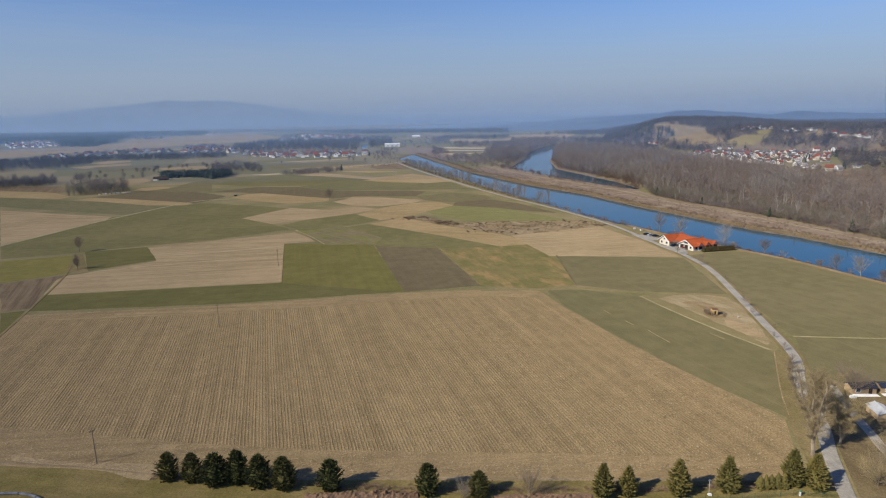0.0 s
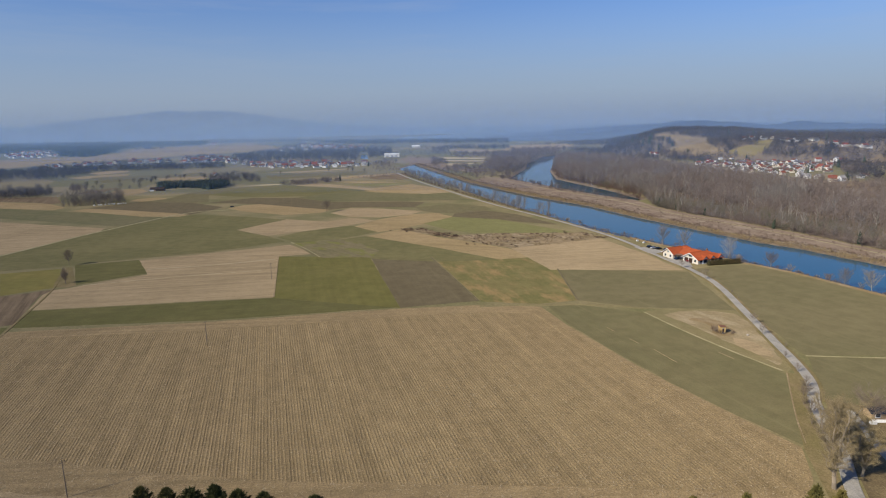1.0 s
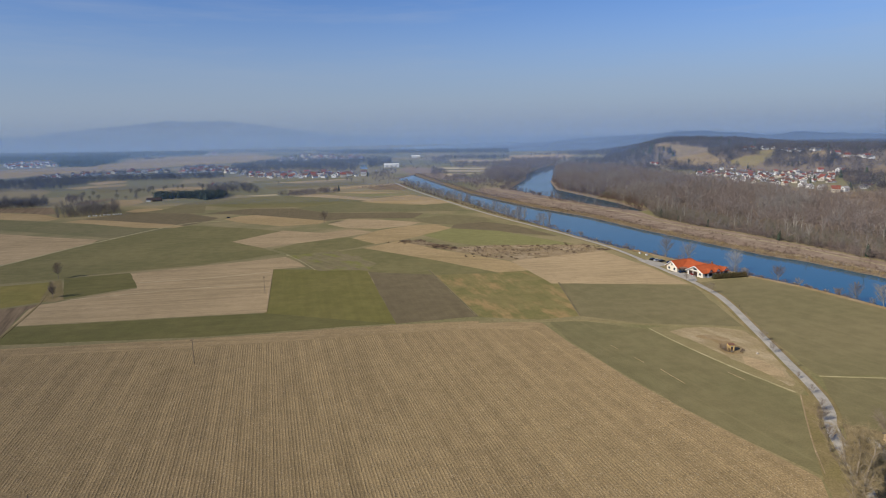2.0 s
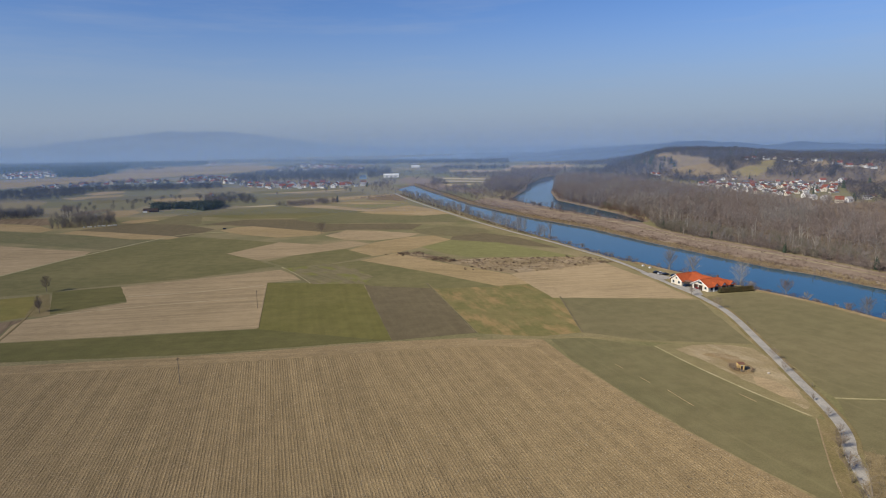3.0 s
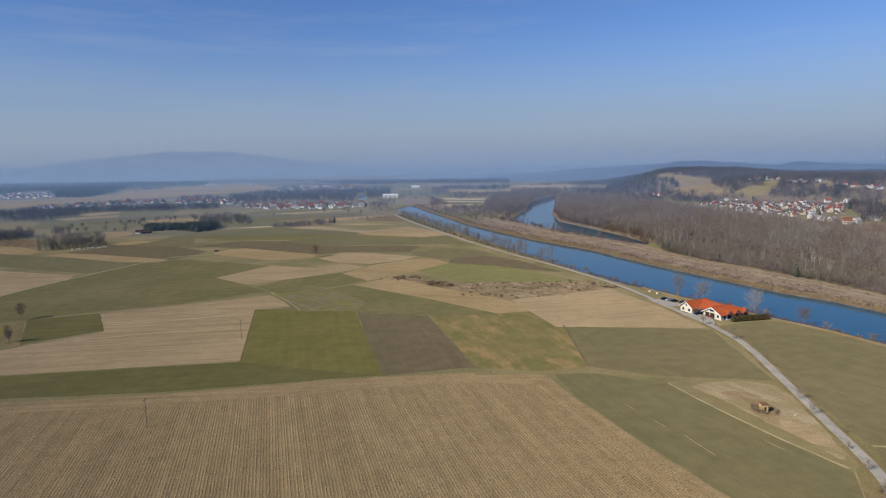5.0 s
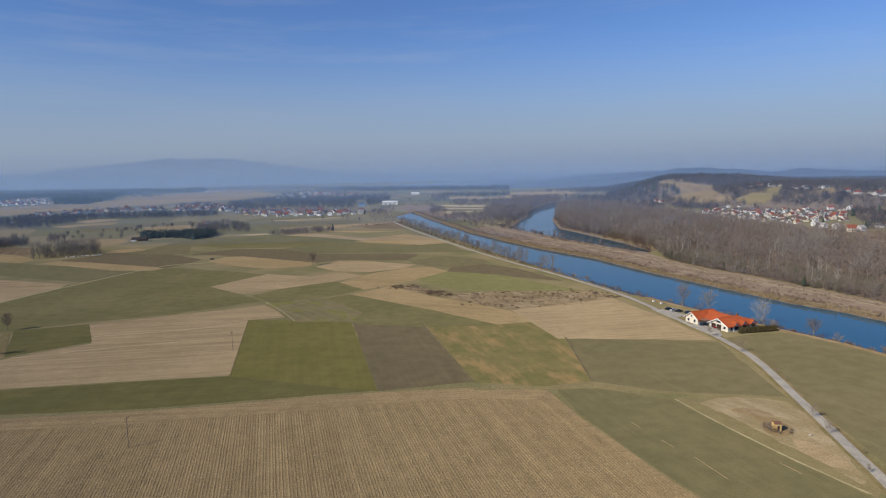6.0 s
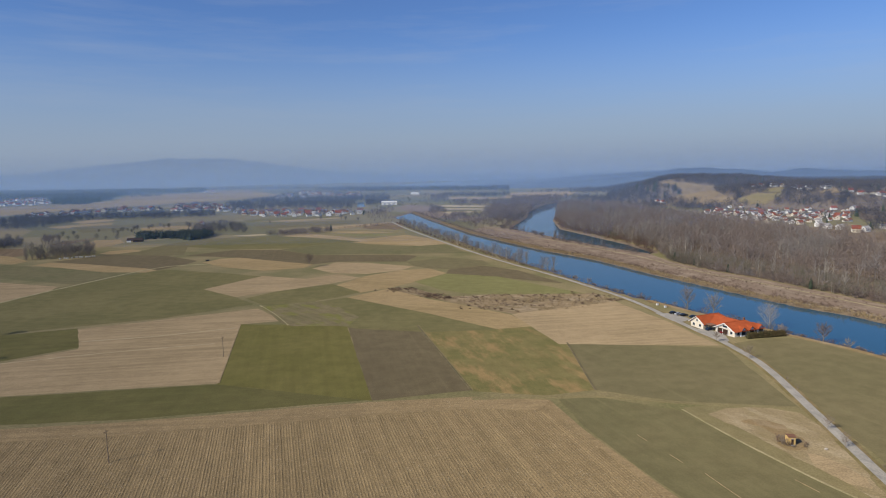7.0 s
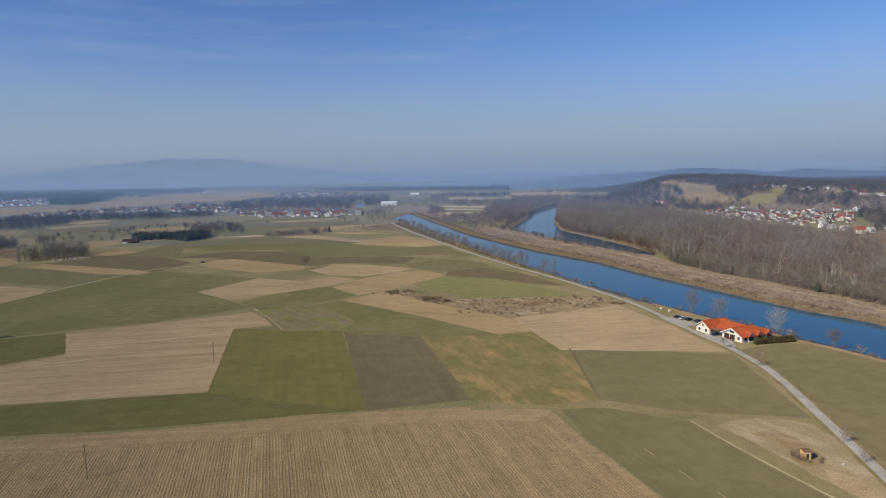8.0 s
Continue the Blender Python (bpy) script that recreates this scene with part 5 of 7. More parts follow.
# grey hose segments, a small mast and a marker by the near edge
PLASTIC_GREY = field_material("grey_plastic", (0.20, 0.21, 0.23), (0.15, 0.16, 0.18), 0, 0.5, 0.8, coarse=0.25)
WHITE_PAINT = field_material("white_paint", (0.72, 0.71, 0.68), (0.62, 0.61, 0.58), 0, 0.3, 0.8, coarse=0.25)
STEEL = field_material("galvanised_steel", (0.45, 0.46, 0.47), (0.36, 0.37, 0.38), 0, 0.6, 0.8, coarse=0.25)
GREEN_PAINT = field_material("green_paint", (0.10, 0.25, 0.17), (0.08, 0.20, 0.14), 0, 0.6, 0.8, coarse=0.25)
for a, b in zip([(-93, 113.6), (-90.4, 113.8), (-87.6, 113.7), (-85.4, 113.1), (-83.2, 112.2)], [(-90.6, 113.8), (-87.9, 113.7), (-85.6, 113.2), (-83.4, 112.4), (-81.6, 111.2)]):
    s = Shape()
    s.tube((*a, 0.5), (*b, 0.5), 0.28, 0.28, 10)
    s.tube((a[0] * 0.9 + b[0] * 0.1, a[1] * 0.9 + b[1] * 0.1, 0.5), (a[0] * 0.85 + b[0] * 0.15, a[1] * 0.85 + b[1] * 0.15, 0.5), 0.33, 0.33, 10)
    tagged(new("pipe", s.mesh("pipe", PLASTIC_GREY)), "grey plastic pipe segment lying on the grass", "pipe", "pipe segments")


def box(s, x, y, z, dx, dy, dz, turn=0.0):
    """A box on its base centre (x, y, z), turned about z."""
    c, k = math.cos(turn), math.sin(turn)
    base = len(s.v)
    for zz in (z, z + dz):
        for ux, uy in ((-1, -1), (1, -1), (1, 1), (-1, 1)):
            px, py = ux * dx / 2, uy * dy / 2
            s.v.append((x + px * c - py * k, y + px * k + py * c, zz))
    s.f += [tuple(base + i for i in f) for f in ((0, 3, 2, 1), (4, 5, 6, 7), (0, 1, 5, 4), (1, 2, 6, 5), (2, 3, 7, 6), (3, 0, 4, 7))]
    return s


def thing(name, label, category, group="", x=0.0, y=0.0, z=0.0, turn=0.0):
    root = new(name)
    root.matrix_basis = pose(x, y, z, 0, 0, turn)
    return tagged(root, label, category, group)


def part(name, shape, mat, parent, label=""):
    ob = new(name, shape.mesh(name, mat))
    ob.parent = parent
    return tagged(ob, label) if label else ob


mast = thing("weather_mast", "slim steel mast with a pale box at its foot", "mast", x=51.7, y=109.2)
s = Shape()
s.tube((0, 0, 0), (0, 0, 3.6), 0.06, 0.04, 8)
part("pole", s, STEEL, mast)
for z in (2.4, 3.3):
    s = Shape()
    s.tube((-0.35, 0, z), (0.35, 0, z), 0.03, 0.03, 6)
    part("crossbar", s, STEEL, mast)
part("foot_box", box(Shape(), 0.1, -0.2, 0, 0.7, 0.5, 0.45), WHITE_PAINT, mast, "pale painted box")
marker = thing("hydrant_post", "small white and green post on bare ground", "post", x=69.3, y=108.4)
s = Shape()
s.tube((0, 0, 0), (0, 0, 1.0), 0.22, 0.2, 10)
part("body", s, WHITE_PAINT, marker)
s = Shape()
s.tube((0, 0, 1.0), (0, 0, 1.3), 0.26, 0.14, 10)
part("cap", s, GREEN_PAINT, marker, "green painted cap")

tagged(sheet("straw_edge", STRAW, ragged([(-100.0, 129.4), (-93.6, 127.5), (-79.0, 125.3), (-72.4, 124.9), (-63.2, 123.9), (-60.7, 119.6), (-63.3, 117.9), (-66.9, 118.6), (-72.4, 121.1), (-80.0, 123.8), (-92.2, 125.4), (-98.4, 127.0)], 0.8, 0.9), 0.147), "pale straw litter along the ragged edge of the field", "straw", kind="structure")
# power poles across the fields
POLE_WOOD = field_material("weathered_pole_wood", (0.24, 0.19, 0.14), (0.19, 0.15, 0.11), 0, 0.6, 0.8, coarse=0.3)
PORCELAIN = field_material("dark_insulators", (0.10, 0.06, 0.045), (0.08, 0.05, 0.04), 0, 0.6, 0.5, coarse=0.2)
for x, y, h in ((-77.9, 124.9, 8.5), (-82.0, 215.1, 9.0), (-84.3, 308.6, 8.5)):
    pole = thing("power_pole", "slim weathered wooden power pole standing in stubble", "pole", "power poles in the fields", x, y, 0, 70)
    s = Shape()
    s.tube((0, 0, -0.2), (0, 0, h), 0.13, 0.09, 9)
    part("shaft", s, POLE_WOOD, pole)
    part("crossarm", box(Shape(), 0, 0, h - 0.5, 1.5, 0.1, 0.12), POLE_WOOD, pole)
    for u in (-0.65, 0.0, 0.65):
        s = Shape()
        z = h - 0.38 if u else h
        s.tube((u, 0, z), (u, 0, z + 0.12), 0.04, 0.07, 8)
        s.tube((u, 0, z + 0.12), (u, 0, z + 0.2), 0.07, 0.03, 8)
        part("insulator", s, PORCELAIN, pole, "dark porcelain insulator")

# green wire fence before the olive conifers
FENCE_GREEN = field_material("green_coated_wire", (0.035, 0.085, 0.055), (0.045, 0.10, 0.065), 0, 0.6, 0.5, coarse=0.2)
fence = thing("garden_fence", "low green wire mesh fence in front of conifers", "fence")
fence_line = [(28.0, 106.6), (38.5, 106.6), (50.0, 106.9), (60.0, 107.6), (68.0, 108.4), (76.0, 107.4)]
for (ax, ay), (bx, by) in zip(fence_line, fence_line[1:]):
    length = math.hypot(bx - ax, by - ay)
    count = max(1, round(length / 2.6))
    for k in range(count):
        x, y = ax + (bx - ax) * k / count, ay + (by - ay) * k / count
        s = Shape()
        s.tube((x, y, 0), (x, y, 1.35), 0.035, 0.035, 6)
        part("post", s, FENCE_GREEN, fence)
    s = Shape()
    for z in (0.1, 0.3, 0.5, 0.7, 0.9, 1.1, 1.25):
        s.tube((ax, ay, z), (bx, by, z), 0.012, 0.012, 3)
    for k in range(int(length / 0.2)):
        t = (k + 0.5) * 0.2 / length
        x, y = ax + (bx - ax) * t, ay + (by - ay) * t
        s.tube((x, y, 0.08), (x, y, 1.27), 0.008, 0.008, 3)
    part("mesh_panel", s, FENCE_GREEN, fence)

# ---- old trees and buildings beside the lane ----
rng = random.Random(23)
BARK_OLD = leaf_material("old_lime_bark", (0.27, 0.22, 0.16), (0.20, 0.16, 0.115), 0.5)
TWIGS_OLIVE = leaf_material("olive_twigs", (0.33, 0.26, 0.135), (0.27, 0.21, 0.115), 0.3)
def lime_tree(rng, h, leaders, spread):
    """An old lopped lime: a stout bole, rising crooked leaders, and knotty side limbs thick with short shoots."""
    wood, crown = Shape(), Shape()
    top = Vector((rng.gauss(0, 0.15), rng.gauss(0, 0.15), h * 0.16))
    wood.tube((0, 0, -0.2), top * 0.5, h * 0.027, h * 0.022, 9)
    wood.tube(top * 0.5, top, h * 0.022, h * 0.023, 9)

    def shoots(p, q, count, size):
        for _ in range(count):
            a = p.lerp(q, rng.random())
            d = Vector((rng.gauss(0, 1), rng.gauss(0, 1), rng.gauss(0.55, 0.7))).normalized()
            crown.blade(a, a + d * size * rng.uniform(0.5, 1.5), 0.0125 * rng.uniform(0.7, 1.4), rng)

    for n in range(leaders):
        a = 6.283 * n / leaders + rng.uniform(-0.4, 0.4)
        way = Vector((math.cos(a) * spread, math.sin(a) * spread, 1)).normalized()
        p, r = top.copy(), h * 0.019 * rng.uniform(0.8, 1.15)
        pieces = rng.choice((8, 9, 10))
        step = h * 0.82 / pieces * rng.uniform(0.85, 1.08)
        for k in range(pieces):
            way = (way + Vector((rng.gauss(0, 0.17), rng.gauss(0, 0.17), 0.14))).normalized()
            q = p + way * step
            wood.tube(p, q, r, r * 0.86, 6)
            shoots(p, q, 34, 0.8)
            for m in range(3 if k else 1):
                b = rng.uniform(0, 6.283)
                side = (Vector((math.cos(b), math.sin(b), rng.uniform(-0.1, 0.7))) + way * 0.3).normalized()
                c, sr = p.lerp(q, rng.random()), r * rng.uniform(0.3, 0.5)
                for j in range(3):
                    side = (side + Vector((rng.gauss(0, 0.35), rng.gauss(0, 0.35), rng.gauss(0.15, 0.25)))).normalized()
                    e = c + side * h * rng.uniform(0.032, 0.065)
                    wood.tube(c, e, sr, sr * 0.75, 4)
                    shoots(c, e, 26, 0.85)
                    c, sr = e, sr * 0.75
                shoots(c, c + side * 0.5, 40, 1.1)
            p, r = q, r * 0.86
        shoots(p, p + way * 1.0, 90, 1.3)
    return wood, crown


for x, y, h, n, spread, label in ((80.3, 122.8, 18.0, 6, 0.14, "old leafless lime tree with a gnarled pollarded crown"), (88.8, 127.0, 12.5, 6, 0.36, "old leafless lime tree leaning over the lane"), (91.0, 141.5, 9.5, 5, 0.22, "old leafless lime tree with a narrow crown beside the lane")):
    w, c = lime_tree(rng, h, n, spread)
    plant([tree_thing("lime_tree", w, c, BARK_OLD, TWIGS_OLIVE, label, "old trees along the lane")], rng, [(x, y)], (1, 1))
for x, y, h, leaf, label in ((86.4, 111.0, 4.8, TWIGS_OLIVE, "rounded leafless bush beside the asphalt lane"), (91.0, 113.5, 4.4, TWIGS, "pale leafless bush beside the asphalt lane"), (94.5, 119.5, 4.2, TWIGS_OLIVE, "tangled leafless bush near the lane"), (108.6, 152.5, 6.0, TWIGS, "bare tree in front of a dark-roofed cabin")):
    w, c = bare_tree(rng, h, h * 0.85, 40, 70, 0.014, low=0.03, sides=4, upright=0.7)
    plant([tree_thing("bush", w, c, BARK_OLD, leaf, label, "bushes beside the lane", "shrub")], rng, [(x, y)], (1, 1))
lane_kinds = []
for n in range(3):
    w, c = bare_tree(rng, 5.5, 1.7, 14, 30, 0.035, low=0.3, sides=5, upright=0.9)
    lane_kinds.append(tree_thing("lane_tree", w, c, BARK, TWIGS, "slim young leafless tree beside the lane", "young trees along the lane"))
# The 0.35-size trees right of the lane stand in for dark shadow dots.
plant(lane_kinds, rng, [(lane_x(y) + dx, y, s) for y, dx, s in ((292.5, -1.9, 1.1), (267, 1.9, 0.35), (258, 1.9, 0.35), (226.8, -1.8, 0.85), (215.5, -1.8, 0.85), (203, 1.9, 0.35), (193, -1.9, 0.5), (182, -1.9, 0.6), (171, -1.9, 0.8), (165, -2.2, 0.8), (317, -2.6, 0.9))], (0.9, 1.1))

lane_bush = []
for leaf in (TWIGS, TWIGS_OLIVE):
    w, c = bare_tree(rng, 3.2, 1.6, 18, 40, 0.02, low=0.05, sides=4, upright=0.9)
    lane_bush.append(tree_thing("lane_bush", w, c, BARK, leaf, "thin leafless bush on the dry verge of the lane", "bushes on the lane's verge", "shrub"))
plant(lane_bush, rng, [(lane_x(y) - dx, y, s) for y, dx, s in ((144, 3.0, 1.1), (150, 3.4, 0.9), (155, 2.8, 1.2), (161, 3.2, 0.8), (166, 2.8, 1.0), (172, 2.6, 0.8))], (0.9, 1.1))

tagged(ribbon("side_road", ASPHALT, [(105.5, 157), (104, 152), (103, 147), (101, 141), (99, 132), (97, 124), (95, 110)], 2.4, 0.16), "narrow asphalt drive beside low buildings", "road", kind="structure")
SLATE = field_material("dark_slate_roof", (0.035, 0.045, 0.07), (0.05, 0.06, 0.085), 0, 0.3, 0.8, coarse=0.25)
TIMBER = field_material("warm_timber_cladding", (0.42, 0.31, 0.185), (0.34, 0.245, 0.14), 0, 0.4, 0.8, 0.3, coarse=0.25)
RENDER_WHITE = field_material("cream_render", (0.70, 0.64, 0.53), (0.62, 0.56, 0.46), 0, 0.3, 0.8, coarse=0.25)
RENDER_PURE = field_material("white_render", (0.80, 0.79, 0.76), (0.72, 0.71, 0.68), 0, 0.3, 0.8, coarse=0.25)
ROOF_ORANGE = field_material("orange_roof_tiles", (0.42, 0.098, 0.036), (0.34, 0.08, 0.032), 67, 0.25, 0.8, 0.2, 0.35, 0.35, coarse=0.25)
ROOF_RED = field_material("red_roof_tiles", (0.27, 0.085, 0.055), (0.22, 0.075, 0.05), 0, 0.1, 0.9, coarse=0.25)
ROOF_BROWN = field_material("brown_roof_tiles", (0.16, 0.085, 0.06), (0.21, 0.11, 0.075), 0, 0.1, 0.9, coarse=0.25)
ROOF_GREY = field_material("grey_roof", (0.13, 0.13, 0.14), (0.18, 0.17, 0.17), 0, 0.1, 0.9, coarse=0.25)
YELLOW_RENDER = field_material("ochre_render", (0.60, 0.42, 0.17), (0.52, 0.36, 0.14), 0, 0.6, 0.8, coarse=0.25)
DARK_OPENING = field_material("dark_wood_and_porch_shade", (0.06, 0.035, 0.025), (0.045, 0.03, 0.022), 0, 0.6, 0.8, coarse=0.25)


def glass_material():
    mat, nodes, links, bsdf = material("window_glass", 0.08)
    bsdf.inputs["Base Color"].default_value = (0.02, 0.03, 0.045, 1)
    bsdf.inputs["Specular IOR Level"].default_value = 0.6
    return mat


GLASS = glass_material()


def gable_wall(u0, u1, v0, v1, eave, ridge, hip=0.0):
    """Outer walls of a gabled block whose ridge runs along u, with its two gables; floor at zero."""
    s, m = Shape(), (v0 + v1) / 2
    s.v = [(u0, v0, 0), (u0, v1, 0), (u1, v1, 0), (u1, v0, 0), (u0, v0, eave), (u0, v1, eave), (u1, v1, eave), (u1, v0, eave), (u0, m, ridge), (u1 - hip, m, ridge)]
    s.f = [(0, 3, 2, 1), (0, 1, 5, 8, 4), (3, 7, 9, 6, 2), (1, 2, 6, 5), (0, 4, 7, 3), (4, 8, 9, 7), (5, 6, 9, 8)]
    return s


def gable_roof(u0, u1, v0, v1, eave, ridge, over=0.5, thick=0.22, hip=0.0):
    """Two sloping slabs with eaves and a ridge cap."""
    s, m = Shape(), (v0 + v1) / 2
    drop = (ridge - eave) / (m - v0) * over
    for side in (v0 - over, v1 + over):
        base = len(s.v)
        lo, hi = eave - drop + 0.02, ridge + 0.02
        for u, top in ((u0 - over, u0 - over), (u1 + over, u1 + over - hip)):
            s.v += [(u, side, lo), (top, m, hi), (top, m, hi + thick), (u, side, lo + thick)]
        s.f += [tuple(base + i for i in f) for f in ((0, 1, 2, 3), (7, 6, 5, 4), (3, 2, 6, 7), (0, 4, 5, 1), (0, 3, 7, 4))]
    if hip:
        base, end = len(s.v), u1 + over
        s.v += [(end, v0 - over, eave - drop + 0.02), (end, v1 + over, eave - drop + 0.02), (end - hip, m, ridge + 0.02), (end, v0 - over, eave - drop + thick), (end, v1 + over, eave - drop + thick), (end - hip, m, ridge + thick + 0.02)]
        s.f += [tuple(base + i for i in f) for f in ((0, 2, 1), (3, 4, 5), (0, 1, 4, 3))]
    s.tube((u0 - over, m, ridge + thick), (u1 + over - hip, m, ridge + thick), 0.16, 0.16, 6)
    return s


def window(parent, x, y, z, w, h, along, mat=GLASS):
    """A framed window with a sill on a wall; along is 'u' or 'v', the way that its width runs."""
    f, g = Shape(), Shape()
    dx, dy = (w, 0.14) if along == "u" else (0.14, w)
    box(f, x, y, z - h / 2, dx + (0.2 if along == "u" else 0), dy + (0.2 if along == "v" else 0), h + 0.2)
    box(g, x, y, z - h / 2 + 0.1, dx if along == "u" else 0.2, dy if along == "v" else 0.2, h)
    ob = part("window", f, RENDER_PURE, parent)
    part("pane", g, mat, ob)
    sill = Shape()
    box(sill, x, y, z - h / 2 - 0.08, dx + 0.3 if along == "u" else 0.34, dy + 0.3 if along == "v" else 0.34, 0.08)
    part("sill", sill, STEEL, ob)
    return ob


# the red-roofed house by the river: u runs from the lane towards the river, v towards the near side
house = thing("house", "large cream house with an orange tiled roof beside the river", "house", x=124.5, y=341, turn=22.97)
blocks = ((0, 17, -3.8, 3.8, 2.6, 5.4, 4.5), (1.5, 18.5, -20, -9.5, 2.6, 5.2, 6.0))
for u0, u1, v0, v1, e, r, hip in blocks:
    part("wall", gable_wall(u0, u1, v0, v1, e, r, hip), RENDER_WHITE, house)
    part("roof", gable_roof(u0, u1, v0, v1, e, r, 0.8, hip=hip), ROOF_ORANGE, house)
link = gable_wall(-10.0, -3.4, -17.0, -4.5, 2.7, 4.9)
link.v = [(-y, x, z) for x, y, z in link.v]
part("wall", link, RENDER_WHITE, house)
link = gable_roof(-14.5, 0.0, -17.2, -4.0, 2.6, 5.0, 0.4)
link.v = [(-y, x, z) for x, y, z in link.v]
part("roof", link, ROOF_ORANGE, house)
for x, y, z, w, h, al in ((0, -1.9, 1.4, 1.2, 1.2, "v"), (0, 1.9, 1.4, 1.2, 1.2, "v"), (0, 0, 3.5, 0.9, 0.9, "v"), (1.5, -18.2, 1.5, 1.2, 1.2, "v"), (1.5, -14.7, 3.6, 2.4, 0.9, "v"), (1.5, -11.5, 1.2, 1.8, 1.7, "v"), (1.5, -14.8, 1.2, 1.8, 1.7, "v"),
                          (3.6, -20, 1.4, 1.4, 1.2, "u"), (13.8, -20, 1.4, 1.4, 1.2, "u"), (5, 3.8, 1.5, 1.2, 1.1, "u"), (10, 3.8, 1.5, 1.2, 1.1, "u")):
    window(house, x, y, z, w, h, al)
# The open porch's inner shade is a flat dark panel on the wall.
porch = part("porch_opening", box(Shape(), 1.44, -13.6, 0, 0.12, 6.0, 2.5), DARK_OPENING, house, "dark panel painting the open porch's shade below the gable")
for v in (-16.6, -13.6, -10.6):
    part("post", box(Shape(), 1.32, v, 0, 0.22, 0.22, 2.5), RENDER_PURE, porch, "white porch post")
for v0, v1 in ((-20.6, -14.75), (-8.9, -14.75)):
    s = Shape()
    s.tube((0.78, v0, 2.25), (0.78, v1, 5.25), 0.22, 0.22, 4)
    part("bargeboard", s, RENDER_PURE, house, "white gable board")
for v0, v1 in ((-4.6, 0.0), (4.6, 0.0)):
    s = Shape()
    s.tube((-0.72, v0, 2.25), (-0.72, v1, 5.45), 0.16, 0.16, 4)
    part("bargeboard", s, RENDER_PURE, house, "white gable board")
for k, u in enumerate((6.2, 11.2, 16.6)):
    d = gable_wall(-20.5, -17.0, u - 1.7, u + 1.7, 2.4, 4.0)
    d.v = [(y, x, z) for x, y, z in d.v]
    d.f = [tuple(reversed(f)) for f in d.f]
    dormer = part("dormer", d, RENDER_PURE, house, "white gabled dormer")
    d = gable_roof(-20.6, -16.0, u - 1.7, u + 1.7, 2.4, 4.05, 0.3, 0.15)
    d.v = [(y, x, z) for x, y, z in d.v]
    part("dormer_roof", d, ROOF_ORANGE, dormer)
    part("dormer_window", box(Shape(), u, -20.52, 0.6, 2.4, 0.12, 2.0), GLASS, dormer, "large bluish window")
for u, v, z in ((9, 0.8, 4.6), (14, -13.6, 5.0)):
    part("chimney", box(Shape(), u, v, z - 1.0, 0.7, 0.7, 2.2), ROOF_BROWN, house)
canopy = part("porch_canopy", box(Shape(), 3.2, -6.1, 2.6, 5.4, 3.6, 0.18), ROOF_BROWN, house, "flat dark porch canopy")
for u in (0.8, 5.6):
    s = Shape()
    s.tube((u, -6.1, 0), (u, -6.1, 2.6), 0.1, 0.1, 6)
    part("post", s, TIMBER, canopy)
part("door", box(Shape(), 7.0, -6.1, 0, 0.16, 1.6, 2.1), DARK_OPENING, house, "dark wooden double door")
tagged(sheet("forecourt", ASPHALT, [(118, 353), (122, 352), (127.5, 356), (127, 361), (121, 370), (115, 371)], 0.165), "grey gravelled parking strip by the lane", "parking", kind="structure")
tagged(sheet("forecourt", ASPHALT, [(122, 336), (124, 339), (126, 337), (130, 334), (131, 326), (129, 318), (126, 315)], 0.168), "asphalt forecourt of the red-roofed house", "parking", kind="structure")

# hedge beside the house, as clipped clumps
hedge = thing("hedge", "brown-green clipped winter hedge beside the house", "hedge")
for k in range(14):
    t = k / 13
    x, y = 138.5 + 17 * t, 321.0 + 3.2 * t
    w, c = bare_tree(rng, 2.4, 1.0, 10, 26, 0.06, low=0.02, sides=3, upright=0.9)
    core = conifer(rng, 2.1, 1.5, 7, 9, 1.2)[1]
    lump = merged(c, core)
    lump.v = [(a + x, b + y, z * 1.3) for a, b, z in lump.v]
    part("clump", lump, HEDGE, hedge)

# parked cars
CAR_COLOURS = [("black", (0.012, 0.013, 0.016)), ("dark_blue", (0.015, 0.03, 0.06)), ("silver", (0.42, 0.43, 0.45)), ("red", (0.20, 0.02, 0.02)), ("white", (0.7, 0.7, 0.7))]
RUBBER = field_material("tyre_rubber", (0.02, 0.02, 0.02), (0.03, 0.03, 0.03), 0, 0.5, 0.5)


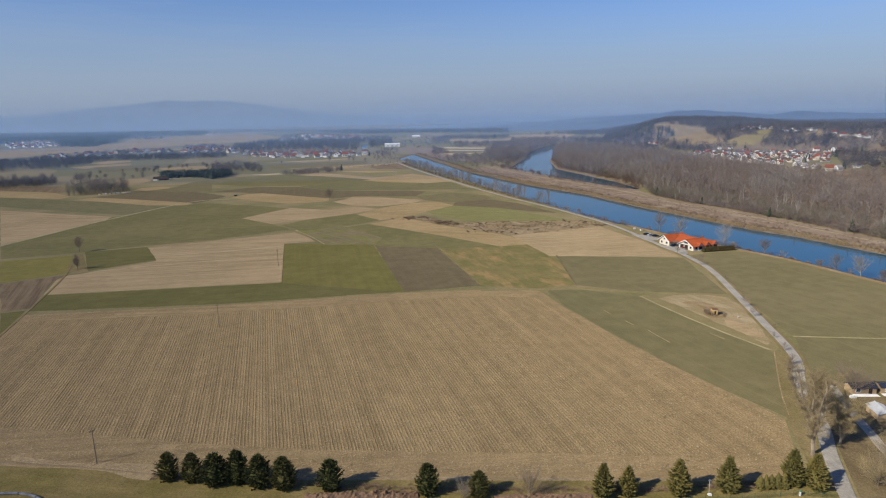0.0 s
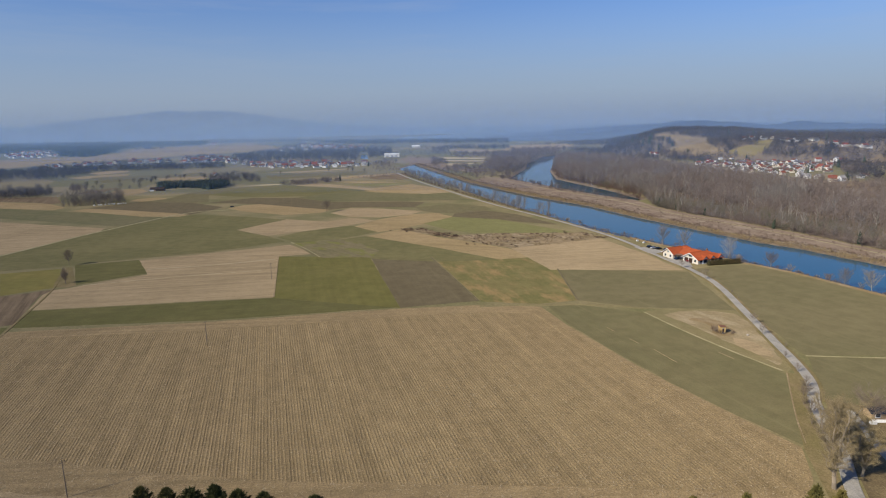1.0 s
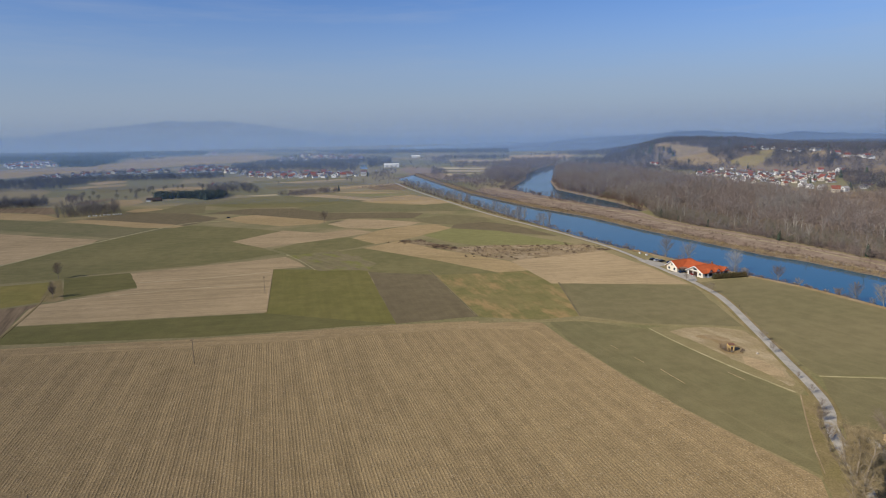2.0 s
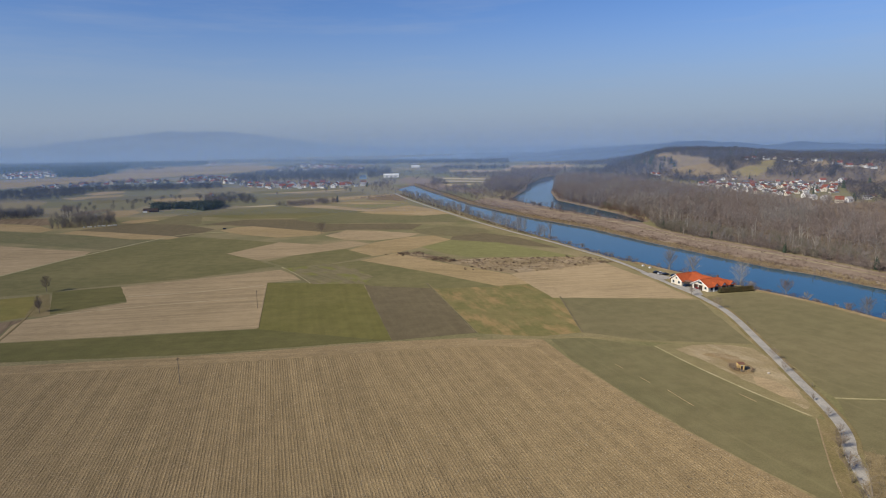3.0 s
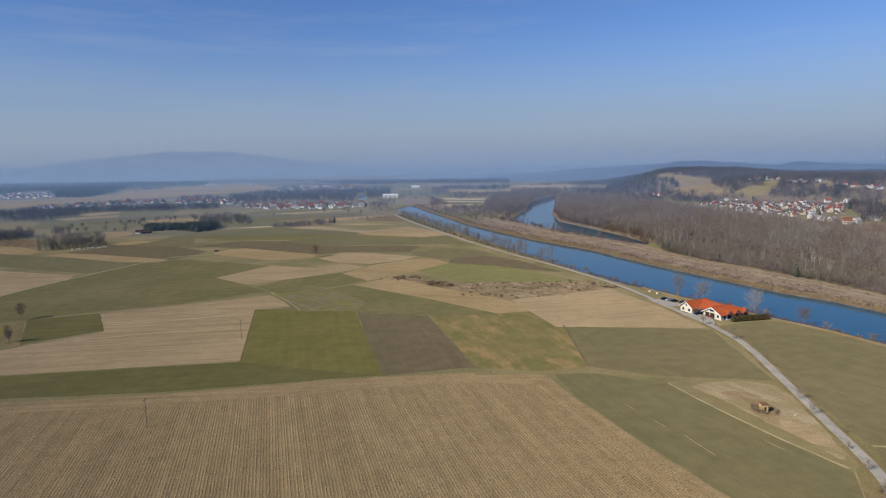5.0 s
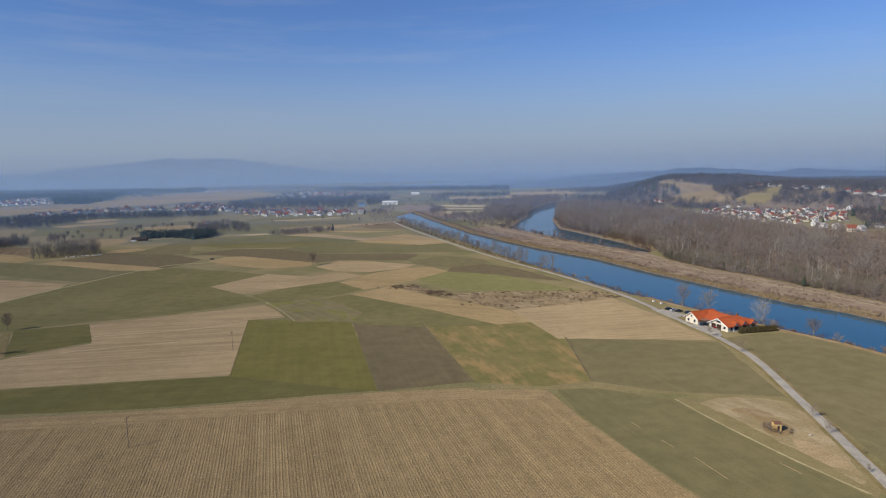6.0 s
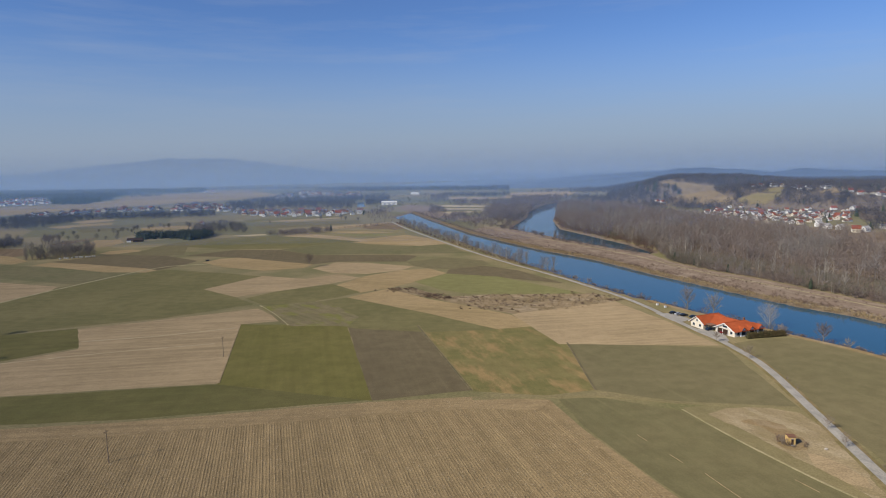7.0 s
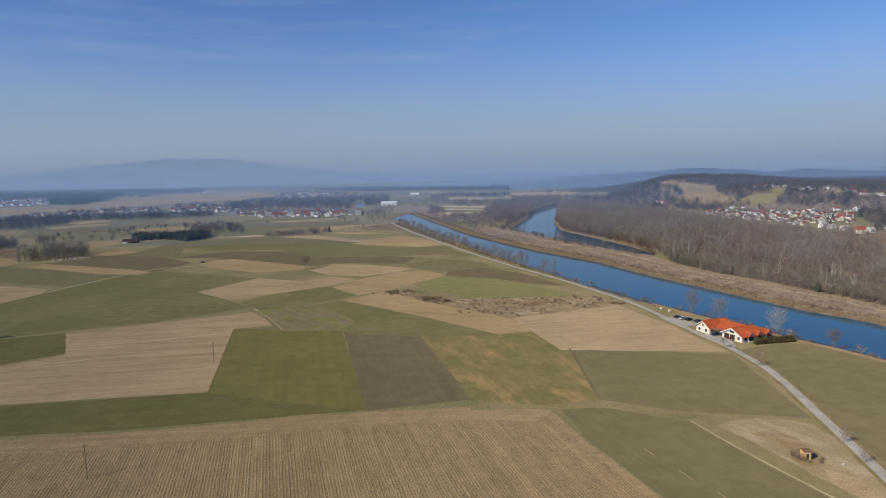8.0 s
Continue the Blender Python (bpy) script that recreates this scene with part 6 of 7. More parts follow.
def car(colour, x, y, turn, label):
    mat, nodes, links, bsdf = material("car_paint_" + colour[0], 0.25)
    bsdf.inputs["Base Color"].default_value = (*colour[1], 1)
    bsdf.inputs["Specular IOR Level"].default_value = 0.5
    root = thing("car", label, "car", "parked cars", x, y, 0.18, turn)
    root.scale = (0.92, 0.92, 0.92)
    s = Shape()
    profile = [(-2.15, 0.35), (-2.2, 0.75), (-2.05, 0.95), (-1.55, 1.0), (1.0, 1.0), (2.0, 0.85), (2.2, 0.6), (2.15, 0.32)]
    for sy in (-0.86, 0.86):
        s.v += [(px, sy, pz) for px, pz in profile]
    n = len(profile)
    s.f += [tuple(range(n)), tuple(reversed(range(n, 2 * n)))] + [(k, n + k, n + (k + 1) % n, (k + 1) % n) for k in range(n)]
    body = part("body", s, mat, root)
    s = Shape()
    s.v = [(-1.75, -0.8, 0.98), (-1.75, 0.8, 0.98), (1.05, 0.8, 0.98), (1.05, -0.8, 0.98), (-1.2, -0.62, 1.45), (-1.2, 0.62, 1.45), (0.35, 0.62, 1.45), (0.35, -0.62, 1.45)]
    s.f = [(4, 7, 6, 5), (0, 4, 5, 1), (3, 2, 6, 7), (0, 3, 7, 4), (1, 5, 6, 2)]
    part("windows", s, GLASS, root)
    part("roof", box(Shape(), -0.42, 0, 1.44, 1.5, 1.2, 0.05), mat, root)
    for wx in (-1.35, 1.35):
        for wy in (-0.82, 0.82):
            s = Shape()
            s.tube((wx, wy - 0.1, 0.32), (wx, wy + 0.1, 0.32), 0.32, 0.32, 12)
            wheel = part("wheel", s, RUBBER, root)
            s = Shape()
            s.tube((wx, wy - 0.11, 0.32), (wx, wy + 0.11, 0.32), 0.18, 0.18, 8)
            part("rim", s, STEEL, wheel)
    for wy in (-0.6, 0.6):
        part("headlight", box(Shape(), 2.12, wy, 0.62, 0.12, 0.35, 0.14), WHITE_PAINT, root)
    return root


for colour, x, y, turn, label in ((0, 123.6, 368.6, 20, "black car parked beside the lane"), (2, 125.2, 365.9, 22, "silver car parked beside a black car"), (0, 127.0, 363.4, 20, "black estate car parked beside the lane"), (1, 130.2, 359.6, 25, "dark blue car parked near the cream gable"), (1, 127.9, 335.6, 25, "dark blue car parked in front of the house"), (3, 132.2, 330.2, 30, "dark red car under the porch of the house"), (2, 134.8, 327.2, 28, "silver car parked by the white gable")):
    car(CAR_COLOURS[colour], x, y, turn, label)
for x, y in ((122.8, 389.5), (125.0, 383.6)):
    bag = thing("white_container", "small white container on the grass by the lane", "container", "white containers", x, y, 0.0, 20)
    part("body", box(Shape(), 0, 0, 0, 1.2, 0.9, 0.8), WHITE_PAINT, bag)
    part("lid", box(Shape(), 0, 0, 0.8, 1.28, 0.98, 0.1), STEEL, bag)

# the ochre hut on the dry patch
hut = thing("hut", "small ochre hut with a red-brown roof on dry grass", "hut", x=99.8, y=218.6, turn=-6)
hut.scale = (0.66, 0.72, 0.98)
part("wall", gable_wall(-1.4, 1.4, -1.4, 1.4, 2.3, 2.5), YELLOW_RENDER, hut)
part("roof", gable_roof(-1.4, 1.4, -1.4, 1.4, 2.3, 2.5, 0.2, 0.12), ROOF_BROWN, hut, "weathered red-brown roof")
door = part("door", box(Shape(), 0.15, -1.41, 0, 0.9, 0.12, 1.8), DARK_OPENING, hut, "dark wooden door")
part("lintel", box(Shape(), 0.15, -1.44, 1.8, 1.2, 0.16, 0.14), STEEL, hut)
part("step", box(Shape(), 0.15, -1.75, 0, 1.2, 0.6, 0.18), STEEL, hut)
for n, (x, y, h) in enumerate(((97.4, 218.0, 1.8), (98.2, 216.8, 1.4), (99.4, 216.2, 0.9), (97.0, 219.5, 1.7), (102.4, 216.2, 0.9), (103.6, 217.6, 0.9), (98.6, 220.6, 1.6))):
    w, c = bare_tree(rng, h, h * 0.75, 12, 22, 0.03, low=0.02, sides=3, upright=0.9)
    plant([tree_thing("dry_shrub", w, c, BARK, TWIGS_RED if n % 2 else TWIGS, "dry brown shrub beside the ochre hut", "dry shrubs round the hut", "shrub")], rng, [(x, y)], (1, 1))
stone = rock(rng, 0.45)
stone.v = [(a + 107.0, b + 214.5, z + 0.3) for a, b, z in stone.v]
tagged(new("stone", stone.mesh("stone", ROCK)), "pale stone lying on the dry grass", "stone")


def cabin(x, y, turn, w, d, h, roof_mat, wall_mat, label):
    root = thing("cabin", label, "cabin", "low buildings by the drive", x, y, 0, turn)
    part("wall", gable_wall(-w / 2, w / 2, -d / 2, d / 2, h, h + 0.6), wall_mat, root)
    part("roof", gable_roof(-w / 2, w / 2, -d / 2, d / 2, h, h + 0.65, 0.3, 0.12), roof_mat, root)
    window(root, -w / 4, -d / 2, 1.1, 1.1, 0.9, "u")
    part("door", box(Shape(), w / 4, -d / 2, 0, 0.9, 0.14, 1.7), DARK_OPENING, root)
    part("terrace", box(Shape(), 0, -d / 2 - 0.9, 0.0, w, 1.6, 0.16), WHITE_PAINT, root, "pale paved terrace")
    return root


cabin(110.8, 153.4, -2, 6.4, 3.4, 1.8, SLATE, TIMBER, "timber cabin with a dark blue-grey roof")
cabin(118.6, 153.4, -2, 6.4, 3.4, 1.8, SLATE, TIMBER, "timber cabin with a dark roof and pale terrace")
cabin(106.6, 139.6, 82, 5.6, 3.6, 1.8, STEEL, TIMBER, "low cabin with a white roof and timber porch")
part("table", box(Shape(), 106.5, 149.6, 0.0, 1.6, 0.8, 0.75), WHITE_PAINT, thing("garden_table", "white garden table on the pale terrace", "table"))

# scrub between the fields
scrub_kinds = []
for leaf, label in ((TWIGS_RED, "low reddish brown scrub between the fields"), (DRY_STEMS, "dry straw-coloured scrub between the fields"), (TWIGS_RED, "low dark red-brown scrub between the fields")):
    w, c = bare_tree(rng, 1.2, 2.0, 14, 22, 0.05, low=0.02, sides=3, upright=0.35)
    scrub_kinds.append(tree_thing("scrub_bush", w, c, BARK, leaf, label, "scrub bushes between the fields", "shrub"))
scrub = []
for x, y, n, r in ((-25, 446, 7, 4), (-17, 449, 5, 4), (-2, 425, 8, 4), (4, 421, 8, 4), (11, 417, 4, 3), (26, 390, 7, 4), (35, 385, 8, 4), (20, 398, 4, 3), (35, 422, 4, 4), (43, 407, 5, 4), (53, 406, 4, 3), (62, 419, 6, 4), (99, 416, 6, 3), (103, 404, 9, 3), (80, 418, 5, 6), (68, 416, 5, 4)):
    scrub += [(x + rng.gauss(0, r * 1.1), y + rng.gauss(0, r * 0.7), rng.uniform(0.35, 0.95) * (1.0 if x < 15 else 0.65)) for _ in range(int(n * (1.7 if x < 15 else 1.2)))]
plant(scrub_kinds, rng, scrub)
low = scatter([(-29, 450), (8, 422), (36, 426), (97, 424), (105, 403), (75, 383), (42, 376), (11, 407)], 500, rng)
stamp("scrub_patch", brown_tuft, TWIGS_RED, [(x, y, rng.uniform(0.3, 0.9), rng.uniform(0.8, 2.2)) for x, y in scatter([(-29, 450), (-14, 454), (8, 422), (36, 426), (97, 424), (105, 403), (75, 390), (42, 392), (11, 410)], 170, rng, keep=lambda x, y: np.array([noise.noise(Vector((a * 0.05, b * 0.1, 31))) for a, b in zip(x, y)]) > 0.02)], rng, "patches of low brown scrub between the fields", "shrubs")
stamp("dry_grass", tuft, REED, [(x, y, rng.uniform(0.3, 0.9), rng.uniform(0.8, 1.8)) for x, y in low], rng, "tufts of tall dry grass between the scrub", "grass")

# single trees in the open fields
for x, y, h, s, bark, label in ((-186.6, 308.2, 9, 0.20, BARK, "slim leafless tree at a field corner"), (-187.6, 309.6, 6, 0.25, BARK, "bushy leafless tree at a field corner"), (-210, 351, 9.5, 0.26, BARK, "lone leafless tree beside the yellowed meadow"), (-100.3, 550.5, 11, 0.36, BARK, "lone broad leafless tree in the open fields")):
    w, c = bare_tree(rng, h, h * s * 1.1, 36, 50, 0.024, low=0.24, upright=1.0)
    plant([tree_thing("field_tree", w, c, bark, TWIGS, label, "lone trees in the fields")], rng, [(x, y)], (1, 1))
trailer = thing("farm_trailer", "dark farm trailer standing in an open field", "trailer", x=-198, y=594, turn=20)
trailer.scale = (0.62, 0.62, 0.62)
part("bed", box(Shape(), 0, 0, 0.8, 5.0, 2.2, 1.6), SLATE, trailer)
for wx in (-1.4, 1.4):
    for wy in (-1.05, 1.05):
        s = Shape()
        s.tube((wx, wy - 0.15, 0.5), (wx, wy + 0.15, 0.5), 0.5, 0.5, 12)
        part("wheel", s, RUBBER, trailer)
s = Shape()
s.tube((2.4, 0, 0.8), (4.0, 0, 0.5), 0.08, 0.08, 6)
part("drawbar", s, STEEL, trailer)

# ---- villages ----
rng = random.Random(31)

ROOF_PALE = field_material("pale_grey_roof", (0.36, 0.35, 0.34), (0.28, 0.27, 0.27), 0, 0.1, 0.9, coarse=0.25)


def village_house(w, d, h, rise, roof, wall, label):
    root = thing("house", label, "house", "village houses")
    part("wall", gable_wall(-w / 2, w / 2, -d / 2, d / 2, h, h + rise), wall, root)
    part("roof", gable_roof(-w / 2, w / 2, -d / 2, d / 2, h, h + rise, 0.6, 0.25), roof, root)
    part("chimney", box(Shape(), w * 0.2, d * 0.12, h + rise * 0.5, 0.7, 0.7, rise * 0.5 + 0.9), ROOF_BROWN, root)
    for k in (-0.3, 0.05, 0.32):
        part("window", box(Shape(), k * w, -d / 2, h * 0.35, 1.3, 0.16, 1.3), GLASS, root)
    part("window", box(Shape(), -w / 2, 0, h * 0.8, 0.16, 1.4, 1.3), GLASS, root)
    return root


house_kinds = [
    village_house(11, 9, 5.0, 3.6, ROOF_RED, RENDER_PURE, "white village house with a red tiled roof"),
    village_house(12, 9, 4.6, 3.4, ROOF_BROWN, RENDER_PURE, "white village house with a brown tiled roof"),
    village_house(10, 8.5, 5.4, 3.2, ROOF_PALE, RENDER_PURE, "white village house with a pale grey roof"),
    village_house(13, 9, 5.0, 3.2, ROOF_GREY, RENDER_PURE, "white village house with a grey roof"),
    village_house(10, 10, 5.6, 4.0, ROOF_RED, RENDER_WHITE, "cream village house with a steep red roof"),
    village_house(14, 8, 3.6, 2.8, ROOF_BROWN, RENDER_WHITE, "long low cream house with a brown roof"),
]


def settle(places, sizes=(0.8, 1.15)):
    for x, y in places:
        k = rng.randrange(len(house_kinds))
        m = Matrix.LocRotScale((x, y, float(land_height(x, y)) - 0.2), Euler((0, 0, rng.choice((0.2, 0.35, 1.8, -0.3, 1.2)) + rng.uniform(-0.2, 0.2))), None)
        if k in unplaced:
            unplaced.remove(k)
            ob = house_kinds[k]
            ob.matrix_basis = m
        else:
            ob = copy_thing(house_kinds[k], m)
        ob.scale = (rng.uniform(*sizes),) * 3


unplaced = set(range(len(house_kinds)))
TOWN = [(422, 1043), (475, 1112), (498, 1100), (525, 1061), (553, 1028), (573, 1002), (597, 993), (609, 978), (608, 964), (518, 838), (472, 832), (430, 807), (415, 845), (405, 901), (402, 986)]
town_spots = scatter(TOWN, 105, rng, apart=11.5)
settle(town_spots, (0.45, 0.68))
settle([(584, 1192), (597, 1195), (598, 1181), (597, 1168), (612, 1169), (613, 1134), (614, 1115), (629, 1120), (624, 1105), (646, 1105), (647, 1093), (654, 1056), (652, 1044), (652, 1020), (662, 1018), (663, 1010), (666, 1004), (668, 997), (669, 987), (570, 1191), (621, 1136)], (0.55, 0.8))
settle([(593, 990), (600, 979), (611, 972), (616, 969), (552, 914), (551, 894), (522, 845), (567, 978), (568, 1012), (513, 903), (401, 1201), (408, 1193), (526, 780), (504, 755)], (0.55, 0.8))
settle([(450, 788), (447, 767), (453, 754), (450, 722), (463, 726)], (0.62, 0.85))
ROW_A = [(-360, 1178), (-386, 1275), (-283, 1263), (-148, 1239), (-127, 1156), (-211, 1124), (-291, 1132)]
ROW_B = [(-782, 1204), (-824, 1316), (-779, 1337), (-771, 1405), (-716, 1465), (-633, 1480), (-592, 1389), (-659, 1354), (-712, 1302), (-747, 1266)]
ROW_B2 = [(-562, 1361), (-651, 1601), (-629, 1671), (-528, 1559), (-436, 1324), (-486, 1305)]
ROW_B3 = [(-436, 1324), (-490, 1500), (-478, 1542), (-398, 1349), (-352, 1189), (-376, 1211)]
ROW_C = [(-499, 1833), (-536, 2167), (-530, 2490), (-386, 2243), (-256, 2079), (-233, 1898), (-371, 1922), (-456, 1921)]
ROW_D = [(-1210, 1765), (-1413, 2052), (-1440, 2216), (-1370, 2229), (-1094, 1809), (-1130, 1738)]
ROW_E = [(-1001, 2684), (-1079, 2943), (-1032, 2915), (-942, 2652)]
a_spots, b_spots, b2_spots, b3_spots, c_spots, d_spots, e_spots = (scatter(p, n, rng, apart=r) for p, n, r in ((ROW_A, 62, 14), (ROW_B, 34, 20), (ROW_B2, 46, 18), (ROW_B3, 9, 24), (ROW_C, 70, 20), (ROW_D, 55, 20), (ROW_E, 12, 18)))
for spots in (a_spots, b_spots, b2_spots, b3_spots):
    settle(spots, (0.65, 0.95))
settle([(-358, 1000)], (0.5, 0.5))


def far_houses(spots, label):
    """Small gabled houses of a far village, joined: white walls, red or grey roofs."""
    verts, faces, kinds = [], [], []
    for x, y in spots:
        a, k = rng.uniform(0, 3.1), rng.uniform(0.65, 0.95)
        w, d, h, top = 5.5 * k, 4.5 * k, 5 * k, 8.4 * k
        c, s = math.cos(a), math.sin(a)
        b = len(verts)
        for u, v, z in ((-w, -d, 0), (w, -d, 0), (w, d, 0), (-w, d, 0), (-w, -d, h), (w, -d, h), (w, d, h), (-w, d, h), (-w, 0, top), (w, 0, top)):
            verts.append((x + u * c - v * s, y + u * s + v * c, z))
        for u, v, z in ((-w, -d, h), (w, -d, h), (w, 0, top), (-w, 0, top), (w, d, h), (-w, d, h)):
            u, v, z = u * 1.08, v * 1.12, z + 0.25 - 0.1 * abs(v)
            verts.append((x + u * c - v * s, y + u * s + v * c, z))
        faces += [tuple(b + i for i in f) for f in ((0, 1, 5, 4), (1, 2, 6, 9, 5), (2, 3, 7, 6), (3, 0, 4, 8, 7), (10, 11, 12, 13), (13, 12, 14, 15))]
        roof = rng.choice((1, 1, 2))
        kinds += [0, 0, 0, 0, roof, roof]
    ob = mesh_object("far_houses", verts, faces, RENDER_PURE)
    ob.data.materials.append(ROOF_RED)
    ob.data.materials.append(ROOF_GREY)
    ob.data.polygons.foreach_set("material_index", kinds)
    return tagged(ob, label, "houses", kind="stuff")


far_houses(c_spots, "small white houses with red and grey roofs of a far village")
far_houses(d_spots, "small white houses before the large dark wood")
far_houses(e_spots, "small white houses far across the plain")


def hall(x, y, turn, w, d, h, roof, label):
    root = thing("hall", label, "hall", "", x, y, 0, turn)
    part("wall", gable_wall(-w / 2, w / 2, -d / 2, d / 2, h, h + 2.0), RENDER_PURE, root)
    part("roof", gable_roof(-w / 2, w / 2, -d / 2, d / 2, h, h + 2.1, 0.5, 0.3), roof, root)
    for k in range(3):
        part("gate", box(Shape(), (k - 1) * w * 0.28, -d / 2, 0, w * 0.14, 0.2, h * 0.7), STEEL, root)
    return root


hall(-112, 1450, 3, 34, 20, 6, WHITE_PAINT, "large white hall near the end of the river")
hall(-78, 1987, 0, 26, 14, 5, WHITE_PAINT, "long white industrial hall far down the valley")
shed = thing("farm_shed", "low dark farm shed with a white wall panel", "shed", "", -346, 768, 0, 12)
part("wall", gable_wall(-8, 8, -3.5, 3.5, 2.2, 4.2), DARK_OPENING, shed)
part("roof", gable_roof(-8, 8, -3.5, 3.5, 2.2, 4.2, 0.5, 0.2), DARK_OPENING, shed)
part("wall_panel", box(Shape(), -6.0, -3.6, 0, 4.6, 0.2, 2.1), RENDER_PURE, shed, "white rendered wall panel")
part("door", box(Shape(), -3, -3.56, 0, 2.6, 0.12, 2.0), TIMBER, shed)

# ---- woods round the villages ----
MEADOWS = ([(474, 1406), (487, 1404), (501, 1318), (525, 1229), (501, 1194), (496, 1152), (508, 1122), (495, 1115), (463, 1130), (443, 1167), (428, 1196), (450, 1214), (454, 1254), (449, 1322)], [(512, 1118), (545, 1124), (576, 1102), (560, 1080), (531, 1070), (503, 1102)], [(557, 1125), (577, 1155), (607, 1149), (580, 1104)], [(446, 788), (499, 808), (496, 771), (459, 745)], [(604, 1069), (652, 1090), (646, 1049), (621, 1040)])
dark_trees = [twiggy(rng, 0.34, 9, 5, 0.034, 0.06, 0.8) for _ in range(8)]
field_trees = [twiggy(rng, rng.uniform(0.17, 0.25), 15, 14, 0.0065, 0.15, 1.2) for _ in range(8)]
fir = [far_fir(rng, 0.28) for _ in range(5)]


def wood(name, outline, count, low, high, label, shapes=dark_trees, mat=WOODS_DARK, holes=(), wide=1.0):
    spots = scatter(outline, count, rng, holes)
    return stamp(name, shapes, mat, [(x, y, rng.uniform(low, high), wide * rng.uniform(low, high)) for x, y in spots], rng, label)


wood("village_woods", [(-854, 1111), (-766, 1137), (-754, 1210), (-672, 1231), (-556, 1259), (-429, 1255), (-394, 1159), (-498, 1133), (-558, 1136), (-614, 1113), (-611, 1046), (-585, 982), (-640, 958), (-686, 904)], 1150, 6, 10, "dark leafless wood in front of the village")
wood("village_woods", [(-640, 1075), (-620, 1115), (-597, 1076), (-615, 1038)], 60, 5, 8, "dark leafless tree belt between far fields")
wood("village_woods", [(-443, 1362), (-391, 1328), (-155, 1292), (-155, 1389), (-117, 1512), (-137, 1749), (-228, 1858), (-292, 1851), (-470, 1787), (-520, 1745), (-516, 1555)], 1300, 7, 12, "dark leafless wood behind the village row", holes=([(-159, 1242), (-209, 1624), (-189, 1645), (-137, 1235)],))
wood("village_woods", [(-492, 1899), (-363, 1880), (-143, 1821), (-145, 2070), (-276, 2238), (-396, 2357), (-563, 2642), (-580, 2342)], 650, 4, 8, "leafless trees among and behind the far village")
wood("far_wood", [(-292, 2359), (-41, 2337), (232, 2178), (272, 2562), (-48, 2700), (-562, 2869), (-510, 2610)], 900, 8, 13, "leafless woods far down the valley", wide=1.6)
wood("far_wood", [(-1209, 3018), (-781, 2924), (-562, 2869), (-603, 3073), (-1106, 3263), (-1278, 3187)], 260, 8, 12, "thin line of woods on the far plain", wide=1.8)
wood("far_wood", [(-1117, 2296), (-1032, 2354), (-986, 2261), (-1062, 2205)], 45, 6, 9, "small dark wood on the far plain", wide=1.5)
wood("copse", [(-377, 621), (-358, 626), (-339, 631), (-324, 644), (-336, 670), (-357, 660), (-383, 649)], 46, 9, 16, "leafless copse standing between the fields", field_trees, WOODS_GREY)
wood("copse_brush", [(-377, 621), (-358, 626), (-339, 631), (-324, 644), (-336, 670), (-357, 660), (-383, 649)], 90, 2, 4, "tangled brown bushes below the copse", brush, WOODS)
wood("copse_brush", [(-391, 658), (-380, 681), (-363, 701), (-342, 676), (-360, 666)], 80, 2.5, 5, "tangled brown bushes behind the copse", brush, WOODS_DARK)
wood("copse", [(-503, 699), (-465, 712), (-454, 729), (-475, 770), (-500, 779), (-506, 769), (-546, 754)], 75, 7, 12, "leafless copse beside a farm", field_trees, WOODS_GREY)
wood("copse_brush", [(-503, 699), (-465, 712), (-454, 729), (-475, 770), (-500, 779), (-506, 769), (-546, 754)], 190, 3, 6, "tangled brown bushes beside a farm", brush, WOODS_DARK)
wood("copse", [(-437, 738), (-434, 769), (-452, 802), (-464, 785)], 30, 6, 10, "small leafless copse between far fields", field_trees, WOODS)
wood("copse", [(-297, 811), (-275, 821), (-293, 866), (-311, 855)], 70, 6, 11, "leafless copse beside the evergreen grove", field_trees, WOODS)
wood("copse_brush", [(-297, 811), (-275, 821), (-293, 866), (-311, 855)], 60, 3, 6, "brown bushes beside the evergreen grove", brush, WOODS_DARK)
wood("copse_brush", [(-324, 880), (-354, 972), (-322, 992), (-264, 916), (-242, 841), (-277, 863)], 170, 3, 7, "tangled leafless bushes on the meadow", brush, WOODS_DARK)
wood("hedgerow", [(-210, 809), (-196, 834), (-159, 863), (-134, 857), (-130, 836), (-159, 812), (-186, 799)], 150, 3, 5.5, "leafless hedgerow along the field edge", brush, WOODS)
wood("hedgerow", [(-132, 880), (-98, 916), (-70, 945), (-68, 927), (-96, 898)], 60, 1.5, 3.2, "low leafless hedge beside the fields", brush, WOODS)
wood("copse", [(-104, 994), (-119, 1089), (-85, 1133), (-68, 1027), (-64, 963), (-78, 948)], 60, 3, 6, "leafless trees at the end of the lane", field_trees, WOODS)
wood("copse", [(-119, 1089), (-135, 1268), (-105, 1372), (-84, 1253), (-85, 1133)], 110, 3, 7.5, "leafless trees at the river's far end", mat=WOODS)
wood("far_wood", [(-22, 1553), (23, 1563), (22, 1749), (-28, 1843)], 120, 4, 11, "leafless wood behind the large white hall", mat=WOODS)
wood("far_wood", [(-13, 1729), (34, 1815), (109, 1744), (197, 1776), (202, 1895), (101, 1881), (19, 1987)], 190, 4, 12, "tree belt far down the valley", wide=1.4)
wood("far_wood", [(32, 1327), (108, 1341), (156, 1411), (161, 1509), (95, 1509), (29, 1507)], 200, 4, 11, "leafless tree belt along a far meadow", mat=WOODS)
wood("copse_brush", [(-16, 1112), (13, 1147), (10, 1259), (-21, 1365)], 130, 3, 7, "brown scrub beside the river", brush, WOODS)
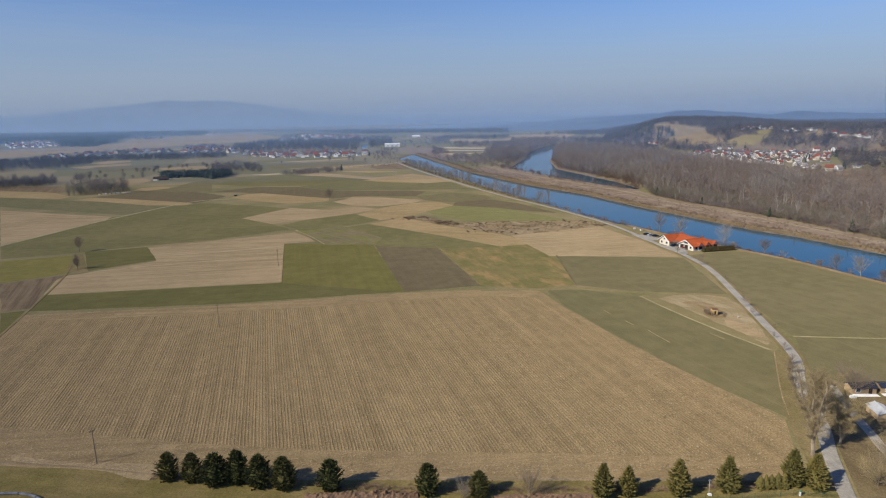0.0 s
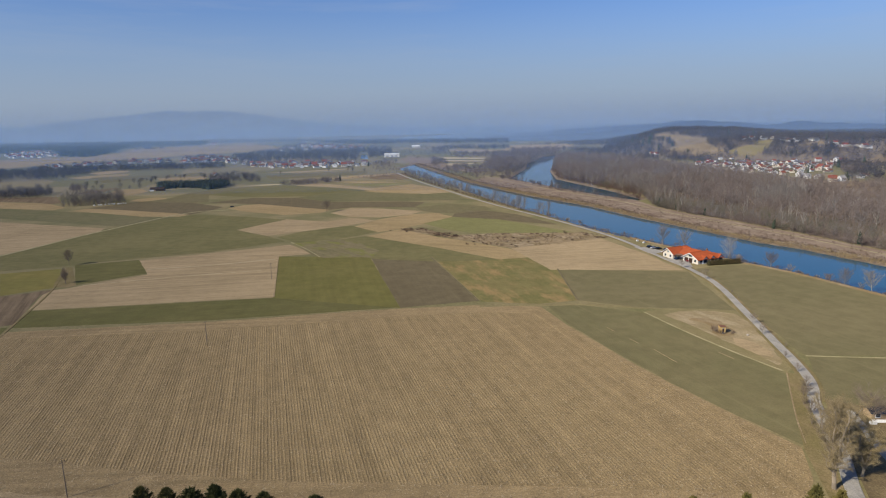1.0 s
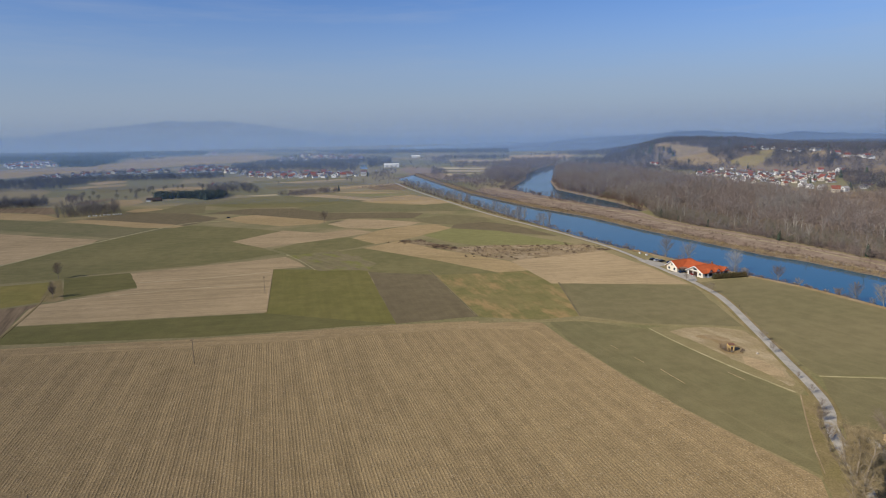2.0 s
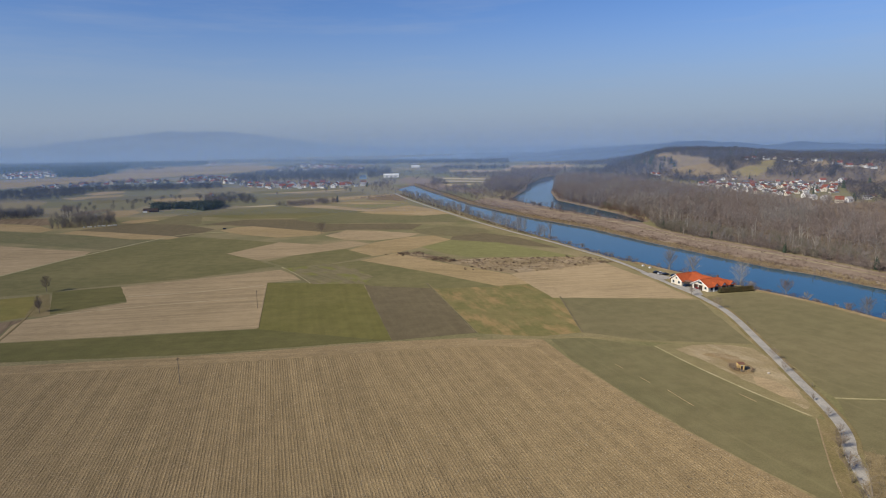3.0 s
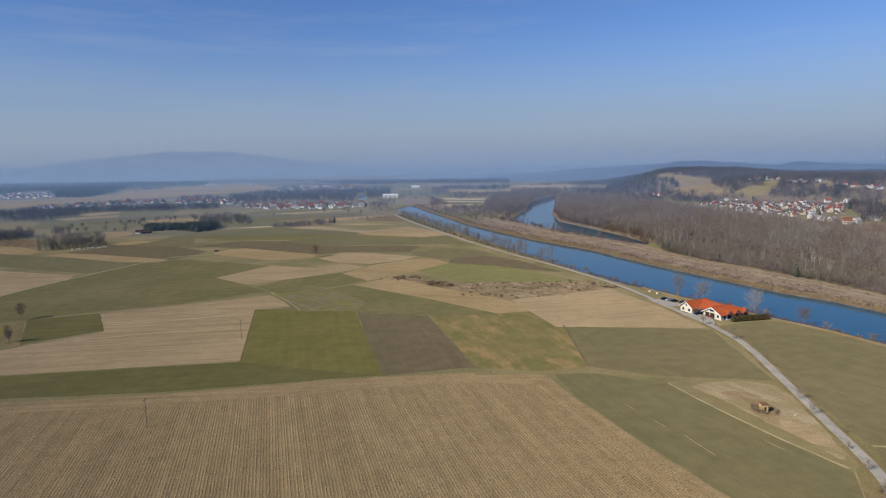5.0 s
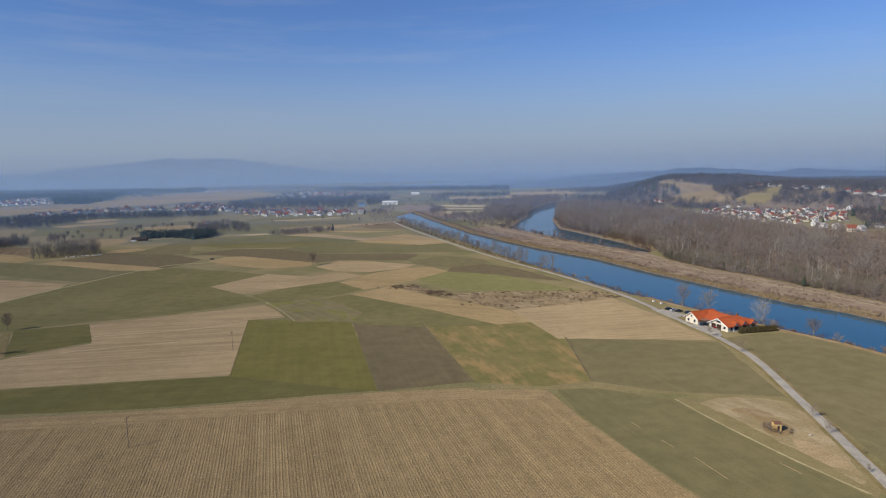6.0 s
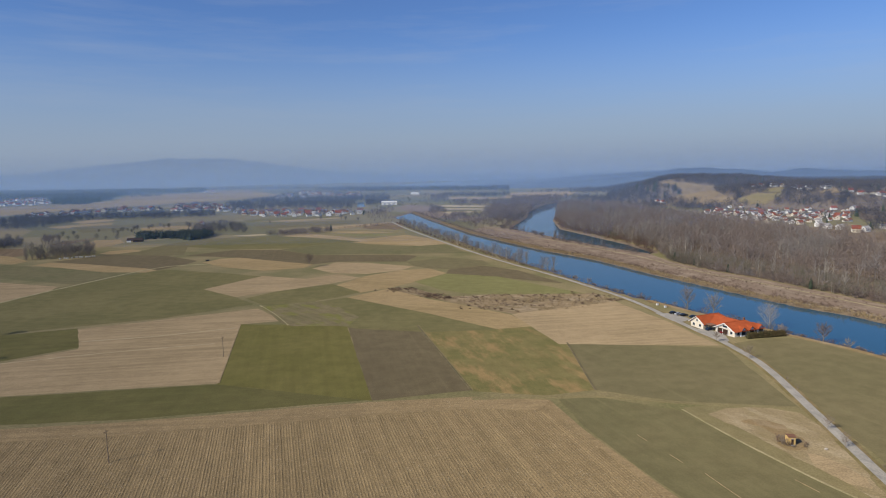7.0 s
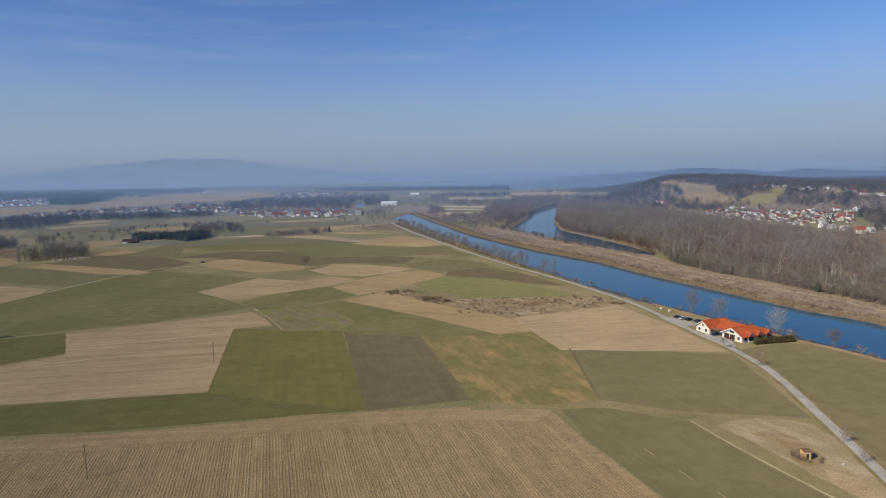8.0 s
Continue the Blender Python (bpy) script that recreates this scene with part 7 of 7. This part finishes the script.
wood("copse_brush", [(21, 1040), (43, 1024), (44, 1110), (22, 1102)], 50, 3, 6, "brown scrub at the edge of a far meadow", brush, WOODS)
wood("river_wood", [(65, 994), (86, 918), (115, 982), (144, 1071), (176, 1208), (209, 1317), (274, 1444), (270, 1491), (195, 1469), (118, 1318), (83, 1156)], 620, 8, 13, "leafless woods along the far river arm", mat=WOODS)
wood("river_wood", [(176, 1586), (328, 1615), (411, 1666), (319, 1572), (228, 1432), (162, 1457)], 220, 8, 13, "leafless woods beyond the river bend", mat=WOODS)
wood("far_wood", [(254, 1913), (536, 2163), (608, 2148), (481, 1705), (377, 1940)], 240, 8, 13, "leafless woods far down the valley", wide=1.5)
wood("village_woods", [(300, 1250), (330, 1090), (398, 1130), (412, 1290), (385, 1500), (300, 1480)], 420, 8, 14, "dark leafless wood at the foot of the hill")
wood("village_woods", [(408, 1140), (436, 1085), (520, 1082), (620, 990), (700, 1020), (780, 1120), (640, 1320), (480, 1370)], 1000, 6, 11, "dark leafless trees on the slope above the town", holes=MEADOWS)
wood("hedgerow", [(424, 1172), (470, 1165), (508, 1140), (509, 1134), (470, 1156), (424, 1164)], 30, 2, 4.0, "leafless hedge across the hillside meadow", brush, WOODS)
wood("village_woods", [(492, 1109), (558, 1072), (599, 1049), (632, 1016), (664, 978), (544, 806), (528, 826), (614, 970), (599, 996), (576, 1008), (557, 1036), (528, 1067)], 420, 4, 8, "leafless trees on the slope behind the town", holes=MEADOWS, mat=WOODS)
wood("far_scrub", [(-223, 1819), (-34, 2013), (334, 1643), (266, 1370), (142, 1329), (100, 1364), (-9, 1339), (-93, 1367)], 380, 2.5, 8, "scattered leafless trees and scrub down the valley", holes=([(-4, 1400), (96, 1344), (80, 1187), (22, 1101), (1, 1194)], [(9, 1670), (33, 1778), (189, 1708), (181, 1629), (100, 1588)]), mat=WOODS)
wood("village_trees", ROW_A, 120, 4, 8, "leafless garden trees among the village houses")
wood("village_trees", ROW_B, 150, 4, 9, "leafless garden trees among the scattered houses")
wood("village_trees", ROW_B2, 190, 4, 9, "leafless garden trees in the village")
wood("village_trees", ROW_B3, 60, 4, 9, "leafless garden trees at the village edge")
wood("village_trees", ROW_C, 160, 3, 6, "leafless trees among the far houses")
wood("village_trees", TOWN, 420, 3, 7, "leafless garden trees in the hillside town")
wood("grove", [(-353, 786), (-325, 799), (-285, 770), (-269, 796), (-286, 840), (-366, 813)], 330, 4.5, 8, "dark evergreen grove at the edge of the fields", fir + dark_trees + dark_trees, NEEDLES_BLUE, wide=2.0)
wood("dyke_trees", [(45, 850), (-5, 1010), (-40, 1150), (10, 1090), (60, 1010), (90, 880)], 90, 2, 5, "low scrubby trees on the flood bank", brush, WOODS)
# Needle colour chosen here for a darker, bluer wood, in place of more haze.
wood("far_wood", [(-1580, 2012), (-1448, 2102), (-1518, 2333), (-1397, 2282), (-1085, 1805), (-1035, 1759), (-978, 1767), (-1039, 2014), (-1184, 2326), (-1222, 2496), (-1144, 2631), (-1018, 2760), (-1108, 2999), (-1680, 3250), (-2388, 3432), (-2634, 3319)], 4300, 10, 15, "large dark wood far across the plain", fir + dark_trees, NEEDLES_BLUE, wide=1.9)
w, c = bare_tree(rng, 13, 4.2, 16, 26, 0.10, low=0.2, upright=0.9)
park_tree = tree_thing("field_tree", w, c, BARK, WOODS_DARK, "leafless tree on the meadow before the village", "meadow trees before the village")
plant([park_tree], rng, [(-390, 787), (-375, 783), (-395, 906), (-377, 927), (-403, 875), (-427, 792), (-467, 831), (-442, 800), (-410, 905), (-420, 880), (-385, 930), (-300, 960), (-250, 980), (-180, 1010), (-330, 1000), (-140, 1000), (-120, 990), (-150, 1020), (-461, 802), (-441, 781), (-464, 848), (-394, 822), (-416, 890), (-410, 896), (-405, 936), (-405, 962), (-387, 950), (-418, 882), (-414, 913), (-420, 861), (-318, 905), (-345, 925)] + scatter([(-500, 830), (-330, 1010), (-250, 960), (-270, 900), (-330, 860), (-400, 790)], 12, rng, apart=18), (0.45, 0.85))
w, c = conifer(rng, 9, 2.2, 12, 9)
lone_fir = tree_thing("conifer", w, c, BARK, NEEDLES_BLUE, "dark lone conifer beside the hedgerow", "lone conifers near the village")
plant([lone_fir], rng, [(-137, 856), (-131, 1140), (-230, 1200), (-135, 1180)] + [(431, 1067), (451, 1092), (519, 1071), (519, 1060), (480, 822), (526, 900), (520, 882), (490, 758), (477, 735), (570, 1040), (572, 1032), (580, 1030), (568, 1048), (454, 1161)], (0.6, 1.0))

# ---- woods on the hill ----
def draped(name, outline, mat, step, lift, label):
    """A patch of land that follows the hill, cut to an outline."""
    xs, ys = [p[0] for p in outline], [p[1] for p in outline]
    nx, ny = np.arange(min(xs), max(xs) + step, step), np.arange(min(ys), max(ys) + step, step)
    gx, gy = np.meshgrid(nx, ny)
    gz = land_height(gx, gy) + lift
    idx = np.arange(gx.size).reshape(gx.shape)
    cx, cy = gx[:-1, :-1] + step / 2, gy[:-1, :-1] + step / 2
    ok = outline_distance(outline, cx, cy) < 0
    faces = np.stack([idx[:-1, :-1], idx[:-1, 1:], idx[1:, 1:], idx[1:, :-1]], -1)[ok]
    return tagged(mesh_object(name, np.stack([gx, gy, gz], -1).reshape(-1, 3), faces, mat, smooth=True), label, "meadow", kind="structure")


for outline, mat, label in zip(MEADOWS, (HILLSIDE, HILLSIDE_OLIVE, HILLSIDE_OLIVE, HILLSIDE, HILLSIDE), ("dry meadow on the wooded hillside", "straw-coloured clearing above the town", "small olive clearing below the hill houses", "dry grass strip before the town's edge", "small dry clearing near the upper houses")):
    draped("hill_meadow", outline, mat, 6, 0.6, label)
HILL = [(390, 1500), (405, 1140), (440, 1080), (520, 1082), (610, 990), (530, 830), (470, 720), (520, 640), (760, 900), (1500, 1700), (1500, 2300), (600, 2200)]
hill_spots = scatter(HILL, 9500, rng, (*MEADOWS, TOWN), keep=lambda x, y: np.array([noise.noise(Vector((a * 0.006, b * 0.006, 5))) for a, b in zip(x, y)]) > -0.6)
stamp("hill_woods", dark_trees, WOODS_DARK, [(x, y, rng.uniform(6.5, 11.5), rng.uniform(9, 15)) for x, y in hill_spots], rng, "dark leafless woods covering the hill")
fir_spots = scatter(HILL, 240, rng, (*MEADOWS, TOWN), keep=lambda x, y: np.array([noise.noise(Vector((a * 0.01, b * 0.01, 9))) for a, b in zip(x, y)]) > 0.15)
stamp("hill_conifers", fir, NEEDLES_BLUE, [(x, y, rng.uniform(9, 16), rng.uniform(10, 16)) for x, y in fir_spots], rng, "dark conifers among the leafless hill woods")

# pale wrapped bales at the foot of the copse
BALE = field_material("pale_bale_wrap", (0.55, 0.54, 0.50), (0.45, 0.43, 0.38), 0, 0.6, 0.8, coarse=0.25)
bale = Shape()
bale.tube((0, -0.6, 0.62), (0, 0.6, 0.62), 0.62, 0.62, 12)
bale.tube((0, -0.68, 0.62), (0, -0.6, 0.62), 0.45, 0.62, 12)
bale.tube((0, 0.6, 0.62), (0, 0.68, 0.62), 0.62, 0.45, 12)
for ring in (24, 60):
    base = len(bale.v)
    y = -0.68 if ring == 24 else 0.68
    bale.v += [(0.45 * math.cos(a * 0.5236), y, 0.62 + 0.45 * math.sin(a * 0.5236)) for a in range(12)]
    bale.f.append(tuple(range(base, base + 12)))
first_bale = tagged(new("bale", bale.mesh("bale", BALE)), "pale wrapped round bale lying at the foot of a copse", "bale", "bales at the foot of the copse")
for n in range(16):
    x, y = -347 + 27 * n / 16 + rng.uniform(-0.8, 0.8), 627 + 14 * n / 16 + rng.uniform(-2, 2)
    m = Matrix.LocRotScale((x, y, 0.08), Euler((0, 0, rng.uniform(0, 3))), None)
    if n == 0:
        first_bale.matrix_basis = m
    else:
        copy_thing(first_bale, m)
